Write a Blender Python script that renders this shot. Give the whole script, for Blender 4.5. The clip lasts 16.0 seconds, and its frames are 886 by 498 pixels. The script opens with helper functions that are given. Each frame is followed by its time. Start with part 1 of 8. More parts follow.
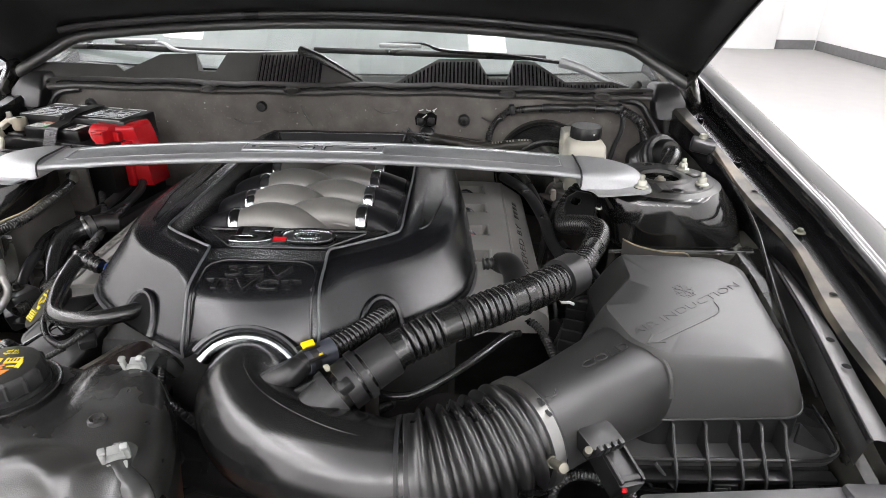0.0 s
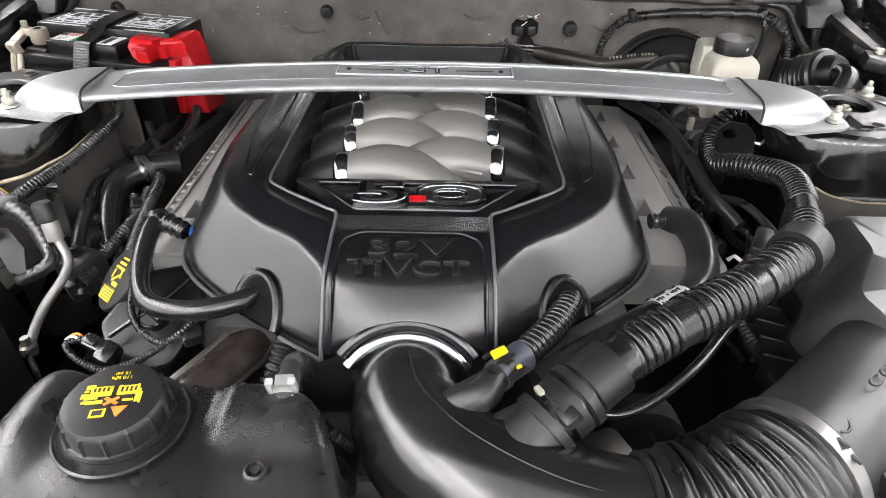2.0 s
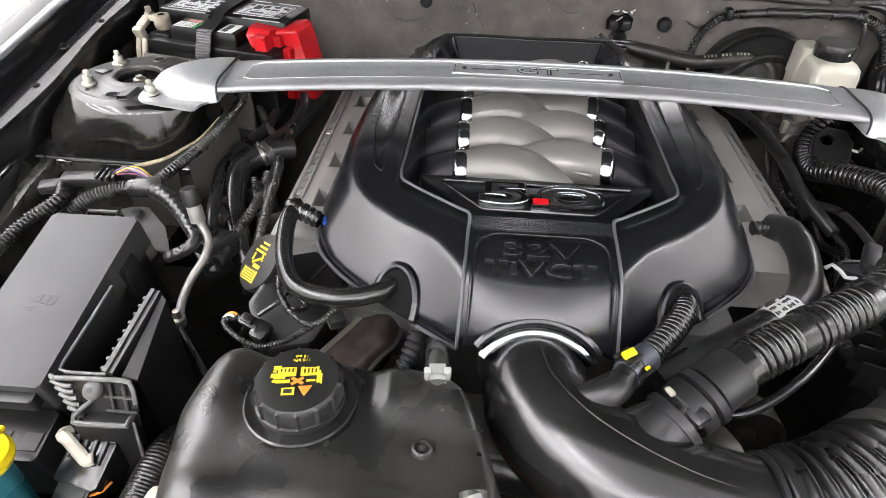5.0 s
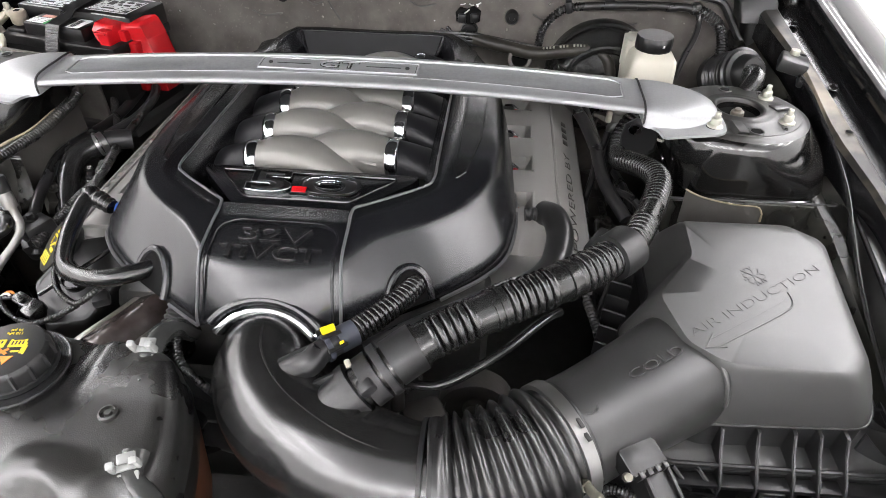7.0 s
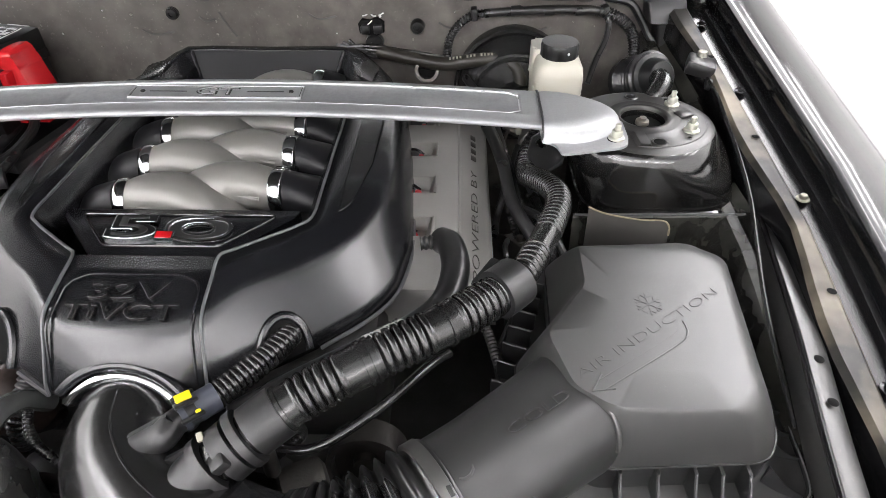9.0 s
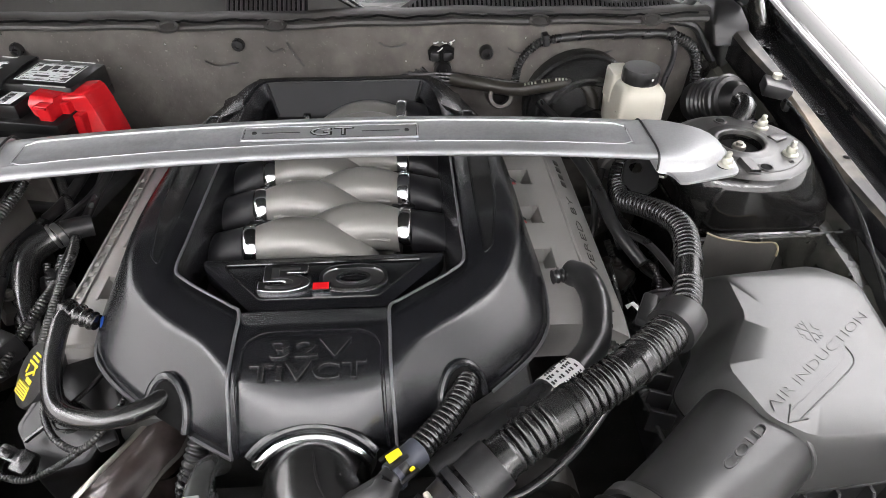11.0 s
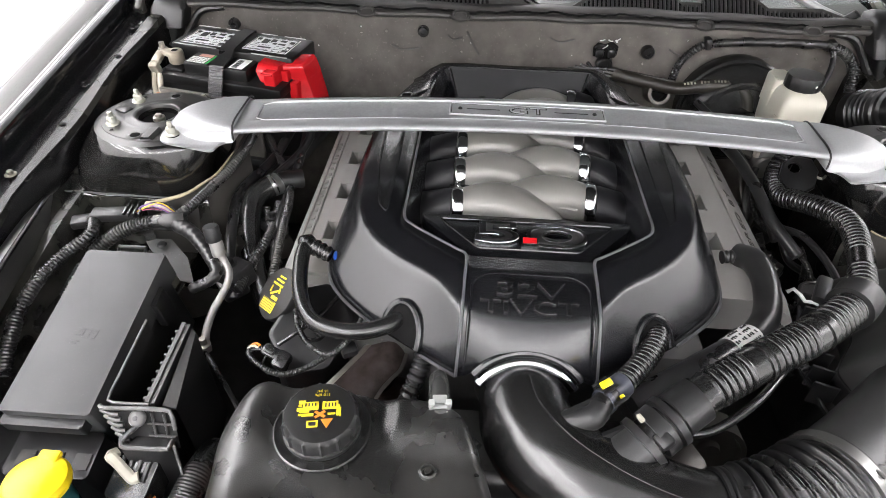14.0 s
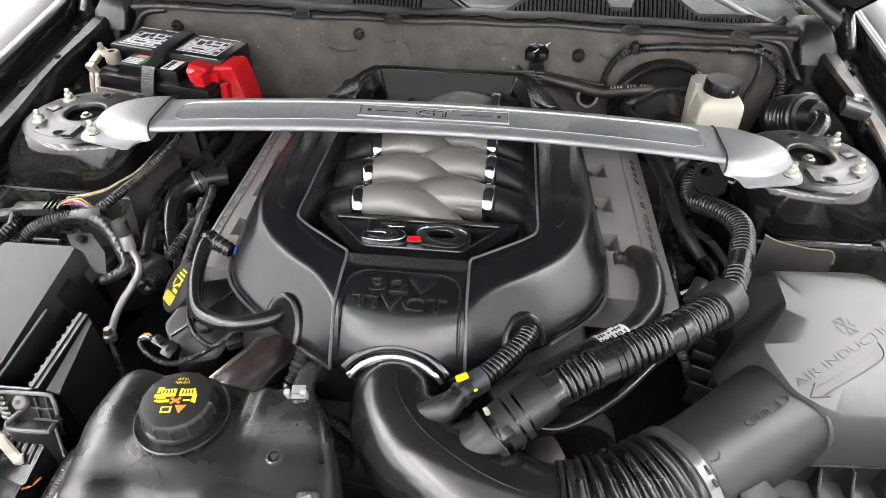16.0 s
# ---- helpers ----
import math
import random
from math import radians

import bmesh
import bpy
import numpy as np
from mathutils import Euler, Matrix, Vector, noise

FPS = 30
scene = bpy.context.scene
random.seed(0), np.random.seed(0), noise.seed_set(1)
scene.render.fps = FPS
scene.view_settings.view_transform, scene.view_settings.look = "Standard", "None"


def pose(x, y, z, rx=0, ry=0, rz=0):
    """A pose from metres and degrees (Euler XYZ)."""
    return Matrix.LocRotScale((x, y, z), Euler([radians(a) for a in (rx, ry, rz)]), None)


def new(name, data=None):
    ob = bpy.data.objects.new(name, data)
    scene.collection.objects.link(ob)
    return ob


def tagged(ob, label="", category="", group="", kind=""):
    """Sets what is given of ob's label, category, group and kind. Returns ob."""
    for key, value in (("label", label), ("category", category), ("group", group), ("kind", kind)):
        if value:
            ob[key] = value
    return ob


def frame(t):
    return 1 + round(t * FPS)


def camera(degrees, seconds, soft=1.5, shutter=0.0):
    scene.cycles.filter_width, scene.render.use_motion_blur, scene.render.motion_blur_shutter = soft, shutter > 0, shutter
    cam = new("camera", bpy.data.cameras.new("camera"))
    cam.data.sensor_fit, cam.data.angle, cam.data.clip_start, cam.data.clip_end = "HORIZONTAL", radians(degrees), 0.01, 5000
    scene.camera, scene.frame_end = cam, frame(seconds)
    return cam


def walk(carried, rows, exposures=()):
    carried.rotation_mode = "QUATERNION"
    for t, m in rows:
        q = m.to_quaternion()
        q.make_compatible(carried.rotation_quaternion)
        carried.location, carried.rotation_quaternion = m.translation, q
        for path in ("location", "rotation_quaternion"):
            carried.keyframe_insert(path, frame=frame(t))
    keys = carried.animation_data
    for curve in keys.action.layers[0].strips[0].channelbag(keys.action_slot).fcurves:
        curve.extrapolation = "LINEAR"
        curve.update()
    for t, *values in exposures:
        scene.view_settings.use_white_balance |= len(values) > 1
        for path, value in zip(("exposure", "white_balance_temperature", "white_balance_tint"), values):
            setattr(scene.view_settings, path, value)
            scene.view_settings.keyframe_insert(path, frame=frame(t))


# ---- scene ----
cam = camera(71.8, 16.0, soft=0.8)
METRES, EYE, TILT, LEAN, TURN = 1.9, 1.23, -26.0, -0.8, 1.5
X0 = 0.244
ROWS = [
    (0.0, 0.0, 0.0, 0.0, 0.0, 0.0, -0.0),
    (0.5, 0.0009, 0.0273, -0.0235, -0.06, -0.19, 0.07),
    (1.0, -0.0025, 0.0604, -0.0016, -0.01, -6.48, 0.18),
    (1.5, -0.0482, 0.075, 0.0275, -0.4, -8.47, 0.2),
    (2.0, -0.1091, 0.0955, 0.0352, -0.72, -9.24, 0.22),
    (2.5, -0.1661, 0.1128, 0.054, -1.0, -9.95, 0.21),
    (3.0, -0.195, 0.1195, 0.0732, -0.68, -10.31, -0.07),
    (5.5, -0.1389, 0.0598, 0.0571, 3.08, -12.8, -1.81),
    (6.0, -0.0995, 0.0535, 0.0638, 3.29, -13.13, -1.69),
    (6.5, -0.0415, 0.0519, 0.0685, 3.56, -13.38, -1.59),
    (7.0, -0.0009, 0.0539, 0.0663, 3.67, -13.59, -1.6),
    (7.5, 0.0265, 0.0642, 0.0653, 3.78, -13.75, -1.52),
    (8.0, 0.0615, 0.0773, 0.07, 3.31, -13.89, -0.87),
    (10.5, -0.0229, 0.0928, 0.1075, -4.27, -14.15, 2.54),
    (11.0, -0.0693, 0.0956, 0.1147, -4.48, -14.26, 2.58),
    (11.5, -0.1166, 0.0842, 0.1272, -4.47, -14.32, 2.39),
    (12.0, -0.1446, 0.0701, 0.1333, -3.09, -14.24, 1.4),
    (12.5, -0.1611, 0.061, 0.1323, -1.42, -14.15, 0.43),
    (13.0, -0.1714, 0.0536, 0.1243, 0.31, -14.15, -0.44),
    (13.5, -0.1731, 0.0443, 0.1104, 1.46, -14.1, -1.04),
    (14.0, -0.1664, 0.0363, 0.1028, 2.1, -14.1, -1.31),
    (14.5, -0.1551, 0.0301, 0.1017, 2.39, -14.09, -1.39),
    (15.0, -0.1436, 0.0218, 0.1024, 2.74, -14.07, -1.52),
    (15.5, -0.1119, 0.0217, 0.1049, 3.4, -14.09, -1.74),
    (16.0, -0.0749, 0.0276, 0.1064, 3.71, -14.08, -1.78),
]
walk(cam, [(t, pose(X0, 0, EYE, TILT, LEAN, TURN) @ pose(METRES * x, METRES * y, METRES * z, 90 + pitch, roll, yaw)) for t, x, y, z, yaw, pitch, roll in ROWS],
     exposures=[(0.0, -0.2), (0.5, -0.08), (1.0, 0.12), (1.5, 0.22), (2.4, 0.26), (3.0, 0.40), (4.0, 0.34), (5.4, 0.22), (16.0, 0.22)])

# ---- world and light ----
world = bpy.data.worlds.new("world")
scene.world = world
world.use_nodes = True
world.node_tree.nodes["Background"].inputs[0].default_value = (0.8, 0.85, 0.9, 1)
world.node_tree.nodes["Background"].inputs[1].default_value = 0.05


# ---- materials ----
def material(name, color, rough=0.5, metal=0.0, var=0.25, scale=18.0, bump=0.0, bump_scale=400.0, second=None, stain=3.0,
             coat=0.0, rough_var=0.12, spec=0.5, amount=0.5, dust=0.0, dust_scale=260.0):
    """A procedural surface: base colour broken up by grain and larger stains, uneven gloss, fine relief."""
    m = bpy.data.materials.new(name)
    m.use_nodes = True
    nt = m.node_tree
    b = nt.nodes["Principled BSDF"]
    geo = nt.nodes.new("ShaderNodeTexCoord")
    fine = nt.nodes.new("ShaderNodeTexNoise")
    fine.inputs["Scale"].default_value, fine.inputs["Detail"].default_value = scale, 6
    big = nt.nodes.new("ShaderNodeTexNoise")
    big.inputs["Scale"].default_value, big.inputs["Detail"].default_value = stain, 4
    nt.links.new(geo.outputs["Object"], fine.inputs["Vector"])
    nt.links.new(geo.outputs["Object"], big.inputs["Vector"])
    ramp = nt.nodes.new("ShaderNodeValToRGB")
    lo = [c * (1 - var) for c in color]
    hi = [min(1, c * (1 + var)) for c in color]
    ramp.color_ramp.elements[0].position, ramp.color_ramp.elements[1].position = 0.3, 0.7
    ramp.color_ramp.elements[0].color, ramp.color_ramp.elements[1].color = (*lo, 1), (*hi, 1)
    nt.links.new(fine.outputs["Fac"], ramp.inputs["Fac"])
    col = ramp.outputs["Color"]
    if second:
        edge = nt.nodes.new("ShaderNodeMapRange")
        edge.inputs["From Min"].default_value, edge.inputs["From Max"].default_value = 0.42, 0.7
        edge.inputs["To Max"].default_value = amount
        nt.links.new(big.outputs["Fac"], edge.inputs["Value"])
        mix = nt.nodes.new("ShaderNodeMix")
        mix.data_type = "RGBA"
        nt.links.new(edge.outputs["Result"], mix.inputs["Factor"])
        nt.links.new(col, mix.inputs["A"])
        mix.inputs["B"].default_value = (*second, 1)
        col = mix.outputs["Result"]
    if dust:
        # sparse pale specks, and rougher where they lie
        speck = nt.nodes.new("ShaderNodeTexNoise")
        speck.inputs["Scale"].default_value, speck.inputs["Detail"].default_value = dust_scale, 2
        nt.links.new(geo.outputs["Object"], speck.inputs["Vector"])
        cut = nt.nodes.new("ShaderNodeMapRange")
        cut.inputs["From Min"].default_value, cut.inputs["From Max"].default_value = 0.64, 0.74
        cut.inputs["To Max"].default_value = dust
        nt.links.new(speck.outputs["Fac"], cut.inputs["Value"])
        dm = nt.nodes.new("ShaderNodeMix")
        dm.data_type = "RGBA"
        nt.links.new(cut.outputs["Result"], dm.inputs["Factor"])
        nt.links.new(col, dm.inputs["A"])
        dm.inputs["B"].default_value = (0.3, 0.28, 0.25, 1)
        col = dm.outputs["Result"]
    nt.links.new(col, b.inputs["Base Color"])
    rr = nt.nodes.new("ShaderNodeMapRange")
    rr.inputs["To Min"].default_value, rr.inputs["To Max"].default_value = max(0.02, rough - rough_var), min(1, rough + rough_var)
    nt.links.new(big.outputs["Fac"], rr.inputs["Value"])
    nt.links.new(rr.outputs["Result"], b.inputs["Roughness"])
    b.inputs["Metallic"].default_value = metal
    b.inputs["Specular IOR Level"].default_value = spec
    b.inputs["Coat Weight"].default_value = coat
    b.inputs["Coat Roughness"].default_value = 0.06
    if bump:
        grain = nt.nodes.new("ShaderNodeTexNoise")
        grain.inputs["Scale"].default_value, grain.inputs["Detail"].default_value = bump_scale, 3
        nt.links.new(geo.outputs["Object"], grain.inputs["Vector"])
        bp = nt.nodes.new("ShaderNodeBump")
        bp.inputs["Strength"].default_value, bp.inputs["Distance"].default_value = bump, 0.001
        nt.links.new(grain.outputs["Fac"], bp.inputs["Height"])
        nt.links.new(bp.outputs["Normal"], b.inputs["Normal"])
    return m


def glowing(name, color, strength):
    m = bpy.data.materials.new(name)
    m.use_nodes = True
    b = m.node_tree.nodes["Principled BSDF"]
    b.inputs["Base Color"].default_value = (0.8, 0.8, 0.8, 1)
    b.inputs["Emission Color"].default_value = (*color, 1)
    b.inputs["Emission Strength"].default_value = strength
    return m


SATIN = material("satin_black_plastic", (0.0085, 0.0088, 0.0105), 0.25, var=0.1, bump=0.012, bump_scale=1400, rough_var=0.04, spec=0.8, second=(0.014, 0.0142, 0.016), stain=7, amount=0.35, dust=0.02, dust_scale=600)
TUBE = material("smooth_black_tube", (0.012, 0.012, 0.0118), 0.21, var=0.2, bump=0.03, bump_scale=900, rough_var=0.05, spec=1.0, second=(0.018, 0.018, 0.018), stain=14, dust=0.04, dust_scale=520)
MATTE = material("matte_black_plastic", (0.014, 0.014, 0.0145), 0.36, var=0.2, bump=0.12, bump_scale=900, second=(0.018, 0.018, 0.0175), amount=0.3, spec=0.55, dust=0.06, dust_scale=500)
GREYPLASTIC = material("dusty_grey_plastic", (0.050, 0.051, 0.052), 0.5, var=0.08, bump=0.08, bump_scale=1100, second=(0.070, 0.070, 0.070), stain=6, spec=0.5, rough_var=0.08, dust=0.06, dust_scale=420)
WORN = material("worn_pale_plastic", (0.15, 0.15, 0.148), 0.3, var=0.25, second=(0.07, 0.07, 0.07), stain=40)
TANK = material("moulded_black_tank", (0.015, 0.015, 0.0147), 0.29, var=0.25, scale=60, bump=0.25, bump_scale=900, second=(0.058, 0.056, 0.052), stain=11, amount=0.6, rough_var=0.16, spec=1.0, dust=0.1, dust_scale=620)
BATT = material("black_battery_plastic", (0.007, 0.007, 0.0072), 0.34, var=0.2, bump=0.1, bump_scale=700, spec=0.45, second=(0.014, 0.014, 0.014), stain=12, amount=0.4, dust=0.04, dust_scale=500)
GLOSSY = material("glossy_black_plastic", (0.015, 0.015, 0.015), 0.22, var=0.2, rough_var=0.07, spec=0.8, second=(0.026, 0.026, 0.025), stain=18, amount=0.4, dust=0.04, dust_scale=520)
RIBHOSE = material("ribbed_hose_plastic", (0.014, 0.014, 0.0138), 0.24, var=0.2, rough_var=0.06, spec=0.8, second=(0.016, 0.016, 0.0155), stain=18, amount=0.4, dust=0.05, dust_scale=520)
PALEALU = material("pale_aluminium", (0.33, 0.325, 0.31), 0.45, metal=0.6, var=0.1, second=(0.4, 0.39, 0.37), stain=20)
RUBBER = material("black_rubber", (0.017, 0.017, 0.0175), 0.3, var=0.25, bump=0.06, second=(0.022, 0.022, 0.021), stain=14, amount=0.4, dust=0.05, dust_scale=520, spec=0.6)
LOOM = material("loom_black", (0.018, 0.018, 0.0182), 0.28, var=0.3, second=(0.045, 0.043, 0.04), stain=24, amount=0.4, dust=0.15, dust_scale=500, spec=0.6)
VOID = material("grimy_dark_metal", (0.05, 0.05, 0.048), 0.55, var=0.4, second=(0.03, 0.028, 0.026), stain=8, dust=0.15)
PAINT = material("black_car_paint", (0.006, 0.006, 0.0065), 0.2, var=0.1, coat=0.0, second=(0.012, 0.012, 0.012), stain=3, amount=0.3, rough_var=0.03, spec=0.5)
BODYPAINT = material("polished_black_body_paint", (0.006, 0.006, 0.0065), 0.11, var=0.1, second=(0.010, 0.010, 0.010), stain=3, amount=0.3, rough_var=0.02, spec=0.7)
DUSTYPAINT = material("dusty_black_paint", (0.010, 0.010, 0.0095), 0.2, var=0.3, bump=0.7, bump_scale=20, coat=0.6, second=(0.12, 0.118, 0.10), stain=9, amount=0.6, rough_var=0.12, dust=0.06, dust_scale=520)
TOWERTOP = material("satin_tower_paint", (0.014, 0.014, 0.0135), 0.36, var=0.25, second=(0.05, 0.048, 0.044), stain=14, amount=0.55, rough_var=0.1, dust=0.12, dust_scale=420, spec=0.9)
RAILDUST = material("dusty_rail_paint", (0.018, 0.017, 0.015), 0.45, var=0.4, scale=30, second=(0.36, 0.31, 0.23), stain=8, amount=0.75, rough_var=0.15, coat=0.0, dust=0.1, dust_scale=400)
RAILDARK = material("dark_rail_paint", (0.009, 0.009, 0.0088), 0.26, var=0.3, scale=30, bump=0.5, bump_scale=22, second=(0.045, 0.043, 0.034), stain=7, amount=0.5, rough_var=0.1, dust=0.06, dust_scale=400, spec=0.3)
FELT = material("firewall_liner", (0.145, 0.133, 0.120), 0.62, var=0.3, scale=26, bump=0.5, bump_scale=120, second=(0.060, 0.055, 0.050), stain=5, amount=0.7, spec=0.4, dust=0.3, dust_scale=180)
SEALPALE = material("pale_dried_dirt", (0.26, 0.245, 0.22), 0.8, var=0.2)
DARKSEAL = material("dark_rubber_seal", (0.045, 0.043, 0.041), 0.5, var=0.3, bump=0.3, bump_scale=200, second=(0.075, 0.072, 0.068), stain=10)
SEAL = material("seal_strip", (0.11, 0.105, 0.1), 0.7, var=0.2, bump=0.4, bump_scale=200, second=(0.06, 0.058, 0.055), stain=8)
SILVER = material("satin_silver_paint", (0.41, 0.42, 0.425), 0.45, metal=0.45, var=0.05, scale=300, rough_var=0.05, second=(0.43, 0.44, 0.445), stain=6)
# darker copy of SILVER, for shade in the brace's recess; also on the wheels
SILVERDARK = material("darker_silver_copy", (0.355, 0.365, 0.37), 0.45, metal=0.45, var=0.08, scale=200, rough_var=0.05)
CHROME = material("chrome", (0.62, 0.63, 0.64), 0.11, metal=1.0, var=0.02, rough_var=0.03)
ALU = material("cast_aluminium_paint", (0.25, 0.243, 0.228), 0.4, metal=0.35, var=0.06, bump=0.12, bump_scale=600, second=(0.2, 0.195, 0.185), stain=9, rough_var=0.06)
CASTING = material("grey_casting", (0.22, 0.215, 0.205), 0.45, metal=0.4, var=0.15, bump=0.3, bump_scale=350, second=(0.15, 0.145, 0.135), stain=16)
VALVE = material("grey_magnesium_cover", (0.34, 0.332, 0.315), 0.5, metal=0.25, var=0.08, bump=0.25, bump_scale=500, second=(0.2, 0.195, 0.185), stain=9, dust=0.12)
RAWMETAL = material("raw_cast_metal", (0.10, 0.095, 0.088), 0.42, metal=0.7, var=0.25, bump=0.4, bump_scale=250, second=(0.05, 0.043, 0.036), stain=18)
STEEL = material("zinc_steel", (0.42, 0.4, 0.36), 0.36, metal=0.9, var=0.12, second=(0.34, 0.31, 0.24), stain=30)
BANDSTEEL = material("grey_band_steel", (0.27, 0.27, 0.265), 0.33, metal=0.9, var=0.12, second=(0.2, 0.195, 0.18), stain=30)
ZINC = material("dull_zinc", (0.23, 0.22, 0.18), 0.4, metal=0.8, var=0.15)
CLAMP = material("tarnished_clamp", (0.36, 0.33, 0.27), 0.5, metal=0.4, var=0.3, bump=0.4, bump_scale=200, second=(0.2, 0.16, 0.11), stain=40)
NUT = material("pale_zinc_nut", (0.5, 0.5, 0.43), 0.35, metal=0.5, var=0.1)
CREAM = material("cream_translucent_plastic", (0.60, 0.58, 0.50), 0.4, var=0.06, second=(0.58, 0.55, 0.45), stain=12, amount=0.5)
CREAMDULL = material("aged_cream_plastic", (0.42, 0.40, 0.33), 0.45, var=0.08)
RED = material("red_plastic", (0.5, 0.010, 0.015), 0.22, var=0.08, rough_var=0.06)
DARKRED = material("red_coil_seal", (0.42, 0.008, 0.015), 0.3)
YELLOW = material("yellow_plastic", (0.85, 0.62, 0.01), 0.35, var=0.06)
YPRINT = material("yellow_print", (0.8, 0.62, 0.03), 0.5, var=0.1)
OPRINT = material("orange_print", (0.8, 0.25, 0.03), 0.5, var=0.1)
WHITE = material("white_print", (0.75, 0.75, 0.74), 0.5, var=0.08)
LABEL = material("white_label", (0.78, 0.79, 0.80), 0.4, var=0.08)
PINKPRINT = material("faded_red_print", (0.55, 0.25, 0.2), 0.5, var=0.3)
COPPER = material("copper_wire", (0.5, 0.2, 0.1), 0.4, metal=0.6, var=0.2)
INK = material("dark_print", (0.03, 0.03, 0.03), 0.5)
BELLOWS = material("bellows_rubber", (0.010, 0.010, 0.010), 0.29, var=0.2, rough_var=0.06, spec=0.8, second=(0.02, 0.02, 0.0195), stain=14, amount=0.4, dust=0.06, dust_scale=480)
BELT = material("dull_strap_rubber", (0.03, 0.03, 0.03), 0.45, var=0.2)
BLUEGREY = material("blue_grey_plastic", (0.05, 0.055, 0.07), 0.4, var=0.2)
BLUE = material("blue_plastic", (0.012, 0.06, 0.32), 0.35)
TEAL = material("teal_fluid_bottle", (0.03, 0.16, 0.2), 0.3, var=0.1)
PURPLE = material("purple_wire", (0.16, 0.09, 0.26), 0.4)
PINK = material("pink_wire", (0.5, 0.12, 0.22), 0.4)
VACHOSE = material("brown_black_rubber", (0.022, 0.020, 0.016), 0.4, var=0.3, bump=0.2, bump_scale=700, second=(0.05, 0.045, 0.034), stain=16)
CLEAR = material("pale_clear_plastic", (0.38, 0.39, 0.375), 0.2, var=0.2, second=(0.13, 0.135, 0.13), stain=60)
TAN = material("tan_shield_edge", (0.3, 0.25, 0.165), 0.8, var=0.35, scale=120, bump=0.4, bump_scale=300)
RUST = material("rusty_brown_metal", (0.035, 0.026, 0.024), 0.18, metal=0.2, var=0.4, second=(0.14, 0.115, 0.108), stain=30, amount=0.5)
SMOKE = material("smoky_grey_tube", (0.06, 0.062, 0.06), 0.22, var=0.15, second=(0.03, 0.03, 0.03), stain=30)
DASH = material("grey_dashboard", (0.22, 0.23, 0.225), 0.7, var=0.1)
TAIL = material("dull_black_plastic", (0.010, 0.010, 0.0115), 0.42, var=0.15, spec=0.3)
AMBER = material("amber_translucent_plastic", (0.28, 0.10, 0.055), 0.35, var=0.2, second=(0.16, 0.05, 0.03), stain=12)
RADCOVER = material("pale_grey_cover", (0.10, 0.10, 0.102), 0.42, var=0.05, bump=0.08, bump_scale=900, spec=0.8)
TOWER = material("glossy_tower_black", (0.006, 0.006, 0.006), 0.12, var=0.2, bump=0.9, bump_scale=18, second=(0.03, 0.028, 0.025), stain=14, amount=0.4, rough_var=0.07, spec=1.0, dust=0.03, dust_scale=500)
LIDGREY = material("grey_black_lid", (0.036, 0.036, 0.0352), 0.42, var=0.06, bump=0.07, bump_scale=1100, second=(0.045, 0.0445, 0.043), stain=5, spec=1.0, rough_var=0.07, dust=0.05, dust_scale=420)
# darker copy of the lid's plastic, the neck's shade put into its colour
NECKSHADED = material("shaded_lid_plastic", (0.029, 0.029, 0.0287), 0.34, var=0.1, bump=0.06, bump_scale=1000, second=(0.032, 0.032, 0.0315), stain=9, spec=0.6, rough_var=0.06, dust=0.03, dust_scale=520)
BRIGHT = material("bright_silver_edge", (0.56, 0.57, 0.58), 0.3, metal=0.7, var=0.05, scale=300)
# pale grey for highlights painted along the engine cover's edges
EDGELIGHT = material("edge_highlight_grey", (0.085, 0.085, 0.088), 0.34, var=0.1, spec=0.9)
COWL = material("dusty_cowl_plastic", (0.06, 0.059, 0.056), 0.48, var=0.12, scale=30, bump=0.15, bump_scale=900, second=(0.085, 0.082, 0.076), stain=6, spec=0.6, rough_var=0.08)
GREENP = material("green_print", (0.03, 0.4, 0.08), 0.5, var=0.1)
# near-black that stands in for the shade inside holes, slots and gaps
HOLESHADE = material("hole_shade_black", (0.008, 0.008, 0.008), 0.8, var=0.1, spec=0.1)
SHIELD = material("grey_heat_shield", (0.06, 0.057, 0.052), 0.7, var=0.2, bump=0.3, bump_scale=250, second=(0.10, 0.092, 0.08), stain=6)
HOODIN = material("hood_underside", (0.010, 0.010, 0.010), 0.45, var=0.2, second=(0.04, 0.04, 0.04), stain=5)
FLOOR = material("grey_epoxy_floor", (0.37, 0.36, 0.352), 0.42, var=0.03, scale=6, second=(0.37, 0.36, 0.352), stain=0.6, rough_var=0.03)
WALL = material("white_wall_paint", (0.82, 0.82, 0.81), 0.8, var=0.02, scale=4, bump=0.05, bump_scale=80)
BASEB = material("dark_grey_base", (0.16, 0.16, 0.16), 0.6, var=0.1)
SHEET = material("pale_sheet_metal", (0.74, 0.75, 0.76), 0.5, var=0.05, scale=3, second=(0.64, 0.65, 0.66), stain=0.8)
TUBELIGHT = glowing("tube_light", (0.995, 0.965, 0.985), 19.5)

GLASS = bpy.data.materials.new("windscreen_glass")
GLASS.use_nodes = True
_b = GLASS.node_tree.nodes["Principled BSDF"]
_b.inputs["Base Color"].default_value = (0.75, 0.86, 0.83, 1)
_b.inputs["Roughness"].default_value = 0.02
_b.inputs["Transmission Weight"].default_value = 1.0
_b.inputs["IOR"].default_value = 1.55


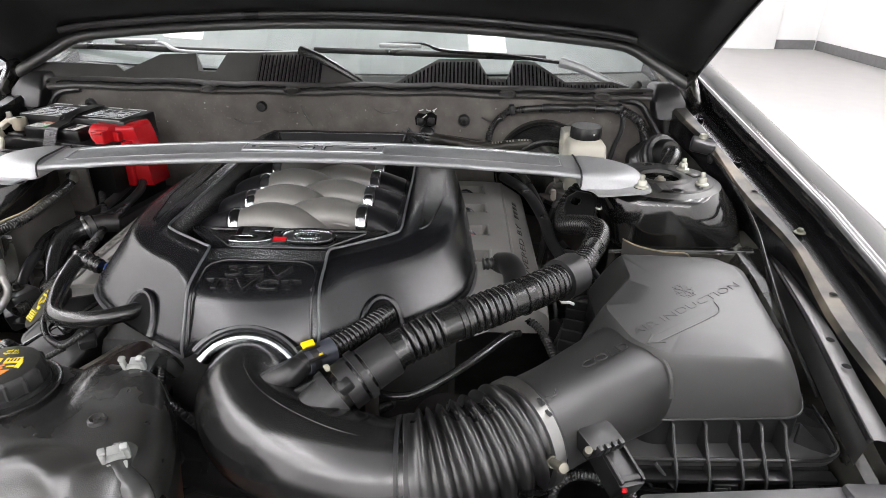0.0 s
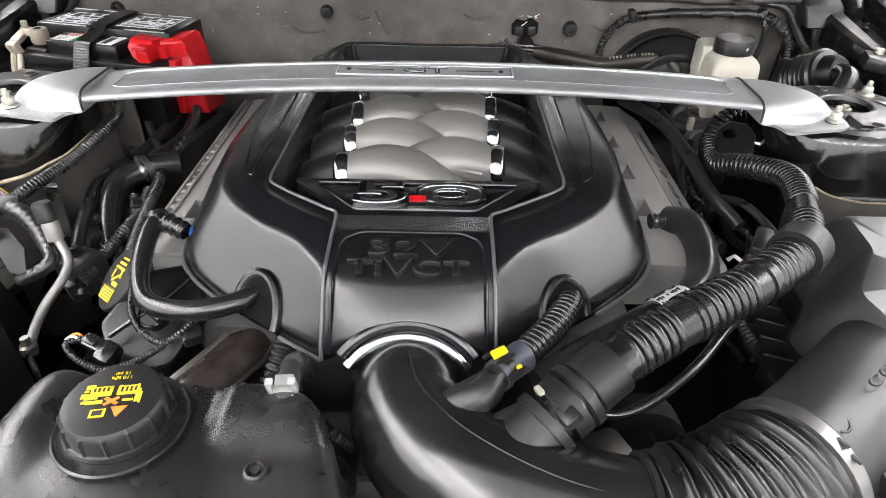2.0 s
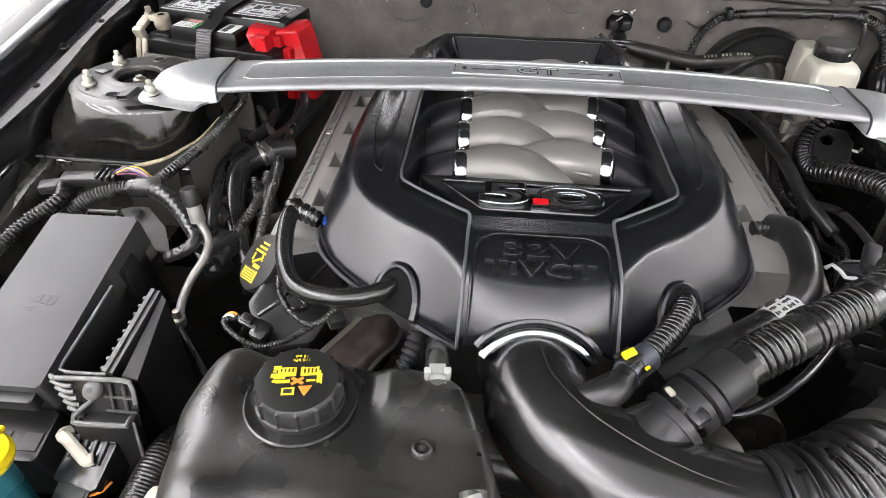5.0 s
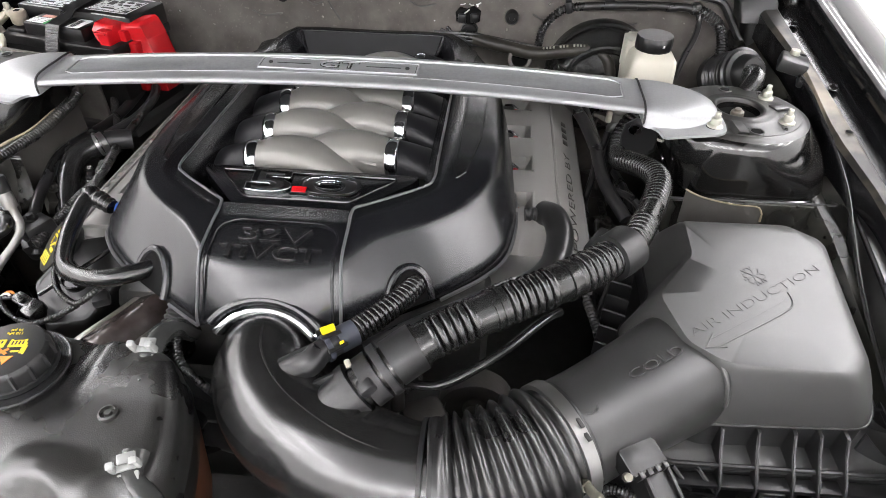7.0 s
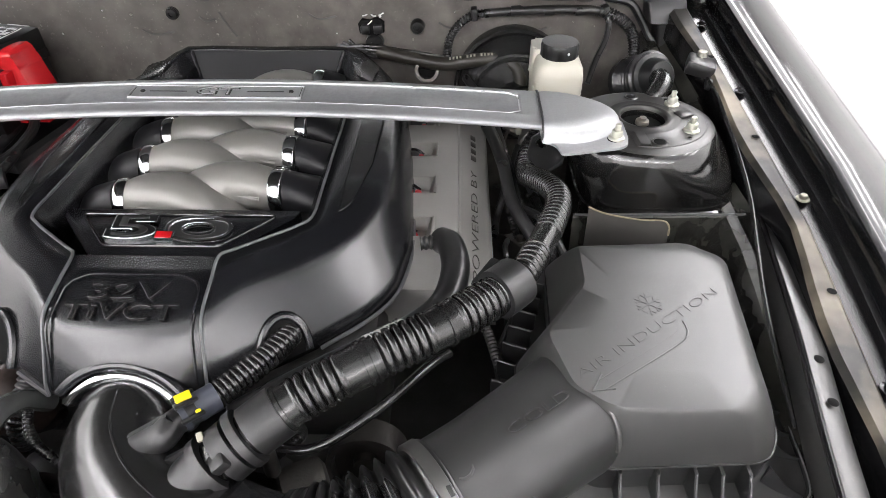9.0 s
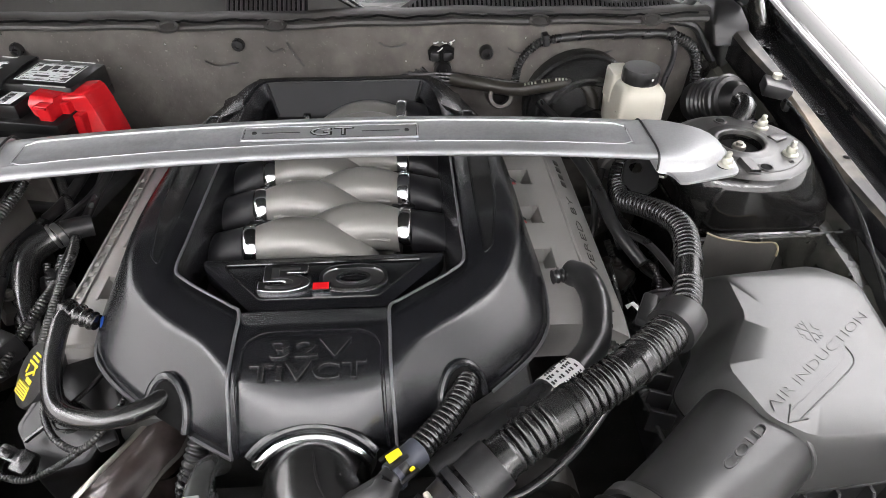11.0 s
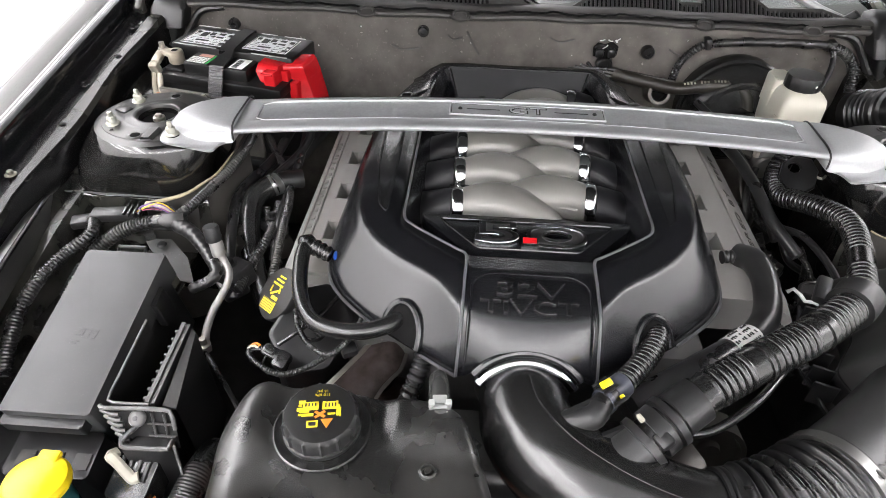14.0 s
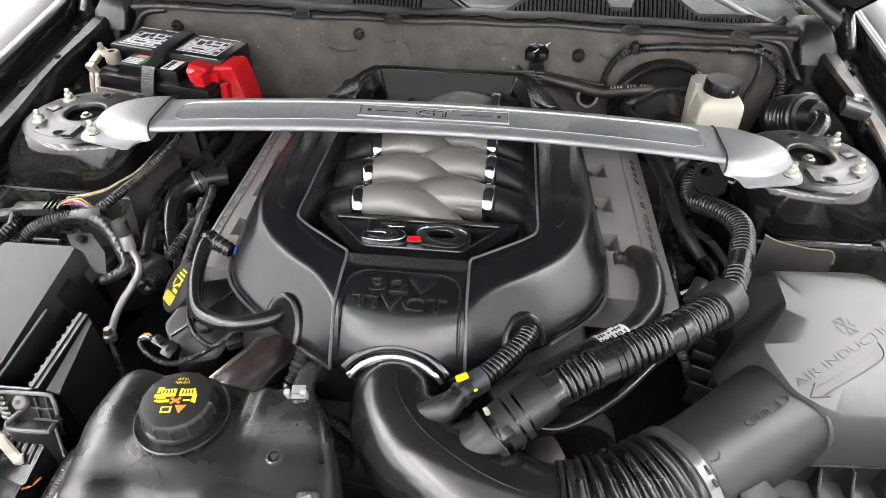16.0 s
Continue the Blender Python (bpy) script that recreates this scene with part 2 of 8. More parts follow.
# ---- mesh helpers ----
def mesh_from(name, bm, mat, angle=35):
    """A mesh with smooth faces and sharp edges past the angle."""
    bmesh.ops.recalc_face_normals(bm, faces=bm.faces)
    lim = radians(angle)
    for f in bm.faces:
        f.smooth = True
    for e in bm.edges:
        e.smooth = not (len(e.link_faces) == 2 and e.calc_face_angle(0) > lim)
    me = bpy.data.meshes.new(name)
    bm.to_mesh(me)
    bm.free()
    me.materials.append(mat)
    return me


def thing(name, base, label, category, group="", kind=""):
    ob = new(name)
    ob.location = base
    ob.empty_display_size = 0.02
    return tagged(ob, label, category, group, kind)


def part(name, bm, mat, parent, label="", angle=35):
    """One mesh in world coordinates, hung under a thing or a part."""
    ob = new(name, mesh_from(name, bm, mat, angle))
    hang(ob, parent)
    if label:
        tagged(ob, label)
    return ob


def hang(ob, parent):
    if parent is not None:
        ob.parent = parent
        ob.matrix_parent_inverse = Matrix.Translation(-parent.location) if parent.type == "EMPTY" else Matrix.Identity(4)


def solo(name, bm, mat, label, category, group="", kind="", angle=35):
    """A thing that is one mesh, with its origin at its base."""
    co = [v.co for v in bm.verts]
    base = Vector((sum(c.x for c in co) / len(co), sum(c.y for c in co) / len(co), min(c.z for c in co)))
    bmesh.ops.translate(bm, vec=-base, verts=bm.verts)
    ob = new(name, mesh_from(name, bm, mat, angle))
    ob.location = base
    return tagged(ob, label, category, group, kind)


def box(center, size, bevel=0.003, turn=(0, 0, 0), seg=2, bm=None):
    b = bmesh.new()
    bmesh.ops.create_cube(b, size=1)
    bmesh.ops.scale(b, vec=size, verts=b.verts)
    if bevel:
        bmesh.ops.bevel(b, geom=b.edges[:], offset=min(bevel, min(size) * 0.45), segments=seg, affect="EDGES", profile=0.5)
    bmesh.ops.transform(b, matrix=pose(*center, *turn), verts=b.verts)
    return b if bm is None else join(bm, b)


def join(bm, other, m=None):
    """Adds one bmesh to another."""
    me = bpy.data.meshes.new("join")
    other.to_mesh(me)
    other.free()
    if m is not None:
        me.transform(m)
    bm.from_mesh(me)
    bpy.data.meshes.remove(me)
    return bm


def lathe(profile, center=(0, 0, 0), turn=(0, 0, 0), seg=32, bm=None, wobble=None):
    """Turns (radius, height) pairs round the z axis; wobble(angle, radius, height) gives a radius factor."""
    b = bmesh.new()
    rings = []
    for r, h in profile:
        if r < 1e-6:
            rings.append([b.verts.new((0, 0, h))])
        else:
            rings.append([b.verts.new((r * (wobble(a, r, h) if wobble else 1) * math.cos(a), r * (wobble(a, r, h) if wobble else 1) * math.sin(a), h))
                          for a in (2 * math.pi * i / seg for i in range(seg))])
    for p, q in zip(rings, rings[1:]):
        for i in range(seg):
            j = (i + 1) % seg
            if len(p) == 1 and len(q) == 1:
                continue
            if len(p) == 1:
                b.faces.new((p[0], q[i], q[j]))
            elif len(q) == 1:
                b.faces.new((p[i], p[j], q[0]))
            else:
                b.faces.new((p[i], p[j], q[j], q[i]))
    bmesh.ops.transform(b, matrix=pose(*center, *turn), verts=b.verts)
    return b if bm is None else join(bm, b)


def smooth_path(points, step=0.006):
    """A curve through the points, sampled evenly."""
    P = [Vector(p) for p in points]
    P = [2 * P[0] - P[1]] + P + [2 * P[-1] - P[-2]]
    fine = []
    for a, b, c, d in zip(P, P[1:], P[2:], P[3:]):
        for i in range(48):
            t = i / 48
            fine.append(0.5 * ((2 * b) + (c - a) * t + (2 * a - 5 * b + 4 * c - d) * t * t + (3 * b - a - 3 * c + d) * t ** 3))
    fine.append(P[-2])
    run = [0.0]
    for a, b in zip(fine, fine[1:]):
        run.append(run[-1] + (b - a).length)
    n = max(2, round(run[-1] / step))
    out, j = [], 0
    for i in range(n + 1):
        s = run[-1] * i / n
        while j < len(run) - 2 and run[j + 1] < s:
            j += 1
        f = (s - run[j]) / max(1e-9, run[j + 1] - run[j])
        out.append(fine[j].lerp(fine[j + 1], min(1, f)))
    return out


def tube(points, radius, seg=14, step=0.006, ridge=0.0, pitch=0.008, plain=(), bm=None, caps=True, curve=True, flat=1.0, lobes=False):
    """A hose along the points. lobes: round ribs with narrow grooves. ridge and pitch give corrugations; plain: (from, to) stretches, as parts of the length, without them."""
    per = 8 if lobes else 6
    path = smooth_path(points, pitch / per if ridge else step) if curve else [Vector(p) for p in points]
    b = bmesh.new() if bm is None else bm
    total = sum((q - p).length for p, q in zip(path, path[1:]))
    up, rings, run = None, [], 0.0
    for i, p in enumerate(path):
        d = (path[min(i + 1, len(path) - 1)] - path[max(i - 1, 0)]).normalized()
        if up is None:
            up = d.orthogonal().normalized() if abs(d.z) > 0.95 else Vector((0, 0, 1))
        up = (up - d * up.dot(d)).normalized()
        side = d.cross(up)
        if i:
            run += (p - path[i - 1]).length
        f = run / total
        r = radius(f) if callable(radius) else radius
        if ridge and not any(s <= f <= e for s, e in plain):
            turn = (i % per) / per
            q = 2 * turn - 1
            r += ridge * (math.sqrt(1 - q * q) - 0.75) if lobes else ridge * (0.5 + 0.5 * math.cos(2 * math.pi * turn)) ** 0.8 - ridge * 0.55
        rings.append([b.verts.new(p + r * (math.cos(a) * side + flat * math.sin(a) * up)) for a in (2 * math.pi * k / seg for k in range(seg))])
    for p, q in zip(rings, rings[1:]):
        for k in range(seg):
            b.faces.new((p[k], p[(k + 1) % seg], q[(k + 1) % seg], q[k]))
    if caps:
        b.faces.new(rings[0][::-1])
        b.faces.new(rings[-1])
    return b


def loft(rings, closed=True, cap_start=False, cap_end=False, bm=None):
    """Skins rings that have equally many points."""
    b = bmesh.new() if bm is None else bm
    R = [[b.verts.new(p) for p in r] for r in rings]
    n = len(R[0])
    for p, q in zip(R, R[1:]):
        for k in range(n if closed else n - 1):
            b.faces.new((p[k], p[(k + 1) % n], q[(k + 1) % n], q[k]))
    if cap_start:
        b.faces.new(R[0][::-1])
    if cap_end:
        b.faces.new(R[-1])
    return b


def rounded(poly, r, seg=4):
    """A polygon of (x, y) with its corners rounded."""
    out = []
    n = len(poly)
    for i in range(n):
        p, a, c = Vector(poly[i]).to_2d(), Vector(poly[i - 1]).to_2d(), Vector(poly[(i + 1) % n]).to_2d()
        rr = r[i] if isinstance(r, (list, tuple)) else r
        u, v = (a - p), (c - p)
        k = min(rr, u.length * 0.45, v.length * 0.45)
        s, e = p + u.normalized() * k, p + v.normalized() * k
        for j in range(seg + 1):
            t = j / seg
            out.append((1 - t) ** 2 * s + 2 * t * (1 - t) * p + t * t * e)
    return [(q.x, q.y) for q in out]


def prism(poly, z0, z1, bevel=0.0, m=None, bm=None, seg=2):
    """A slab from a polygon of (x, y)."""
    b = bmesh.new()
    lo = [b.verts.new((x, y, z0)) for x, y in poly]
    hi = [b.verts.new((x, y, z1)) for x, y in poly]
    n = len(poly)
    b.faces.new(lo[::-1])
    top = b.faces.new(hi)
    for i in range(n):
        b.faces.new((lo[i], lo[(i + 1) % n], hi[(i + 1) % n], hi[i]))
    if bevel:
        bmesh.ops.bevel(b, geom=list(top.edges), offset=bevel, segments=seg, affect="EDGES", profile=0.5)
    if m is not None:
        bmesh.ops.transform(b, matrix=m, verts=b.verts)
    return b if bm is None else join(bm, b)


def ribbon(points, width, height, bm=None, normal=(0, 0, 1)):
    """A flat strip along a line, lying on a surface with that normal."""
    b = bmesh.new() if bm is None else bm
    P = [Vector(p) for p in points]
    N = Vector(normal)
    rings = []
    for i, p in enumerate(P):
        d = (P[min(i + 1, len(P) - 1)] - P[max(i - 1, 0)]).normalized()
        s = d.cross(N).normalized() * width / 2
        n = s.cross(d).normalized()
        rings.append([p - s, p - s * 0.6 + n * height, p + s * 0.6 + n * height, p + s])
    loft(rings, closed=True, cap_start=True, cap_end=True, bm=b)
    return b


def letters(text, size, depth, m, bold=0.0, spacing=1.0, wide=1.0, bevel=0.0):
    """Raised letters as a mesh, centred on the pose m."""
    cu = bpy.data.curves.new("lettering", "FONT")
    cu.body, cu.size, cu.extrude, cu.align_x, cu.align_y, cu.offset = text, size, depth / 2, "CENTER", "CENTER", bold
    cu.space_character, cu.resolution_u, cu.bevel_depth = spacing, 4, bevel
    ob = bpy.data.objects.new("lettering", cu)
    scene.collection.objects.link(ob)
    bpy.context.view_layer.update()
    me = bpy.data.meshes.new_from_object(ob.evaluated_get(bpy.context.evaluated_depsgraph_get()))
    bpy.data.objects.remove(ob)
    b = bmesh.new()
    b.from_mesh(me)
    bpy.data.meshes.remove(me)
    bmesh.ops.scale(b, vec=(wide, 1, 1), verts=b.verts)
    bmesh.ops.transform(b, matrix=m, verts=b.verts)
    return b


def axes(o, x, y):
    """A pose at o whose x axis runs along x and whose plane holds y."""
    X = Vector(x).normalized()
    Z = X.cross(Vector(y)).normalized()
    Y = Z.cross(X)
    m = Matrix((X, Y, Z)).transposed().to_4x4()
    m.translation = o
    return m


def mirror(pts):
    return [(-p[0], *p[1:]) for p in pts]


# ---- the room ----
RX0, RX1, RY0, RY1, RH = -5.6, 5.46, -6.2, 9.5, 4.2


def room():
    b = box(((RX0 + RX1) / 2, (RY0 + RY1) / 2, -0.1), (RX1 - RX0 + 0.4, RY1 - RY0 + 0.4, 0.2), 0)
    solo("floor", b, FLOOR, "pale grey sealed showroom floor", "floor", kind="structure")
    for name, c, s in (("wall_east", (RX1 + 0.1, (RY0 + RY1) / 2, RH / 2), (0.2, RY1 - RY0, RH)),
                       ("wall_west", (RX0 - 0.1, (RY0 + RY1) / 2, RH / 2), (0.2, RY1 - RY0, RH)),
                       ("wall_north", ((RX0 + RX1) / 2, RY1 + 0.1, RH / 2), (RX1 - RX0 + 0.4, 0.2, RH)),
                       ("wall_south", ((RX0 + RX1) / 2, RY0 - 0.1, RH / 2), (RX1 - RX0 + 0.4, 0.2, RH))):
        solo(name, box(c, s, 0), WALL, "plain white painted showroom wall", "wall", kind="structure")
    solo("baseboard", box((RX1 - 0.01, (RY0 + RY1) / 2, 0.065), (0.02, RY1 - RY0 - 0.1, 0.13), 0.003), BASEB,
         "dark grey rubber base along the wall", "baseboard", kind="structure")
    solo("baseboard", box((RX1 - 0.3, RY1 - 0.01, 0.065), (0.56, 0.02, 0.13), 0.003), BASEB,
         "dark grey rubber base along the wall", "baseboard", kind="structure")
    door = box((RX1 - 1.55, RY1 - 0.02, 1.05), (1.9, 0.05, 2.1), 0.006)
    d = solo("door_1", door, WALL, "white flush door in the far wall", "door", kind="structure")
    # ceiling of ribbed sheet metal, the ribs along the car
    b = bmesh.new()
    xs, x = [], RX0
    while x < RX1:
        xs += [(x, 0), (x + 0.20, 0), (x + 0.215, 0.05), (x + 0.285, 0.05)]
        x += 0.30
    xs = [p for p in xs if p[0] <= RX1] + [(RX1, 0)]
    loft([[(px, RY0, RH + h) for px, h in xs], [(px, RY1, RH + h) for px, h in xs]], closed=False, bm=b)
    loft([[(RX0 - 0.2, RY0 - 0.2, RH + 0.2), (RX1 + 0.2, RY0 - 0.2, RH + 0.2)], [(RX0 - 0.2, RY1 + 0.2, RH + 0.2), (RX1 + 0.2, RY1 + 0.2, RH + 0.2)]], closed=False, bm=b)
    solo("ceiling", b, SHEET, "pale grey ribbed sheet metal ceiling", "ceiling", kind="structure", angle=10)
    # rows of strip lights hung below the ceiling, shining up and down; most stand before the car
    # rows before and beside the car are unseen, added for its reflections
    spots = [(-4.4 + 1.1 * i, -4.4) for i in range(9)] + [(-x, -1.4) for x in (2.2, 3.3, 4.4)] + [(s * x, y) for s in (1, -1) for x in (2.4, 3.5, 4.6) for y in (1.2, 3.9)] + [(x, y) for x in (-1.5, 0.3, 2.1) for y in (4.4, 7.6)]
    for x, y in spots:
        z = RH - 0.62
        t = thing("ceiling_light", (x, y, z), "long white strip light hung below the ceiling", "ceiling light", "ceiling lights")
        part("diffuser", box((x, y, z), (0.22, 2.5, 0.05), 0.012), TUBELIGHT, t, "glowing white diffuser")
        for dy in (-0.9, 0.9):
            part("hanger", tube([(x, y + dy, z + 0.02), (x, y + dy, RH + 0.04)], 0.006, seg=6, curve=False), STEEL, t)


room()

# ---- the car's body ----
car = thing("car", (0, 1.0, 0.0), "black coupe with its hood propped open, standing on the showroom floor", "car")


def rail_z(y):
    return 0.842 + 0.2 * (y - 0.88)


def rail_x(y):
    return 0.783 - 0.075 * max(0, y - 0.85) - 0.03 * max(0, 0.85 - y)


def fenders():
    for s in (1, -1):
        side = [0.30, 0.45, 0.6, 0.75, 0.9, 1.05, 1.2, 1.35, 1.5, 1.7, 2.0]
        rows = []
        for y in side:
            z, x = rail_z(y), rail_x(y)
            rows.append([(s * px, y, pz) for px, pz in ((x + 0.026, z - 0.012), (x + 0.0275, z + 0.014), (x + 0.029, z + 0.028), (x + 0.031, z + 0.034), (x + 0.035, z + 0.0365), (x + 0.042, z + 0.0375),
                                                        (x + 0.060, z + 0.0350), (x + 0.085, z + 0.0290), (x + 0.110, z + 0.0205), (x + 0.132, z + 0.010), (x + 0.150, z - 0.004), (x + 0.163, z - 0.025), (x + 0.170, z - 0.10), (x + 0.170, z - 0.3), (x + 0.13, z - 0.62))])
        part("fender", loft(rows, closed=False), BODYPAINT, car, "glossy black front fender")
        # beige, dusty flange with its bolts between fender and bay
        rows = []
        for i in range(29):
            y = 0.30 + i * 0.045
            z, x = rail_z(y), rail_x(y)
            w = 0.032 + 0.006 * math.sin(i * 0.9)
            rows.append([(s * px, y, pz) for px, pz in ((x - w - 0.003, z - 0.05), (x - w - 0.001, z - 0.008), (x - w * 0.85, z - 0.001), (x - 0.010, z), (x - 0.006, z - 0.003), (x + 0.012, z - 0.003), (x + 0.018, z + 0.003), (x + 0.026, z + 0.004))])
        rail = part("fender_rail", loft(rows, closed=False), RAILDUST if s > 0 else RAILDARK, car, "dusty beige-stained black flange under the fender edge" if s > 0 else "black painted flange with a little dust under the fender edge")
        rail.data.materials.append(PAINT)
        for f in rail.data.polygons:
            inset = rail_x(f.center.y) - abs(f.center.x)
            f.material_index = 0 if 0.004 < inset < 0.040 and f.center.z > rail_z(f.center.y) - 0.02 else 1
        for y in (0.62, 0.88, 1.10, 1.28):
            b = lathe([(0.0, 0.007), (0.004, 0.007), (0.005, 0.006), (0.005, 0.002), (0.0085, 0.0014), (0.009, 0)], (s * rail_x(y), y, rail_z(y) + 0.002), seg=12)
            part("bolt", b, PAINT if y != 0.88 else ZINC, rail)
        for y in (0.74, 1.0, 1.19):
            b = lathe([(0.0, 0.0003), (0.0045, 0.0004), (0.0055, 0.0)], (s * (rail_x(y) - 0.014), y, rail_z(y) + 0.0006), seg=14)
            part("rail_hole", b, HOLESHADE, rail)
        # inner side panel of the bay
        rows = []
        for i in range(17):
            y = 0.30 + i * 0.07
            z, x = rail_z(y), rail_x(y)
            rows.append([(s * px, y, pz) for px, pz in ((x - 0.022, z - 0.03), (x - 0.030, z - 0.055), (x - 0.045, z - 0.066), (x - 0.052, z - 0.060), (x - 0.066, z - 0.062), (x - 0.074, z - 0.075), (x - 0.085, z - 0.14), (x - 0.10, z - 0.2), (x - 0.11, z - 0.55))])
        part("inner_panel", loft(rows, closed=False), DUSTYPAINT, car, "black painted inner side panel of the bay")
        # folded sheet strip that runs forward from the tower, with holes
        line = smooth_path([(0.766, 1.02, 0.806), (0.757, 0.931, 0.802), (0.742, 0.836, 0.800), (0.717, 0.694, 0.798), (0.693, 0.573, 0.792), (0.680, 0.49, 0.784)], 0.02)
        b = loft([[(s * (p.x - 0.010), p.y, p.z - 0.035), (s * (p.x - 0.003), p.y, p.z - 0.004), (s * p.x, p.y, p.z), (s * (p.x + 0.004), p.y, p.z + 0.0005), (s * (p.x + 0.020), p.y, p.z - 0.003), (s * (p.x + 0.026), p.y, p.z - 0.008), (s * (p.x + 0.034), p.y, p.z - 0.05)] for p in line], closed=False)
        strip = part("apron_strip", b, TOWERTOP, car, "folded satin grey sheet strip along the bay's side")
        for y in (0.60, 0.655, 0.76):
            x = 0.717 + (y - 0.694) * 0.19
            part("strip_hole", lathe([(0, 0.0004), (0.0045, 0.0006), (0.0055, 0.0)], (s * (x + 0.011), y, 0.7965), seg=12), HOLESHADE, strip)
        for y in (0.962, 0.981, 1.002):
            part("rivet", lathe([(0, 0.0022), (0.003, 0.0018), (0.0048, 0.0)], (s * (0.770 + 0.02 * (y - 0.96)), y, 0.8035), seg=12), TOWERTOP, strip)
        part("edge_bead", tube([(s * (p.x - 0.004), p.y, p.z - 0.001) for p in line], 0.0035, seg=8, curve=False), PAINT, strip)
        # front wall of the apron under the tower, with its seam
        b = loft([[(s * x, 0.918 + 0.02 * (x - 0.5) - 0.012 * k, z) for x in (0.50, 0.56, 0.62, 0.68, 0.74)] for k, z in ((0, 0.788), (0.3, 0.784), (0.35, 0.76), (1.0, 0.70), (1.1, 0.6))], closed=False)
        wallp = part("apron_wall", b, DUSTYPAINT, car, "glossy dusty black apron wall below the tower")
        part("apron_seam", tube([(s * x, 0.916 + 0.02 * (x - 0.5), 0.7885) for x in (0.50, 0.56, 0.62, 0.68, 0.74)], 0.0016, seg=6), GREYPLASTIC, wallp)


def tower(s):
    """One strut tower with its three studs."""
    cx, cy = s * 0.604, (1.030 if s > 0 else 1.025)
    rings = []
    for (rx, ry, z, e, ox) in ((0.108, 0.092, 0.55, 5, 0.022), (0.111, 0.102, 0.780, 5, 0.022), (0.114, 0.108, 0.7845, 5, 0.022), (0.1145, 0.1085, 0.787, 5, 0.022), (0.112, 0.1045, 0.7885, 4.8, 0.022), (0.112, 0.1045, 0.800, 4.2, 0.020), (0.113, 0.105, 0.815, 3.6, 0.018), (0.115, 0.1055, 0.832, 2.9, 0.013),
                               (0.113, 0.103, 0.846, 2.4, 0.007), (0.111, 0.103, 0.857, 2.1, 0.002), (0.107, 0.100, 0.866, 2, 0), (0.101, 0.094, 0.8725, 2, 0), (0.094, 0.087, 0.8765, 2, 0), (0.089, 0.082, 0.8772, 2, 0), (0.088, 0.081, 0.8785, 2, 0), (0.083, 0.077, 0.8790, 2, 0), (0.056, 0.054, 0.8790, 2, 0), (0.053, 0.051, 0.8806, 2, 0), (0.050, 0.048, 0.8812, 2, 0), (0.043, 0.041, 0.8808, 2, 0), (0.040, 0.038, 0.8822, 2, 0), (0.036, 0.0345, 0.8826, 2, 0), (0.0335, 0.032, 0.8815, 2, 0), (0.0315, 0.030, 0.876, 2, 0), (0.031, 0.0295, 0.866, 2, 0)):
        ring = []
        for k in range(48):
            a = 2 * math.pi * k / 48
            c, sn = math.cos(a), math.sin(a)
            q = (abs(c) ** e + abs(sn) ** e) ** (-1 / e)
            ring.append((cx + s * ox + rx * q * c, cy + ry * q * sn, z))
        rings.append(ring)
    t = part("strut_tower", loft(rings, cap_end=True), TOWER, car, "glossy black strut tower with a stamped round top")
    t.data.materials.append(TOWERTOP)
    for f in t.data.polygons:
        if f.center.z > 0.874:
            f.material_index = 1
    part("strut_socket", lathe([(0.0, 0.8672), (0.030, 0.8672), (0.031, 0.8662)], (cx, cy, 0), seg=28), HOLESHADE, t)
    part("strut_nut", lathe([(0, 0.8795), (0.005, 0.8795), (0.0055, 0.8755), (0.0095, 0.875), (0.010, 0.8695)], (cx, cy, 0), seg=12), STEEL, t, "small chrome strut nut")
    for dx, dy in ((0.058, -0.037), (0.052, 0.043), (-0.052, -0.066)):
        b = lathe([(0, 0.022), (0.0033, 0.0216), (0.004, 0.020), (0.004, 0.0135), (0.0064, 0.013), (0.0073, 0.0115), (0.0073, 0.0045), (0.0108, 0.003), (0.0113, 0.0)],
                  (cx + s * dx, cy + dy, 0.8785 if dx > 0 else 0.882), seg=6 * 3)
        part("stud_nut", b, NUT, t, "pale zinc nut on a stud")
    for dx, dy, r in ((0.006, -0.070, 0.0105), (-0.004, 0.066, 0.0095), (0.062, 0.008, 0.006), (0.046, 0.056, 0.004), (0.050, -0.058, 0.0035)):
        b = lathe([(0, -0.0002), (r * 0.72, -0.0001), (r * 0.78, 0.0012), (r * 0.95, 0.0013), (r * 1.1, 0.0)], (cx + s * dx, cy + dy, 0.8792), seg=18)
        h = part("drain_hole", b, TOWERTOP, t)
        part("hole_mouth", lathe([(0, 0.0003), (r * 0.74, 0.0003)], (cx + s * dx, cy + dy, 0.8795), seg=18), HOLESHADE, h)
    b = box((cx + s * 0.060, cy + 0.008, 0.8805), (0.024, 0.018, 0.005), 0.0015, (0, 0, s * 25))
    part("locating_tab", b, TOWERTOP, t)
    # bent bracket beside the brace's foot
    b = loft([[(cx - s * (dx + w), cy - 0.052 - 0.030 * f, z - 0.002 * f) for dx, z in ((0.010, 0.8795), (0.0115, 0.8850), (0.026, 0.8862), (0.030, 0.8800), (0.040, 0.8795))] for f, w in ((0, 0), (0.5, -0.002), (1, -0.004))], closed=False)
    part("bent_bracket", b, TOWERTOP, t, "small bent metal bracket")
    # low shelf in front of the tower
    b = box((s * 0.625, 0.80, 0.690), (0.19, 0.20, 0.02), 0.008, (-4, 0, 0))
    part("apron_shelf", b, DUSTYPAINT, car, "black painted shelf in front of the tower")


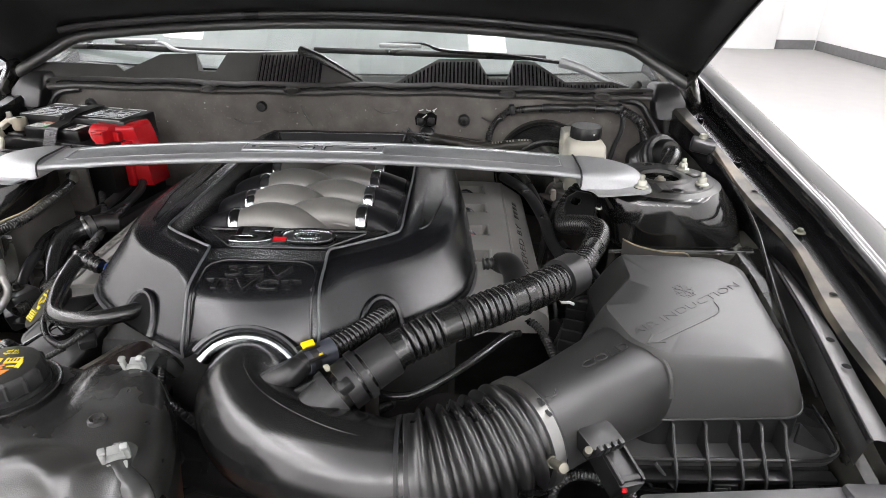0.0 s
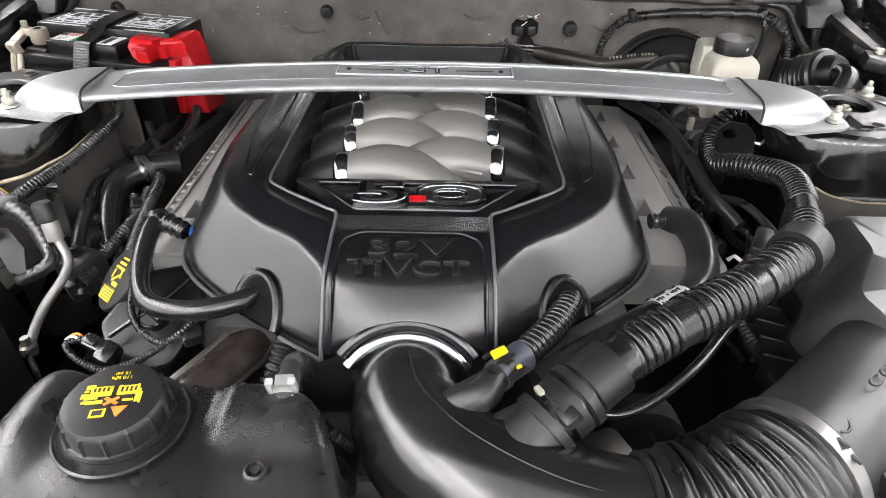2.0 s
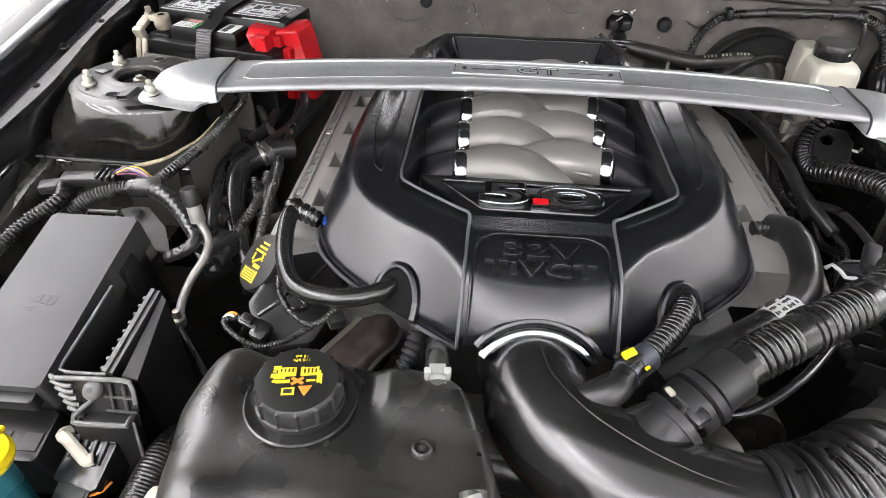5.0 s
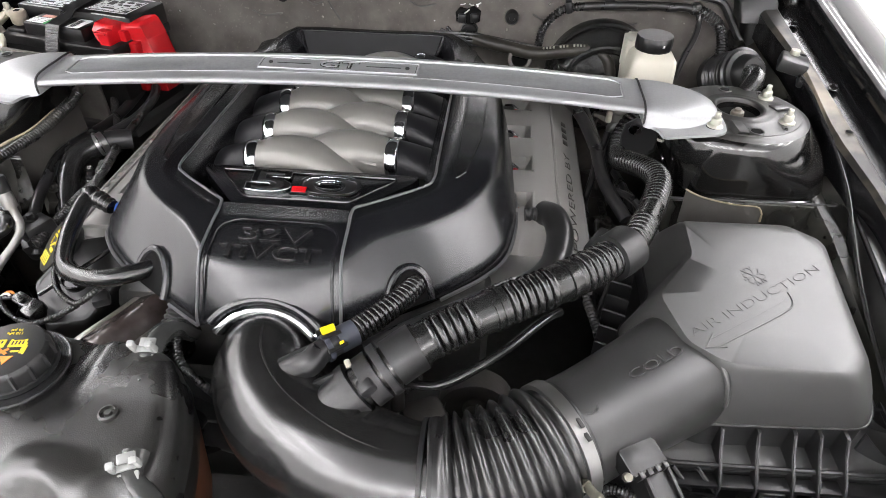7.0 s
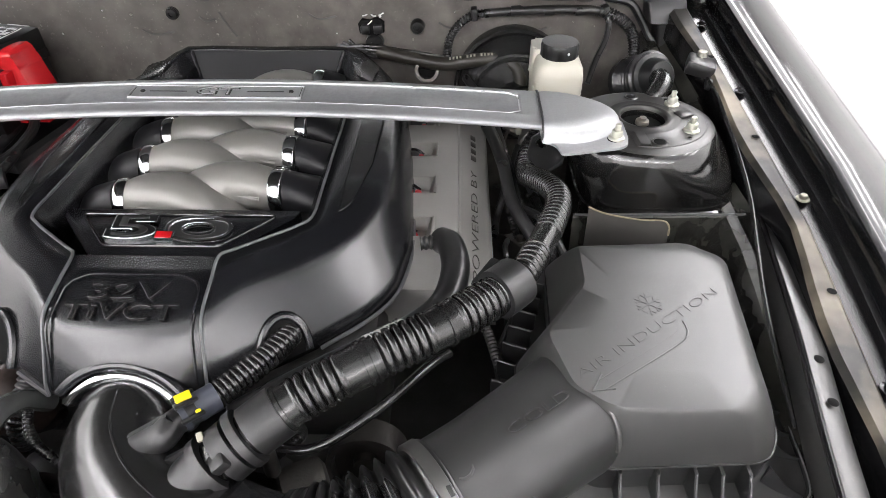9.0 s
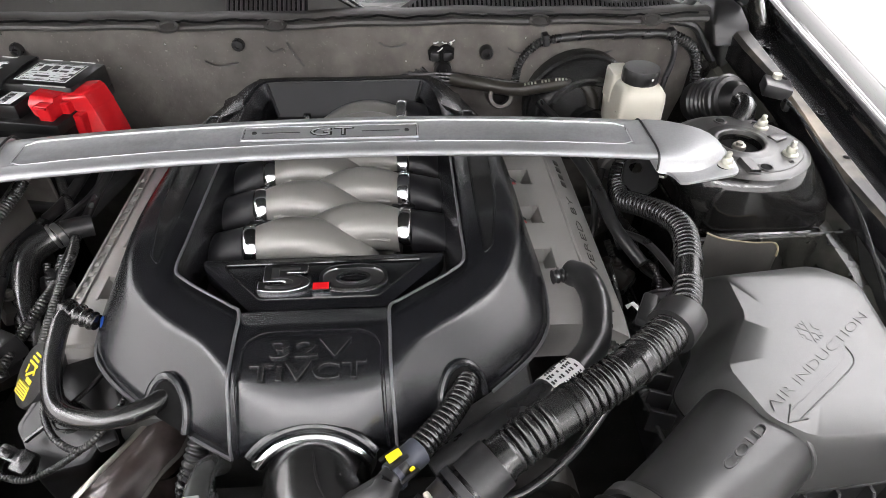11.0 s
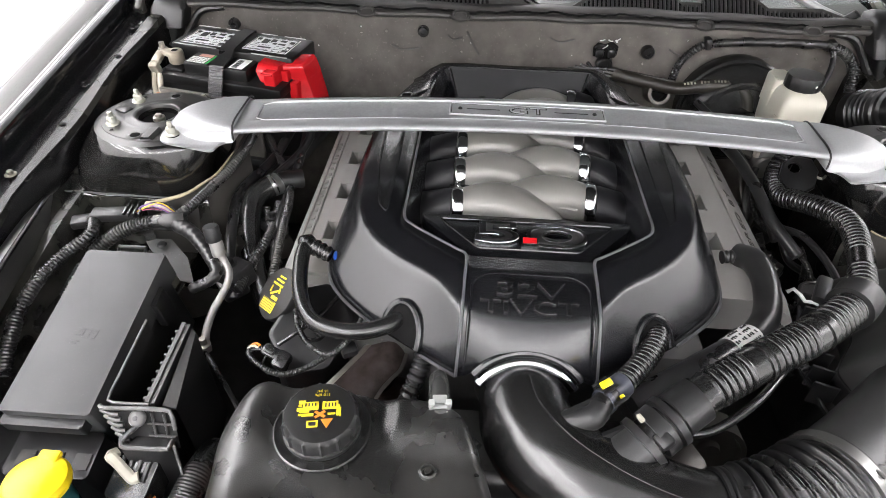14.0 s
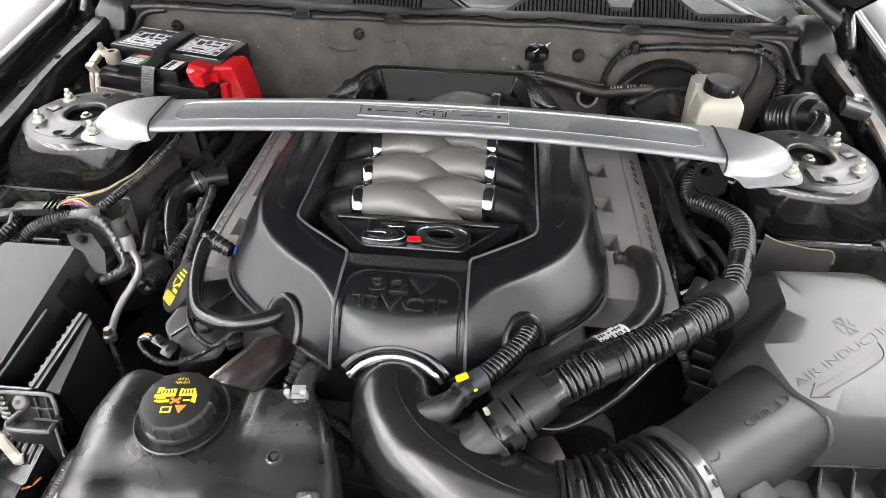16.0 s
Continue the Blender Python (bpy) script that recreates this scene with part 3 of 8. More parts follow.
def liner_edge(s):
    """Grey heat shield under the tower, with a tan edge."""
    if s > 0:
        pts = [(0.627, 0.885, 0.700), (0.627, 0.888, 0.775), (0.626, 0.890, 0.788), (0.617, 0.891, 0.798), (0.590, 0.891, 0.799), (0.566, 0.892, 0.802), (0.540, 0.890, 0.809), (0.524, 0.888, 0.816), (0.512, 0.887, 0.823)]
    else:
        pts = [(-0.590, 0.886, 0.700), (-0.590, 0.888, 0.785), (-0.588, 0.889, 0.796), (-0.575, 0.890, 0.798), (-0.530, 0.904, 0.807), (-0.508, 0.925, 0.814), (-0.490, 0.95, 0.82), (-0.478, 1.0, 0.83), (-0.472, 1.05, 0.84)]
    top = smooth_path(pts, 0.012)
    b = loft([[(p.x, p.y, p.z) for p in top], [(p.x + s * 0.004, p.y + 0.004, p.z - 0.12) for p in top], [(p.x + s * 0.03, p.y + 0.03, p.z - 0.3) for p in top]], closed=False)
    sh = part("heat_shield", b, SHIELD, car, "grey fibre heat shield below the tower")
    part("shield_edge", tube(pts[1:] if s > 0 else pts[2:8], (lambda f: 0.0016) if s > 0 else (lambda f: 0.0052 - 0.0036 * f), seg=8, flat=0.6), TAN, sh, "tan cut edge")


def release_cable():
    pts = [(0.735, 1.22, 0.885), (0.728, 1.10, 0.885), (0.722, 1.02, 0.876), (0.716, 0.95, 0.868), (0.708, 0.87, 0.852), (0.700, 0.80, 0.825), (0.694, 0.72, 0.79), (0.69, 0.6, 0.75)]
    solo("release_cable", tube(pts, 0.0028, seg=8), GLOSSY, "thin black hood release cable beside the strut tower", "cable")


release_cable()
fenders()
for sgn in (1, -1):
    tower(sgn)
    liner_edge(sgn)


def firewall():
    """Grey-brown liner panel with a rolled seal on top, grommets and creases."""
    nx, nz = 60, 12
    rows = []
    for j in range(nz + 1):
        z = 0.34 + (0.945 - 0.34) * j / nz
        row = []
        for i in range(nx + 1):
            x = -0.74 + 1.48 * i / nx
            bulge = 0.006 * noise.noise(Vector((x * 6, z * 9, 0.3))) + 0.003 * noise.noise(Vector((x * 17, z * 22, 4)))
            step = -0.018 * max(0, min(1, (abs(x - 0.02) - 0.10) / 0.03)) * (1 if z < 0.84 else 0.3)
            row.append((x, 1.372 + bulge + 0.02 * (0.945 - z) / 0.4 + step + 0.02 * max(0, abs(x) - 0.55), z))
        rows.append(row)
    wall = part("firewall", loft(rows, closed=False), FELT, car, "grey-brown dusty firewall liner")
    zs = lambda x: 0.945 + 0.0022 * math.sin(x * 9) + 0.0015 * math.sin(x * 31 + 1)
    xs = [-0.72 + 0.04 * i for i in range(37)]
    part("seal_strip", tube([(x, 1.366, zs(x)) for x in xs], 0.010, seg=10, step=0.012, flat=0.7), DARKSEAL, wall, "rolled dark grey sealing strip")
    part("seal_lip", ribbon([(x, 1.385, zs(x) + 0.012) for x in xs], 0.035, 0.004), DARKSEAL, wall)
    fine = [-0.73 + 0.01 * i for i in range(147)]
    ragged = [0.004 * noise.noise(Vector((x * 23, 2, 0))) + 0.002 * noise.noise(Vector((x * 70, 5, 0))) for x in fine]
    part("seal_web", loft([[(x, 1.362, zs(x) - 0.002) for x in fine], [(x, 1.372 + g, zs(x) + 0.008 + g) for x, g in zip(fine, ragged)], [(x, 1.388, zs(x) + 0.012) for x in fine], [(x, 1.400, zs(x) + 0.004) for x in fine]], closed=False), SEAL, wall, "creased grey web between seal and cowl")
    # black line along the seal, the shade of its gap put in as colour
    part("seal_gap_line", tube([(x, 1.366 + g, zs(x) + 0.0095 + g) for x, g in zip(fine[8:-8], ragged[8:-8])], 0.0018, seg=6, curve=False), HOLESHADE, wall, "black ragged line for the shade in the seal's gap")
    for x in (-0.306, 0.353, 0.56, -0.12):
        b = lathe([(0, 0.0012), (0.009, 0.0012), (0.0105, 0.0042), (0.0145, 0.0038), (0.0155, 0)], (x, 1.354, zs(x) + 0.004), (28, 0, 0), seg=20)
        bmesh.ops.scale(b, vec=(1.3, 0.8, 1), space=Matrix.Translation((-x, -1.354, -zs(x))), verts=b.verts)
        part("clip_pad", b, DARKSEAL, wall, "flat oval clip on the seal")
    for x, z, r in ((-0.194, 0.910, 0.0095), (0.260, 0.887, 0.011), (-0.582, 0.908, 0.010), (0.178, 0.856, 0.014)):
        b = lathe([(0, 0.003), (r * 0.45, 0.003), (r * 0.5, 0.0065), (r * 0.95, 0.006), (r * 1.2, 0.002), (r * 1.25, -0.012)], (x, 1.362, z), (90, 0, 0), seg=20)
        part("grommet", b, RUBBER, wall, "black rubber grommet")
    cut = [(0.152, 0.876), (0.150, 0.893), (0.158, 0.903), (0.172, 0.900), (0.186, 0.906), (0.199, 0.897), (0.198, 0.878), (0.184, 0.871), (0.166, 0.873)]
    part("plug_plate", prism([(x, z) for x, z in cut], 0.0, 0.006, 0.0015, Matrix.Translation((0, 1.364, 0)) @ Matrix.Rotation(radians(90), 4, "X")), HOLESHADE, wall, "black plate for the shade in the liner's cut-out")
    for x, z, n in ((0.160, 0.909, 20), (0.176, 0.911, -15), (0.190, 0.910, 35), (0.168, 0.893, 70)):
        part("white_wire_bit", tube([(x, 1.358, z), (x + 0.005, 1.354, z + 0.005 * math.sin(radians(n))), (x + 0.009, 1.357, z + 0.008 * math.sin(radians(n)))], 0.0013, seg=6), WHITE, wall)
    for x, z in ((0.163, 0.884), (0.187, 0.885)):
        part("plug_socket", box((x, 1.357, z), (0.016, 0.012, 0.017), 0.003), MATTE, wall)
    part("crease", tube([(-0.105, 1.358, 0.915), (-0.095, 1.356, 0.895), (-0.08, 1.357, 0.87)], 0.0022, seg=6), SEAL, wall)
    rnd = random.Random(5)
    for i in range(26):
        x, z = rnd.uniform(-0.48, 0.6), rnd.uniform(0.85, 0.93)
        part("pale_scuff", box((x, 1.3600 - 0.018 * (abs(x - 0.02) > 0.13) * 0.3, z), (rnd.uniform(0.0012, 0.005), 0.003, rnd.uniform(0.0012, 0.004)), 0.0006, (0, rnd.uniform(0, 90), 0)), SEALPALE if i % 3 else WHITE, wall)
    for x, z, w in ((-0.145, 0.905, 0.03), (0.30, 0.895, 0.05), (0.46, 0.89, 0.04), (-0.26, 0.88, 0.06), (0.06, 0.91, 0.05)):
        part("liner_crease", tube([(x, 1.3625, z), (x + w * 0.4, 1.3595, z - 0.008), (x + w, 1.3635, z - 0.004)], 0.0018, seg=6), SEAL, wall)


def cowl():
    """Black cowl panel with two slatted grilles, wiper arms and the windscreen behind it."""
    left = [(-0.74, 0.955), (-0.735, 0.985), (-0.70, 0.987), (-0.54, 0.984), (-0.52, 0.972), (-0.445, 1.005), (-0.363, 1.008), (-0.348, 0.975), (-0.308, 0.975), (-0.29, 1.010), (-0.10, 1.016), (-0.06, 1.005), (0.035, 0.950)]
    right = [(0.08, 0.950), (0.20, 1.006), (0.288, 1.008), (0.314, 0.972), (0.355, 0.972), (0.372, 1.006), (0.418, 1.004), (0.486, 0.968), (0.59, 0.970), (0.645, 0.956), (0.70, 0.955)]
    low = 0.946
    c = part("cowl_panel", bmesh.new(), COWL, car, "black plastic cowl panel below the windscreen")
    b = bmesh.new()
    poly = [(x, z) for x, z in left + right]
    n = len(poly)
    lean = lambda z: 1.385 + (z - low) * 1.15
    front_top = [(x, lean(z), z) for x, z in poly]
    front_low = [(x, lean(low), low) for x, z in poly]
    back_top = [(x, lean(z) + 0.006, z - 0.001) for x, z in poly]
    back_low = [(x, lean(low) + 0.17, low - 0.02) for x, z in poly]
    loft([front_low, front_top, back_top, [(p[0], p[1] + 0.03, 0.955) for p in back_top], back_low], closed=False, bm=b)
    b.to_mesh(c.data)
    b.free()
    # slats
    slat = mesh_from("slat", box((0, 0, 0), (0.0042, 0.006, 0.044), 0.001, seg=1), LIDGREY)
    def top_at(x):
        for (xa, za), (xb, zb) in zip(poly, poly[1:]):
            if xa <= x <= xb:
                return za + (zb - za) * (x - xa) / max(1e-6, xb - xa)
        return low
    # black sheets just behind the slats, in place of the shade in the opening
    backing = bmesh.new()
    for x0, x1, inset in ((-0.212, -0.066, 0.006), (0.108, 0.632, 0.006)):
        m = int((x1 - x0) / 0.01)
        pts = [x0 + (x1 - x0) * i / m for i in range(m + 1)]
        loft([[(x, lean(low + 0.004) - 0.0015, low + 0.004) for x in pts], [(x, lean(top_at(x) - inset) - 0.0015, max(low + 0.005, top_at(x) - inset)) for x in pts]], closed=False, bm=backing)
    part("grille_backing", backing, HOLESHADE, c, "black sheet standing in for the shade behind the slats")
    i = 0
    for x0, x1 in ((-0.210, -0.068), (0.112, 0.630)):
        x = x0
        while x < x1:
            h = top_at(x) - low - 0.008
            if h > 0.006:
                ob = new("slat", slat)
                mid = low + 0.004 + h / 2
                ob.matrix_basis = pose(x, lean(mid) - 0.003, mid, -49, 0, 0) @ Matrix.Diagonal((1, 1, h * 1.5 / 0.044, 1))
                hang(ob, c)
            x += 0.0085
    part("ledge", tube([(0.06, 1.385, 0.952), (0.30, 1.375, 0.955), (0.66, 1.382, 0.952)], 0.006, seg=8), MATTE, c)
    # end brackets
    for s in (1, -1):
        b = bmesh.new()
        def slab(z, x0, x1, y0, y1):
            return [(s * x, y, z) for x, y in rounded([(x0, y0), (x1, y0), (x1, y1), (x0, y1)], 0.008, 3)]
        loft([slab(0.853, 0.705, 0.752, 1.318, 1.352), slab(0.858, 0.703, 0.756, 1.315, 1.356), slab(0.862, 0.700, 0.748, 1.325, 1.36), slab(0.905, 0.690, 0.742, 1.33, 1.39), slab(0.908, 0.676, 0.744, 1.325, 1.40), slab(0.942, 0.668, 0.738, 1.335, 1.42), slab(0.964, 0.676, 0.728, 1.36, 1.43), slab(0.970, 0.684, 0.720, 1.38, 1.425)], cap_start=True, cap_end=True, bm=b)
        k = part("cowl_bracket", b, MATTE, car, "black plastic bracket at the cowl's end")
        part("bracket_arm", tube([(s * 0.60, 1.368, 0.940), (s * 0.645, 1.362, 0.932), (s * 0.668, 1.355, 0.905), (s * 0.688, 1.345, 0.875), (s * 0.705, 1.335, 0.858)], 0.007, seg=8), MATTE, k)
    part("wiper_stop", lathe([(0, 0.02), (0.008, 0.018), (0.010, 0.0), (0.012, -0.01)], (0.64, 1.40, 0.957), (20, 30, 0), seg=14), RUBBER, c)
    part("wiper_stop", lathe([(0, 0.008), (0.008, 0.006), (0.010, 0.0), (0.012, -0.01)], (0.058, 1.40, 0.95), seg=14), RUBBER, c)
    # windscreen
    rows = []
    for j in range(10):
        f = -0.07 + 1.07 * j / 9
        rows.append([(x, 1.53 + 1.05 * f - 0.10 * (x / 0.72) ** 2 * (1 - 0.3 * f) + 0.0, 0.965 + 0.50 * f - 0.03 * (x / 0.72) ** 2 * f) for x in [-0.74 + 0.0925 * i for i in range(17)]])
    g = part("windscreen", loft(rows, closed=False), GLASS, car, "tinted sloping windscreen")
    g.visible_shadow = False
    part("dark_cabin", loft([[(-0.76, 1.56, 0.93), (0.76, 1.56, 0.93)], [(-0.76, 2.75, 1.05), (0.76, 2.75, 1.05)]], closed=False), DASH, car, "grey dashboard behind the glass")
    part("screen_base", box((0, 1.60, 0.915), (1.48, 0.06, 0.03), 0.006), VOID, car)
    for arm, rod, am, rm in (([(-0.56, 1.525, 1.018), (-0.47, 1.52, 1.021), (-0.415, 1.50, 1.006), (-0.25, 1.485, 1.006), (-0.11, 1.468, 1.014)], [(-0.12, 1.462, 1.017), (-0.07, 1.44, 1.004), (-0.01, 1.415, 0.978), (0.045, 1.395, 0.950)], SILVER, GLOSSY),
                             ([(0.075, 1.53, 1.027), (0.16, 1.525, 1.029), (0.21, 1.505, 1.018), (0.35, 1.49, 1.012), (0.50, 1.47, 0.998)], [(0.48, 1.468, 1.002), (0.53, 1.45, 0.99), (0.585, 1.43, 0.968), (0.63, 1.415, 0.955)], GLOSSY, SILVER)):
        w = part("wiper_arm", tube(arm, lambda f: 0.0075 if f > 0.25 else 0.006, seg=8, flat=0.6), am, car, "slim wiper arm")
        part("wiper_pivot", tube(rod, lambda f: 0.012 - 0.006 * f, seg=10), rm, w)
        part("wiper_blade", box((arm[0][0] + 0.10, 1.528, 1.006), (0.56, 0.010, 0.014), 0.003, (0, 1, 0)), RUBBER, w)
        part("wiper_cap", box((arm[0][0] + 0.03, 1.522, 1.0245), (0.10, 0.02, 0.010), 0.004), SILVER, w)


def hood():
    """The raised hood: outer skin, inner panel with pressed ribs, rolled edge."""
    hy, hz_, ang = 1.50, 1.042, radians(26)
    def at(u, v, drop):
        # u across, v along from the hinge, drop below the skin
        x = 0.775 * u * (1 - 0.10 * v)
        crown = 0.06 * u * u + (0.075 * max(0, abs(u) - 0.8) / 0.2)
        yy, zz = 1.22 * v, 0.05 * math.sin(math.pi * v) - crown - drop
        return (x, hy - yy * math.cos(ang) + zz * math.sin(ang), hz_ + 0.055 + yy * math.sin(ang) + zz * math.cos(ang))
    us = [-1 + 2 * i / 32 for i in range(33)]
    vs = [i / 20 for i in range(21)]
    h = part("hood", loft([[at(u, v, 0.0) for u in us] for v in vs], closed=False), PAINT, car, "glossy black hood propped open")
    def inner(u, v):
        e = min(1 - abs(u), v, 1 - v)
        d = 0.012 + 0.035 * max(0, min(1, (e - 0.02) / 0.06)) - 0.028 * max(0, min(1, (e - 0.14) / 0.06))
        return d
    part("inner_hood_panel", loft([[at(u, v, inner(u, v)) for u in [-1 + 2 * i / 64 for i in range(65)]] for v in [i / 40 for i in range(41)]], closed=False), HOODIN, h, "black pressed inner hood panel")
    rim = [at(u, 0, 0.006) for u in us]
    part("hood_edge", tube(rim, 0.012, seg=12, step=0.03), GLOSSY, h)
    # the bead's grey stands in for the highlight along the black rolled edge
    part("rolled_bead", tube([at(u, 0.03, 0.042) for u in us], 0.012, seg=12, step=0.03), LIDGREY, h, "rolled bead inside the hood's rear edge")
    part("rubber_seal", tube([at(u, 0.075, 0.050) for u in us[3:-3]], 0.008, seg=10, step=0.03), RUBBER, h)
    for s in (1, -1):
        part("hood_edge", tube([at(s, v, 0.006) for v in vs], 0.007, seg=8, step=0.03), PAINT, h)
        b = box((s * 0.76, 1.38, 0.955), (0.02, 0.10, 0.05), 0.006, (38, 0, 0))
        part("hood_hinge", b, DUSTYPAINT, car, "dusty black hood hinge")


def shell():
    """Dark added floor and front of the bay, and the rest of the car body behind and before it."""
    # unseen slab added to hide the room's floor and keep the gaps dark
    part("bay_floor", box((0, 0.85, 0.36), (1.5, 1.3, 0.04), 0), VOID, car, "dark grimy slab added to close the bay's bottom")
    part("radiator_support", box((0, 0.30, 0.60), (1.42, 0.09, 0.30), 0.02), VOID, car, "black radiator support")
    part("front_bumper", loft([[(x, 0.06 + 0.16 * (x / 0.9) ** 2 + dy, z) for x in [-0.86 + 0.086 * i for i in range(21)]] for z, dy in ((0.22, 0.10), (0.35, 0.0), (0.55, 0.0), (0.66, 0.03), (0.70, 0.09), (0.705, 0.20))], closed=False), PAINT, car, "black front bumper")
    b = box((0.5 * (0.445 + 0.86), 0.476 - 0.09, 0.732), (0.86 - 0.445, 0.18, 0.016), 0.006, (-3, 0, 4.8))
    box((0.745, 0.476 - 0.085, 0.741), (0.19, 0.165, 0.014), 0.006, (-3, 0, 0), bm=b)
    part("radiator_cover", b, RADCOVER, car, "flat grey plastic cover over the radiator support")
    part("roof", loft([[(x, 2.55, 1.42 - 0.06 * (x / 0.6) ** 2) for x in (-0.6, -0.3, 0, 0.3, 0.6)], [(x, 3.6, 1.38 - 0.06 * (x / 0.6) ** 2) for x in (-0.6, -0.3, 0, 0.3, 0.6)]], closed=False), PAINT, car, "black roof")
    for s in (1, -1):
        part("body_side", loft([[(s * 0.9, y, 0.2), (s * 0.94, y, 0.6), (s * 0.90, y, 0.95)] for y in (2.0, 2.8, 3.6, 4.5)], closed=False), PAINT, car, "black body side")
        part("roof_pillar", tube([(s * 0.72, 1.62, 0.98), (s * 0.66, 2.1, 1.22), (s * 0.6, 2.6, 1.4)], 0.03, seg=10), PAINT, car)
        for y in (0.45, 3.2):
            w = part("wheel", lathe([(0.0, 0.06), (0.1, 0.07), (0.2, 0.05), (0.24, 0.1)], (s * 0.72, y, 0.34), (0, s * 90, 0), seg=28), SILVERDARK, car, "wheel")
            part("tyre", lathe([(0.24, 0.10), (0.31, 0.11), (0.335, 0.08), (0.335, -0.08), (0.31, -0.11), (0.24, -0.10)], (s * 0.72, y, 0.34), (0, s * 90, 0), seg=36), RUBBER, w)


firewall()
cowl()
hood()
shell()


# ---- strut brace ----
def brace():
    t = thing("strut_brace", (0, 1.0, 0.87), "satin silver strut tower brace bolted across the engine bay", "strut brace")
    def mid(x):
        u = x / 0.455
        k = 1 - u * u
        return 1.008 + 0.004 * u, 0.9035 + 0.021 * k + 0.002 * u, 1 - 0.05 * k
    # section across the bar: (offset along y, height); a thin pressed plate with a rolled front edge and a sunken middle
    sec = [(-0.044, -0.0105), (-0.0485, -0.0095), (-0.0515, -0.0068), (-0.0520, -0.0040), (-0.0505, -0.0016), (-0.0475, -0.0004), (-0.0435, -0.0003), (-0.0405, -0.0010), (-0.0290, -0.0008), (-0.0262, -0.0002), (-0.0238, -0.0028),
           (0.0300, -0.0028), (0.0325, 0.0000), (0.0350, -0.0002), (0.0420, -0.0014), (0.0480, -0.0040), (0.0500, -0.0080), (0.0470, -0.0110)]
    xs = [-0.460 + 0.920 * i / 80 for i in range(81)]
    rows = []
    for x in xs:
        y, z, w = mid(x)
        flat = max(0.0, min(1.0, (0.428 - abs(x)) / 0.006))
        rows.append([(x, y + a * w, z + (h * flat - 0.0003 * (1 - flat) if 10 <= i <= 11 else h) + a * 0.05) for i, (a, h) in enumerate(sec)])
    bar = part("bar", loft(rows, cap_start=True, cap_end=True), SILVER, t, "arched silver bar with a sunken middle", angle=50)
    # the recess is the same paint; its shade is put in as darker silver
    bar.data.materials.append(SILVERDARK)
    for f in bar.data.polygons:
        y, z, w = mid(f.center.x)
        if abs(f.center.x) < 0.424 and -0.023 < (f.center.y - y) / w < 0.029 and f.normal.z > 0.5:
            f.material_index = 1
    # edge highlight of the sunken middle as a bright silver line, rounded at both ends
    loop = []
    for a0, rng in ((-0.0250, range(0, 53)), (0.0313, range(52, -1, -1))):
        for i in rng:
            x = -0.422 + 0.844 * i / 52
            y, z, w = mid(x)
            k = min(i, 52 - i)
            a = a0 * (0.72 if k == 0 else 1.0) + (0.003 * 0.28 if k == 0 else 0)
            loop.append((x, y + a * w, z - 0.0009 + a * 0.05))
    part("recess_edge", tube(loop + loop[:1], 0.0009, seg=6, curve=False), BRIGHT, bar, "bright silver line for the highlight on the recess edge")
    y0, z0, w0 = mid(0)
    m = axes((0.001, y0 + 0.004, z0 - 0.0026), (1, 0, 0), (0, 1, 0.05))
    pl = part("name_plate", prism(rounded([(-0.121, -0.0175), (0.121, -0.0175), (0.121, 0.0175), (-0.121, 0.0175)], 0.003), 0, 0.0014, 0.0005, m), SILVER, t, "thin silver plate with raised letters")
    part("plate_field", prism(rounded([(-0.118, -0.0145), (0.118, -0.0145), (0.118, 0.0145), (-0.118, 0.0145)], 0.002), 0.0014, 0.0018, 0, m), SILVER, pl)
    ring = rounded([(-0.1195, -0.016), (0.1195, -0.016), (0.1195, 0.016), (-0.1195, 0.016)], 0.003)
    part("plate_frame", tube([tuple(m @ Vector((x, y, 0.0016))) for x, y in ring + ring[:1]], 0.0012, seg=8, curve=False), BRIGHT, pl, "bright raised frame")
    # dark line along the frame's inside, its shadow drawn as colour
    ring = rounded([(-0.1175, -0.0140), (0.1175, -0.0140), (0.1175, 0.0140), (-0.1175, 0.0140)], 0.002)
    part("frame_shade_line", tube([tuple(m @ Vector((x, y, 0.0016))) for x, y in ring + ring[:1]], 0.0005, seg=6, curve=False), SMOKE, pl)
    part("letter_shadow", letters("GT", 0.0265, 0.0008, m @ pose(0.0005, -0.0007, 0.0020), bold=0.0006, wide=1.7), SMOKE, pl)
    part("lettering", letters("GT", 0.0265, 0.002, m @ pose(0, 0, 0.0024), bold=-0.0006, wide=1.7), BRIGHT, pl)
    for s in (1, -1):
        part("plate_line", box((0, 0, 0), (0.052, 0.0017, 0.001), 0.0003), INK, pl).matrix_basis = m @ pose(s * 0.068, 0, 0.002)
        part("plate_screw", lathe([(0, 0.002), (0.003, 0.0018), (0.0035, 0)], seg=12), INK, pl).matrix_basis = m @ pose(s * 0.104, 0, 0.0016)
    # end castings: a rounded hump that runs out over a flat foot
    for s in (1, -1):
        dy = 0.006 if s > 0 else 0.0
        rows = []
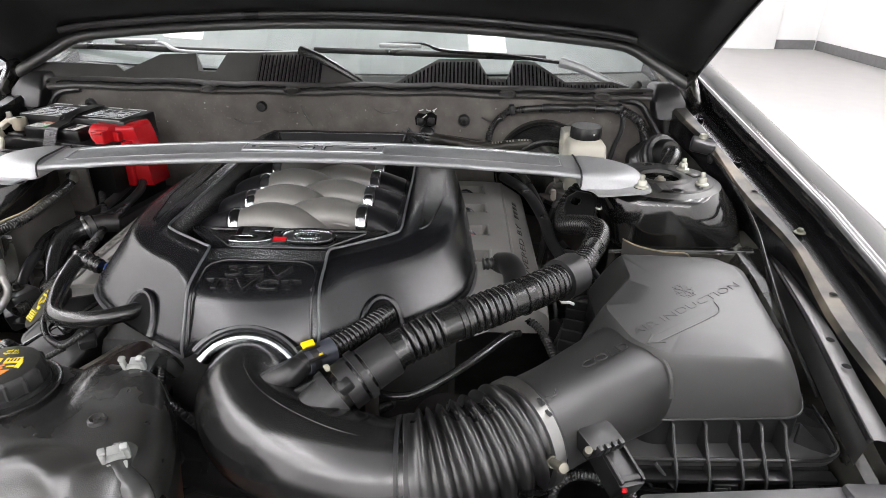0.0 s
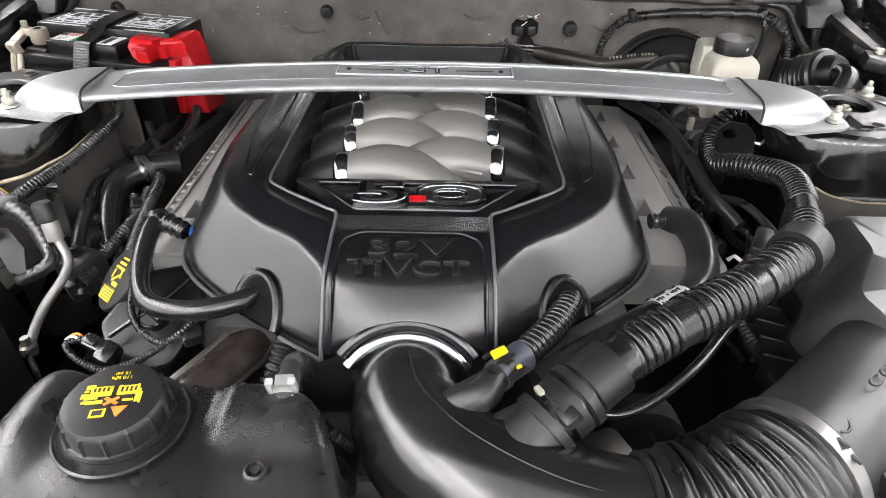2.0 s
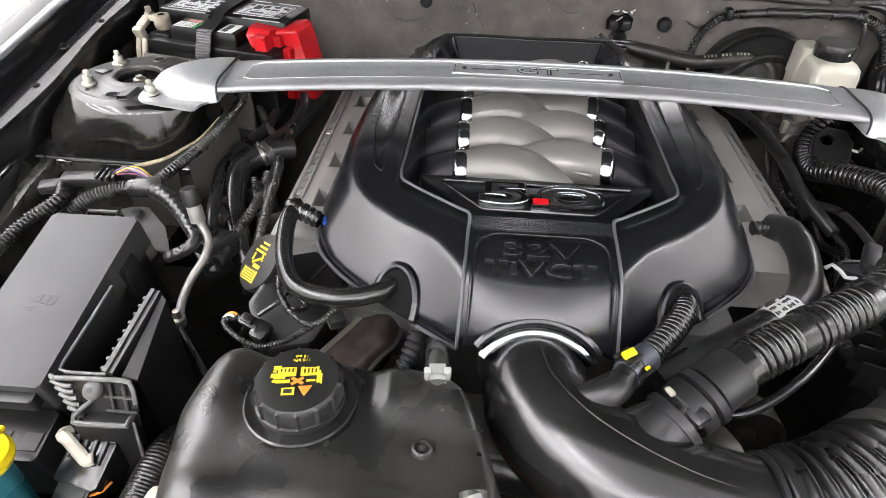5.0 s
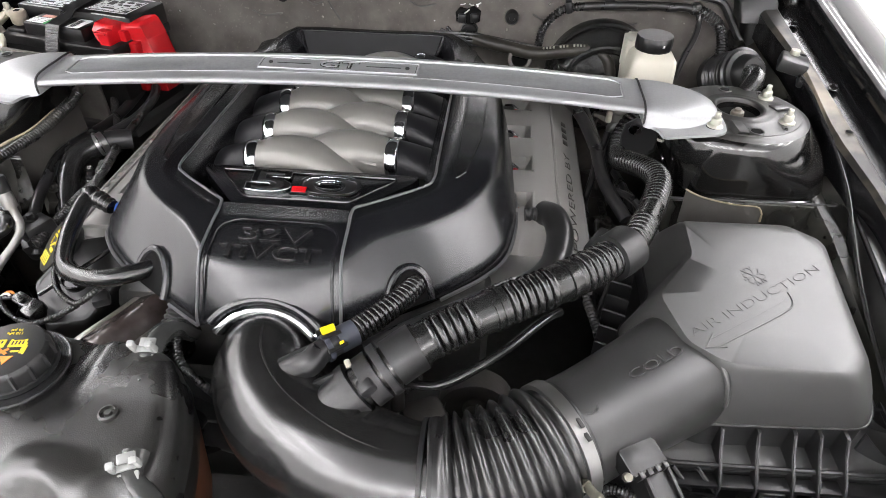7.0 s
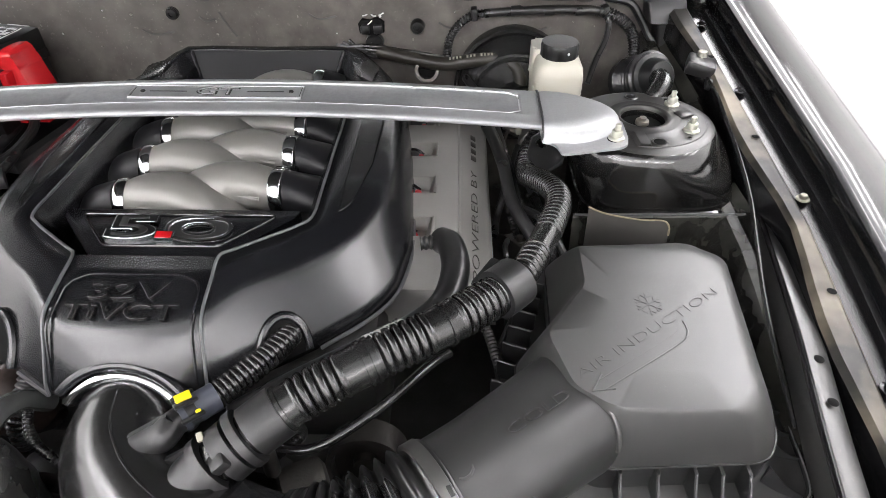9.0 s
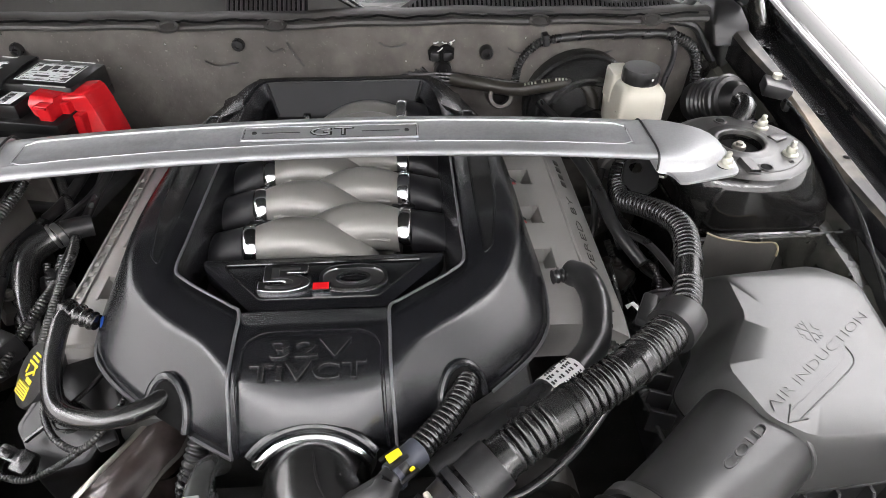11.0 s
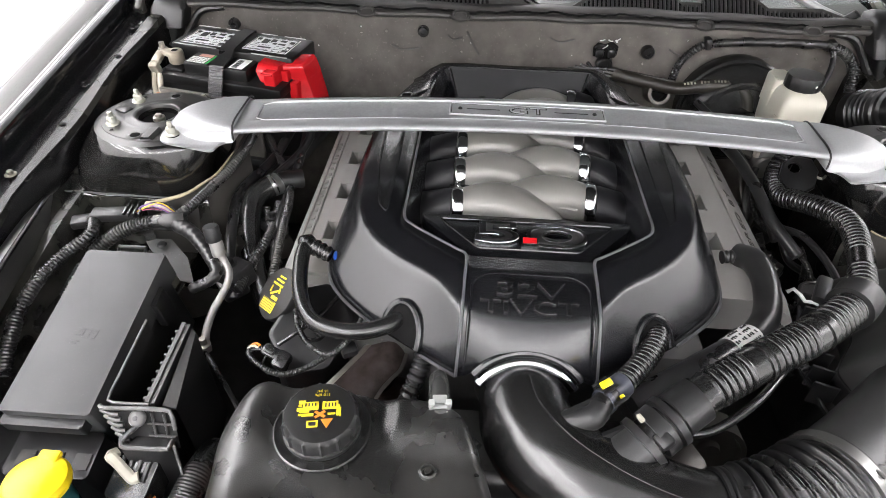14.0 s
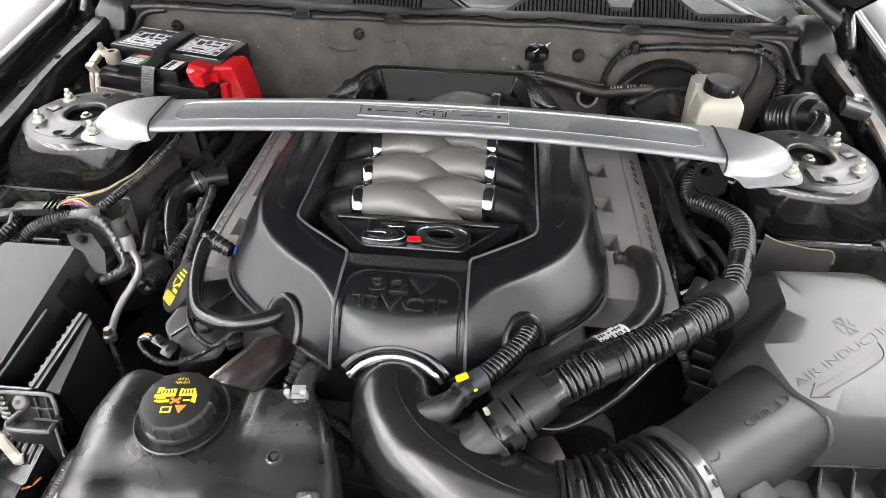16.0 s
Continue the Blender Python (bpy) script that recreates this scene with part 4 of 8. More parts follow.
        for x, yf, yb, zt, n in ((0.451, 0.9535, 1.0600, 0.9050, 5.0), (0.4545, 0.9515, 1.0620, 0.9070, 5.0), (0.462, 0.9508, 1.0625, 0.9078, 5.0), (0.478, 0.9495, 1.0620, 0.9080, 4.4), (0.496, 0.9490, 1.0600, 0.9072, 3.9), (0.514, 0.9530, 1.0570, 0.9055, 3.2),
                                  (0.530, 0.9615, 1.0530, 0.9028, 2.8), (0.543, 0.9700, 1.0480, 0.8995, 2.5), (0.553, 0.9790, 1.0420, 0.8955, 2.3), (0.560, 0.9870, 1.0350, 0.8915, 2.2), (0.5645, 0.9940, 1.0270, 0.8870, 2.1), (0.5665, 1.0000, 1.0190, 0.8830, 2.0)):
            ring = []
            for k in range(25):
                a = math.pi * k / 24
                c, sn = math.cos(a), math.sin(a)
                y = (yf + yb) / 2 + (yb - yf) / 2 * math.copysign(abs(c) ** (2 / n), c)
                z = 0.8805 + (zt - 0.8805) * sn ** (2 / n)
                flare = max(0.0, (0.889 - z) / 0.0085) ** 2 * 0.007 * (1 if c < 0 else 0)
                ring.append((s * x, y - flare + dy, z))
            rows.append(ring)
        c = part("end_casting", loft(rows, closed=False, cap_start=True, cap_end=True), SILVER, t, "cast silver end of the brace", angle=60)
        foot = [(0.4515, 0.9490), (0.4640, 0.9440), (0.4700, 0.9360), (0.4735, 0.9185), (0.4800, 0.9170), (0.5540, 0.9340), (0.5650, 0.9420), (0.5690, 0.9620), (0.5700, 1.0200), (0.5600, 1.0450), (0.5200, 1.0600), (0.4515, 1.0600)]
        foot = rounded(foot, 0.005, 3)
        pl2 = [(s * x, y + dy) for x, y in foot]
        part("foot", prism(pl2 if s > 0 else pl2[::-1], 0.8785, 0.8822, 0.0012), SILVER, c, "flat bolted foot")
        part("foot_slot", lathe([(0, 0.0004), (0.0085, 0.0004), (0.0095, 0)], (s * 0.549, 0.9560 + dy, 0.8823), seg=18), HOLESHADE, c)
        seam = [(1.0625, 0.882), (1.0630, 0.893), (1.0600, 0.9020), (1.045, 0.9074), (1.01, 0.9078), (0.972, 0.9074), (0.9560, 0.9028), (0.9508, 0.894), (0.9500, 0.882)]
        part("seam", tube([(s * (0.4512 + 0.10 * max(0, 1.01 - y) * -0.05), y + dy, z) for y, z in seam], 0.0016, seg=6), INK, c)


# ---- engine ----
# half outline of the cover, from its tail to its nose: foot, wall top, shoulder, top edge
HALF = [
    ((0.00, 1.300, 0.84), (0.00, 1.298, 0.870), (0.00, 1.294, 0.876), (0.00, 1.288, 0.8775)),
    ((0.155, 1.300, 0.84), (0.152, 1.298, 0.870), (0.150, 1.293, 0.876), (0.146, 1.287, 0.8775)),
    ((0.222, 1.262, 0.81), (0.217, 1.255, 0.835), (0.205, 1.246, 0.852), (0.198, 1.240, 0.858)),
    ((0.252, 1.170, 0.79), (0.248, 1.166, 0.815), (0.239, 1.160, 0.848), (0.228, 1.158, 0.855)),
    ((0.268, 1.050, 0.78), (0.265, 1.048, 0.803), (0.252, 1.047, 0.848), (0.240, 1.046, 0.857)),
    ((0.276, 0.930, 0.78), (0.273, 0.930, 0.801), (0.256, 0.930, 0.849), (0.243, 0.930, 0.859)),
    ((0.280, 0.840, 0.785), (0.276, 0.841, 0.802), (0.248, 0.846, 0.849), (0.236, 0.851, 0.859)),
    ((0.268, 0.757, 0.790), (0.264, 0.760, 0.803), (0.228, 0.788, 0.851), (0.219, 0.795, 0.859)),
    ((0.240, 0.712, 0.790), (0.237, 0.716, 0.802), (0.203, 0.752, 0.851), (0.196, 0.760, 0.859)),
    ((0.190, 0.668, 0.788), (0.188, 0.672, 0.801), (0.164, 0.716, 0.853), (0.159, 0.724, 0.861)),
    ((0.130, 0.632, 0.782), (0.129, 0.635, 0.796), (0.115, 0.680, 0.856), (0.112, 0.688, 0.864)),
    ((0.084, 0.606, 0.777), (0.0835, 0.609, 0.792), (0.081, 0.640, 0.846), (0.0805, 0.656, 0.8575)),
    ((0.060, 0.604, 0.792), (0.059, 0.605, 0.801), (0.058, 0.632, 0.846), (0.058, 0.652, 0.8572)),
    ((0.030, 0.608, 0.811), (0.030, 0.609, 0.819), (0.030, 0.630, 0.846), (0.030, 0.650, 0.8570)),
    ((0.00, 0.610, 0.816), (0.00, 0.611, 0.823), (0.00, 0.629, 0.846), (0.00, 0.650, 0.8570)),
]
# the rim of the valley that follows, point by point, on the cover's top
VALLEY = [(0.00, 1.272, 0.878), (0.135, 1.272, 0.878), (0.158, 1.225, 0.868), (0.166, 1.150, 0.862), (0.168, 1.050, 0.863), (0.168, 0.930, 0.866), (0.168, 0.855, 0.867),
          (0.167, 0.800, 0.868), (0.152, 0.780, 0.868), (0.120, 0.755, 0.869), (0.092, 0.734, 0.870), (0.080, 0.722, 0.871), (0.056, 0.722, 0.871), (0.030, 0.722, 0.871), (0.0, 0.722, 0.871)]


def full(half):
    """Closes a half ring by its mirror image."""
    return list(half) + mirror(half[-2:0:-1])


def denser(half, n=3):
    """Smooth points between those of a half ring."""
    P = [Vector(p) for p in half]
    a, z = Vector((-P[1].x, P[1].y, P[1].z)), Vector((-P[-2].x, P[-2].y, P[-2].z))
    P = [a] + P + [z]
    out = []
    for p, q, r, s in zip(P, P[1:], P[2:], P[3:]):
        for i in range(n):
            t = i / n
            c = 0.5 * ((2 * q) + (r - p) * t + (2 * p - 5 * q + 4 * r - s) * t * t + (3 * q - p - 3 * r + s) * t ** 3)
            out.append(tuple(0.55 * c + 0.45 * (q + (r - q) * t)))
    out.append(tuple(P[-2]))
    return out


def engine_cover():
    t = thing("engine_cover", (0, 0.95, 0.78), "satin black plastic engine cover over a V8", "engine cover")
    rings = [denser([h[k] for h in HALF]) for k in range(4)]
    rim = denser(VALLEY)
    mid = [tuple((Vector(a) * 0.5 + Vector(b) * 0.5)) for a, b in zip(rings[3], rim)]
    def between(a, b, f):
        return [tuple(Vector(p).lerp(Vector(q), f)) for p, q in zip(a, b)]
    r0, r1, r2, r3 = rings
    layers = [r0, r1, between(r1, r2, 0.10), between(r1, r2, 0.93), between(r2, r3, 0.35), r3, between(r3, rim, 0.12), mid, rim]
    cover = part("shell", loft([full(r) for r in layers]), SATIN, t, "satin black shell", angle=75)
    sol = cover.modifiers.new("thickness", "SOLIDIFY")
    sol.thickness, sol.offset = 0.003, -1
    # inner walls that drop from the rim into the valley
    inner = [(x * 0.965, 0.722 + (y - 0.722) * 0.99 + 0.003, z - 0.010) for x, y, z in rim]
    part("valley_wall", loft([full(rim), full(inner), full([(x * 0.94, 0.722 + (y - 0.722) * 0.98 + 0.006, z - 0.012) for x, y, z in inner]), full([(x * 0.92, 0.722 + (y - 0.722) * 0.97 + 0.012, 0.815) for x, y, z in inner])]), SATIN, t)
    part("valley_floor", prism([(-0.16, 0.73), (0.16, 0.73), (0.165, 1.28), (-0.165, 1.28)], 0.79, 0.80), VOID, t)
    for s in (1, -1):
        # pale line along the rim and down the nose, the bevel's highlight as colour
        pts = [(s * x, y, z + 0.001) for x, y, z in VALLEY[3:12]] + [(s * 0.0800, 0.69, 0.8660), (s * 0.0803, 0.664, 0.8605), (s * 0.0808, 0.650, 0.8555), (s * 0.0812, 0.641, 0.8475), (s * 0.0822, 0.627, 0.824), (s * 0.0838, 0.609, 0.793), (s * 0.084, 0.606, 0.778)]
        part("rim_highlight", tube(pts, 0.0018, seg=6, step=0.005), EDGELIGHT, t, "pale grey line standing in for the rim's edge highlight")
        part("nose_bead", tube([(s * 0.0730, 0.650, 0.8570), (s * 0.0735, 0.633, 0.8465), (s * 0.0745, 0.612, 0.805), (s * 0.076, 0.605, 0.788)], 0.0016, seg=6), SATIN, t)
        # long sunken slot on the shoulder
        slot = rounded([(0.194, 0.815), (0.206, 0.832), (0.222, 0.93), (0.226, 1.08), (0.214, 1.18), (0.198, 1.18), (0.195, 1.05), (0.193, 0.9)], 0.006)
        part("shoulder_slot", prism([(s * x, y) for x, y in (slot if s > 0 else slot[::-1])], 0.852, 0.8635, 0.001), GLOSSY, t)
        part("slot_edge", tube([(s * x, y, 0.8635) for x, y in slot + slot[:1]], 0.0014, seg=6, curve=False), SATIN, t)
        # hose arches in the front edge, lying on the sloping front
        foot = Vector((s * 0.156, 0.6475, 0.7845))
        U = Vector((-s * 0.018, 0.053, 0.0725)).normalized()
        T = Vector((s * 0.060, 0.038, 0.006)).normalized()
        N = T.cross(U).normalized() * (1 if s > 0 else -1)
        if N.y > 0:
            N = -N
        arch = [foot + T * (0.027 * math.cos(a)) + U * (0.012 + 0.040 * math.sin(a)) for a in [math.pi * i / 14 for i in range(15)]]
        arch = [foot + T * 0.027 + U * 0.005] + arch + [foot - T * 0.027 + U * 0.005]
        # black face laid over the slope in place of the arch's inner shade
        mouth = bmesh.new()
        mouth.faces.new([mouth.verts.new(p + N * 0.0078) for p in arch])
        part("arch_mouth", mouth, HOLESHADE, t, "black face for the shade inside a hose arch")
        part("hose_arch", tube([p + N * 0.0058 for p in arch], 0.0050, seg=10), SATIN, t, "raised rim round a hose arch")
        part("foot_edge", tube([(s * h[0][0], h[0][1] - 0.001, h[0][2]) for h in HALF[5:9]] + [(s * 0.19, 0.667, 0.788)], 0.0024, seg=6), EDGELIGHT, t)
        part("foot_edge", tube([(s * 0.13, 0.632, 0.782), (s * 0.11, 0.62, 0.780), (s * 0.085, 0.606, 0.778)], 0.0024, seg=6), EDGELIGHT, t)
    # raised lip over the intake mouth
    C, D, N = Vector((0, 0.574, 0.751)), Vector((0, 0.54, 0.8417)), Vector((0, -0.8417, 0.54))
    part("mouth_lip", tube([C + (Vector((math.cos(a), 0, 0)) + D * math.sin(a)) * 0.0795 + N * 0.0035 for a in [radians(38 + 4 * k) for k in range(27)]], 0.0052, seg=10, curve=False), SATIN, t, "raised lip over the intake mouth")
    # lined panel with the two lines of letters
    m = axes((0, 0.664, 0.8603), (1, 0, 0), (0, 1, 0.225))
    pan = [(-0.071, -0.020), (-0.071, 0.014), (-0.066, 0.024), (-0.054, 0.031), (-0.046, 0.033), (0.046, 0.033), (0.054, 0.031), (0.066, 0.024), (0.071, 0.014), (0.071, -0.020)]
    part("panel_line", tube([tuple(m @ Vector((x, y, 0.0004))) for x, y in pan], 0.0015, seg=6, curve=False), SATIN, t)
    for text, dy, w, sz in (("32V", 0.0140, 1.80, 0.0270), ("TiVCT", -0.0110, 1.48, 0.0270)):
        part("lettering", letters(text, sz, 0.003, m @ pose(-0.002, dy - 0.004, 0.0016), bold=0.0000, wide=w, spacing=1.08, bevel=0.0006), GLOSSY, t, "raised black letters with glossy edges")
        part("letter_face", letters(text, sz, 0.002, m @ pose(-0.002, dy - 0.004, 0.0030), bold=-0.0009, wide=w, spacing=1.08), SATIN, t)
    # sloping badge plate with 5.0
    b = axes((0, 0.782, 0.8565), (1, 0, 0), (0, 1, -0.05))
    plate = [(-0.146, 0.047), (0.146, 0.047), (0.140, 0.030), (0.075, -0.046), (-0.075, -0.046), (-0.140, 0.030)]
    bp = part("badge_plate", prism(rounded(plate, 0.004), -0.02, 0, 0.002, b), SATIN, t)
    line = [(-0.118, 0.036), (0.118, 0.036), (0.112, 0.026), (0.066, -0.028), (-0.066, -0.028), (-0.112, 0.026)]
    part("badge_line", tube([tuple(b @ Vector((x, y, 0.0005))) for x, y in rounded(line, 0.006) + rounded(line, 0.006)[:1]], 0.0016, seg=6, curve=False), GLOSSY, bp)
    f = b @ pose(-0.040, -0.004, 0.005, 14, 0, 0)
    part("numeral", letters("5", 0.044, 0.007, f, bold=0.0020, wide=2.45, bevel=0.0016), CHROME, bp, "chrome rimmed numeral")
    part("numeral_face", letters("5", 0.044, 0.001, f @ pose(0, 0, 0.0052), bold=-0.0002, wide=2.45), MATTE, bp, "black numeral face")
    f = b @ pose(0.038, -0.004, 0.005, 14, 0, 0)
    def oval(w, h, e, z):
        out = []
        for k in range(41):
            a = 2 * math.pi * k / 40
            c_, s_ = math.cos(a), math.sin(a)
            q = (abs(c_) ** e + abs(s_) ** e) ** (-1 / e)
            out.append(tuple(f @ Vector((w * q * c_, h * q * s_, z))))
        return out
    part("numeral", tube(oval(0.037, 0.0170, 2.6, 0.003), 0.0031, seg=8, curve=False), CHROME, bp, "chrome rimmed numeral")
    part("numeral", tube(oval(0.018, 0.0075, 2.2, 0.003), 0.0024, seg=8, curve=False), CHROME, bp)
    part("numeral_face", loft([oval(0.037, 0.0170, 2.6, -0.004)[:-1], oval(0.0355, 0.0158, 2.6, 0.0032)[:-1], oval(0.019, 0.0085, 2.2, 0.0032)[:-1], oval(0.018, 0.0075, 2.2, -0.002)[:-1]]), MATTE, bp, "black numeral face")
    f = b @ pose(0.002, -0.017, 0.005, 14, 0, 0)
    part("numeral_dot", prism([(-0.0108, -0.0055), (0.0108, -0.0055), (0.0108, 0.0055), (-0.0108, 0.0055)], -0.003, 0.004, 0.0012, f), CHROME, bp)
    part("numeral_dot_face", prism([(-0.009, -0.0042), (0.009, -0.0042), (0.009, 0.0042), (-0.009, 0.0042)], 0.004, 0.0052, 0, f), RED, bp, "small red square")
    # tail wall of the valley
    part("tail_wall", loft([[(-0.136, 1.272, 0.877), (0.136, 1.272, 0.877)], [(-0.118, 1.240, 0.828), (0.118, 1.240, 0.828)], [(-0.118, 1.16, 0.80), (0.118, 1.16, 0.80)]], closed=False), TAIL, t)
    for s in (1, -1):
        part("tail_rib", tube([(s * 0.134, 1.270, 0.876), (s * 0.117, 1.242, 0.83)], 0.003, seg=6, curve=False), SATIN, t)
        part("tail_wing", prism([(s * x, y) for x, y in (rounded([(0.165, 1.20), (0.195, 1.17), (0.200, 1.235), (0.172, 1.262)], 0.004) if s > 0 else rounded([(0.165, 1.20), (0.195, 1.17), (0.200, 1.235), (0.172, 1.262)], 0.004)[::-1])], 0.85, 0.8665, 0.002), GLOSSY, t)
    # black shrouds with chrome collars on both sides
    for s, ys in ((-1, (0.882, 0.966, 1.050, 1.134)), (1, (0.909, 0.996, 1.080, 1.164, 1.228))):
        for y in ys:
            rows = []
            for f in range(9):
                g = f / 8
                x = 0.163 - 0.056 * g
                w, h = 0.040 - 0.010 * g ** 0.6, 0.010 + 0.031 * g ** 0.6
                rows.append([(s * x, y - 0.004 * g + w * math.cos(a), 0.820 + h * math.sin(a)) for a in [math.pi * k / 12 for k in range(13)]])
            part("runner_shroud", loft(rows, closed=False), TAIL, t, "black flared shroud")
            rows = []
            for x, r, tip in ((0.1110, 0.0300, 0.0), (0.1110, 0.0325, 0.0), (0.1095, 0.0338, 0.0), (0.1060, 0.0346, 0.0), (0.1010, 0.0352, 0.0), (0.0965, 0.0350, 0.0), (0.0945, 0.0340, 0.0), (0.0942, 0.0318, 0.0), (0.0960, 0.0295, 0.0)):
                rows.append([(s * (x + 0.010 * math.cos(a) * 0.4 - 0.004 * math.sin(a)), y - 0.004 + r * math.cos(a), 0.822 + r * 1.18 * math.sin(a)) for a in [math.pi * k / 18 - 0.1 for k in range(21)]])
            part("chrome_collar", loft(rows, closed=False), CHROME, t, "chrome collar round an intake runner", angle=50)
        for ya, yb in zip(ys, ys[1:]):
            part("shroud_ledge", box((s * 0.096, (ya + yb) / 2 - 0.002, 0.822), (0.034, 0.022, 0.03), 0.004), SATIN, t)
    return t


def intake_manifold():
    t = thing("intake_manifold", (0, 1.0, 0.80), "grey interlaced intake runners under the cover", "intake manifold")
    part("plenum", box((0, 1.0, 0.795), (0.17, 0.50, 0.03), 0.01), ALU, t)
    for s, ys in ((-1, (0.878, 0.962, 1.046, 1.130)), (1, (0.905, 0.992, 1.076, 1.160, 1.224))):
        for y in ys:
            low = 0.012 if y > 1.2 else 0.0
            pts = [(s * 0.098, y, 0.826 - low), (s * 0.078, y, 0.835 - low), (s * 0.045, y - 0.002, 0.842 - low), (s * 0.008, y - 0.006, 0.836 - low), (s * -0.028, y - 0.013, 0.816 - low), (s * -0.058, y - 0.020, 0.786 - low), (s * -0.07, y - 0.024, 0.76 - low)]
            part("runner", tube(pts, lambda f: 0.0275 + 0.0065 * math.sin(math.pi * min(1, f * 1.25)) ** 0.8, seg=28, step=0.004, flat=0.95), ALU, t, "smooth grey intake runner")
            part("runner_bead", tube([Vector(p) + Vector((0, -0.030, 0.004)) for p in pts[1:5]], 0.003, seg=6), ALU, t)
            part("rear_bolt", lathe([(0, 0.012), (0.006, 0.011), (0.008, 0.004), (0.012, 0.0)], (s * -0.068, y + 0.018, 0.822), seg=12), GLOSSY, t)


def valve_cover(s):
    t = thing("valve_cover", (s * 0.31, 0.96, 0.70), "grey cast valve cover with red coil seals", "valve cover", "valve covers")
    y0 = 0.772 if s > 0 else 0.765
    side = ((0.338, 0.784), (0.345, 0.781), (0.383, 0.757), (0.388, 0.748), (0.389, 0.725)) if s > 0 else ((0.330, 0.781), (0.340, 0.776), (0.345, 0.766), (0.348, 0.70), (0.352, 0.64))
    o = 0.002 if s > 0 else -0.004
    pockets = (0.888, 0.990, 1.093, 1.194) if s > 0 else (0.861, 0.966, 1.071, 1.175)
    # rows along the cover; the pockets over the coils are sunk into it
    stops = {y0, 1.245, 0.80, 0.775}
    for y in pockets:
        stops |= {y - 0.0205, y - 0.0195, y + 0.0175, y + 0.0215}
    rows = []
    for y in sorted(q for q in stops if q >= y0):
        dip = 0.015 * max(0, min(1, (0.80 - y) / 0.05)) if s > 0 else 0
        deep = any(-0.02 < y - c < 0.018 for c in pockets)
        top = ((0.225, 0.775), (0.247, 0.786), (0.250, 0.786), (0.252, 0.764 if deep else 0.786), (0.2925 + o, 0.764 if deep else 0.786), (0.300 + o, 0.786), (0.303 + o, 0.786))
        rows.append([(s * px, y, pz - dip) for px, pz in top + side])
    b = loft(rows, closed=False)
    for ring in (rows[0], rows[-1]):
        b.faces.new([b.verts.new(p) for p in ring] + [b.verts.new((s * 0.225, ring[0][1], ring[-1][2]))])
    part("casting", b, VALVE, t, "grey cast cover", angle=25)
    e = 0.010 if s > 0 else 0.0
    part("edge_rib", tube([(s * (0.331 + e), y, 0.7835) for y in (0.81, 0.95, 1.24)], 0.0026, seg=6), VALVE, t)
    if s < 0:
        part("edge_rib", tube([(s * 0.318, y, 0.7845) for y in (0.775, 0.95, 1.24)], 0.0022, seg=6), VALVE, t)
    for y in pockets:
        part("coil_block", box((s * (0.262 + o), y - 0.002, 0.770), (0.022, 0.028, 0.018), 0.003), MATTE, t, "black ignition coil in its pocket")
        part("coil_seal", lathe([(0, 0.004), (0.0045, 0.004), (0.0065, 0.001), (0.0065, -0.004)], (s * (0.276 + o), y - 0.004, 0.773), (0, s * 35, 0), seg=14), DARKRED, t, "red coil seal")
        part("coil_wire", tube([(s * (0.256 + o), y + 0.010, 0.779), (s * (0.268 + o), y + 0.006, 0.782), (s * (0.280 + o), y + 0.002, 0.775)], 0.0022, seg=6), GLOSSY, t)
        part("pocket_lip", box((s * (0.3025 + o), y, 0.787), (0.004, 0.044, 0.004), 0.0012), VALVE, t)
    if s > 0:
        # dark raised words along the sloping outer side, the rest as plain bars
        on = lambda y: (0.3635, y, 0.7696)
        part("lettering", letters("POWERED BY", 0.0165, 0.0014, axes(on(0.925), (0, 1, 0), (-0.038, 0, 0.024)), wide=2.55, bold=-0.0004), RAWMETAL, t, "raised dark words")
        for y in (1.092, 1.114, 1.136, 1.158):
            bar = box((0, 0, 0), (0.014, 0.010, 0.0014), 0.001)
            bmesh.ops.transform(bar, matrix=axes(on(y), (0, 1, 0), (-0.038, 0, 0.024)), verts=bar.verts)
            part("letter_bar", bar, RAWMETAL, t)
    else:
        for i in range(16):
            part("letter_bar", box((s * 0.3245, 0.81 + i * 0.0205, 0.784), (0.007, 0.0085 if i % 7 else 0.003, 0.0026), 0.0008), VALVE, t)
        part("cam_housing", box((s * 0.292, 0.762, 0.742), (0.10, 0.05, 0.075), 0.018, (-12, 0, 0)), VALVE, t)


brace()
engine_cover()
intake_manifold()
for sgn in (-1, 1):
    valve_cover(sgn)


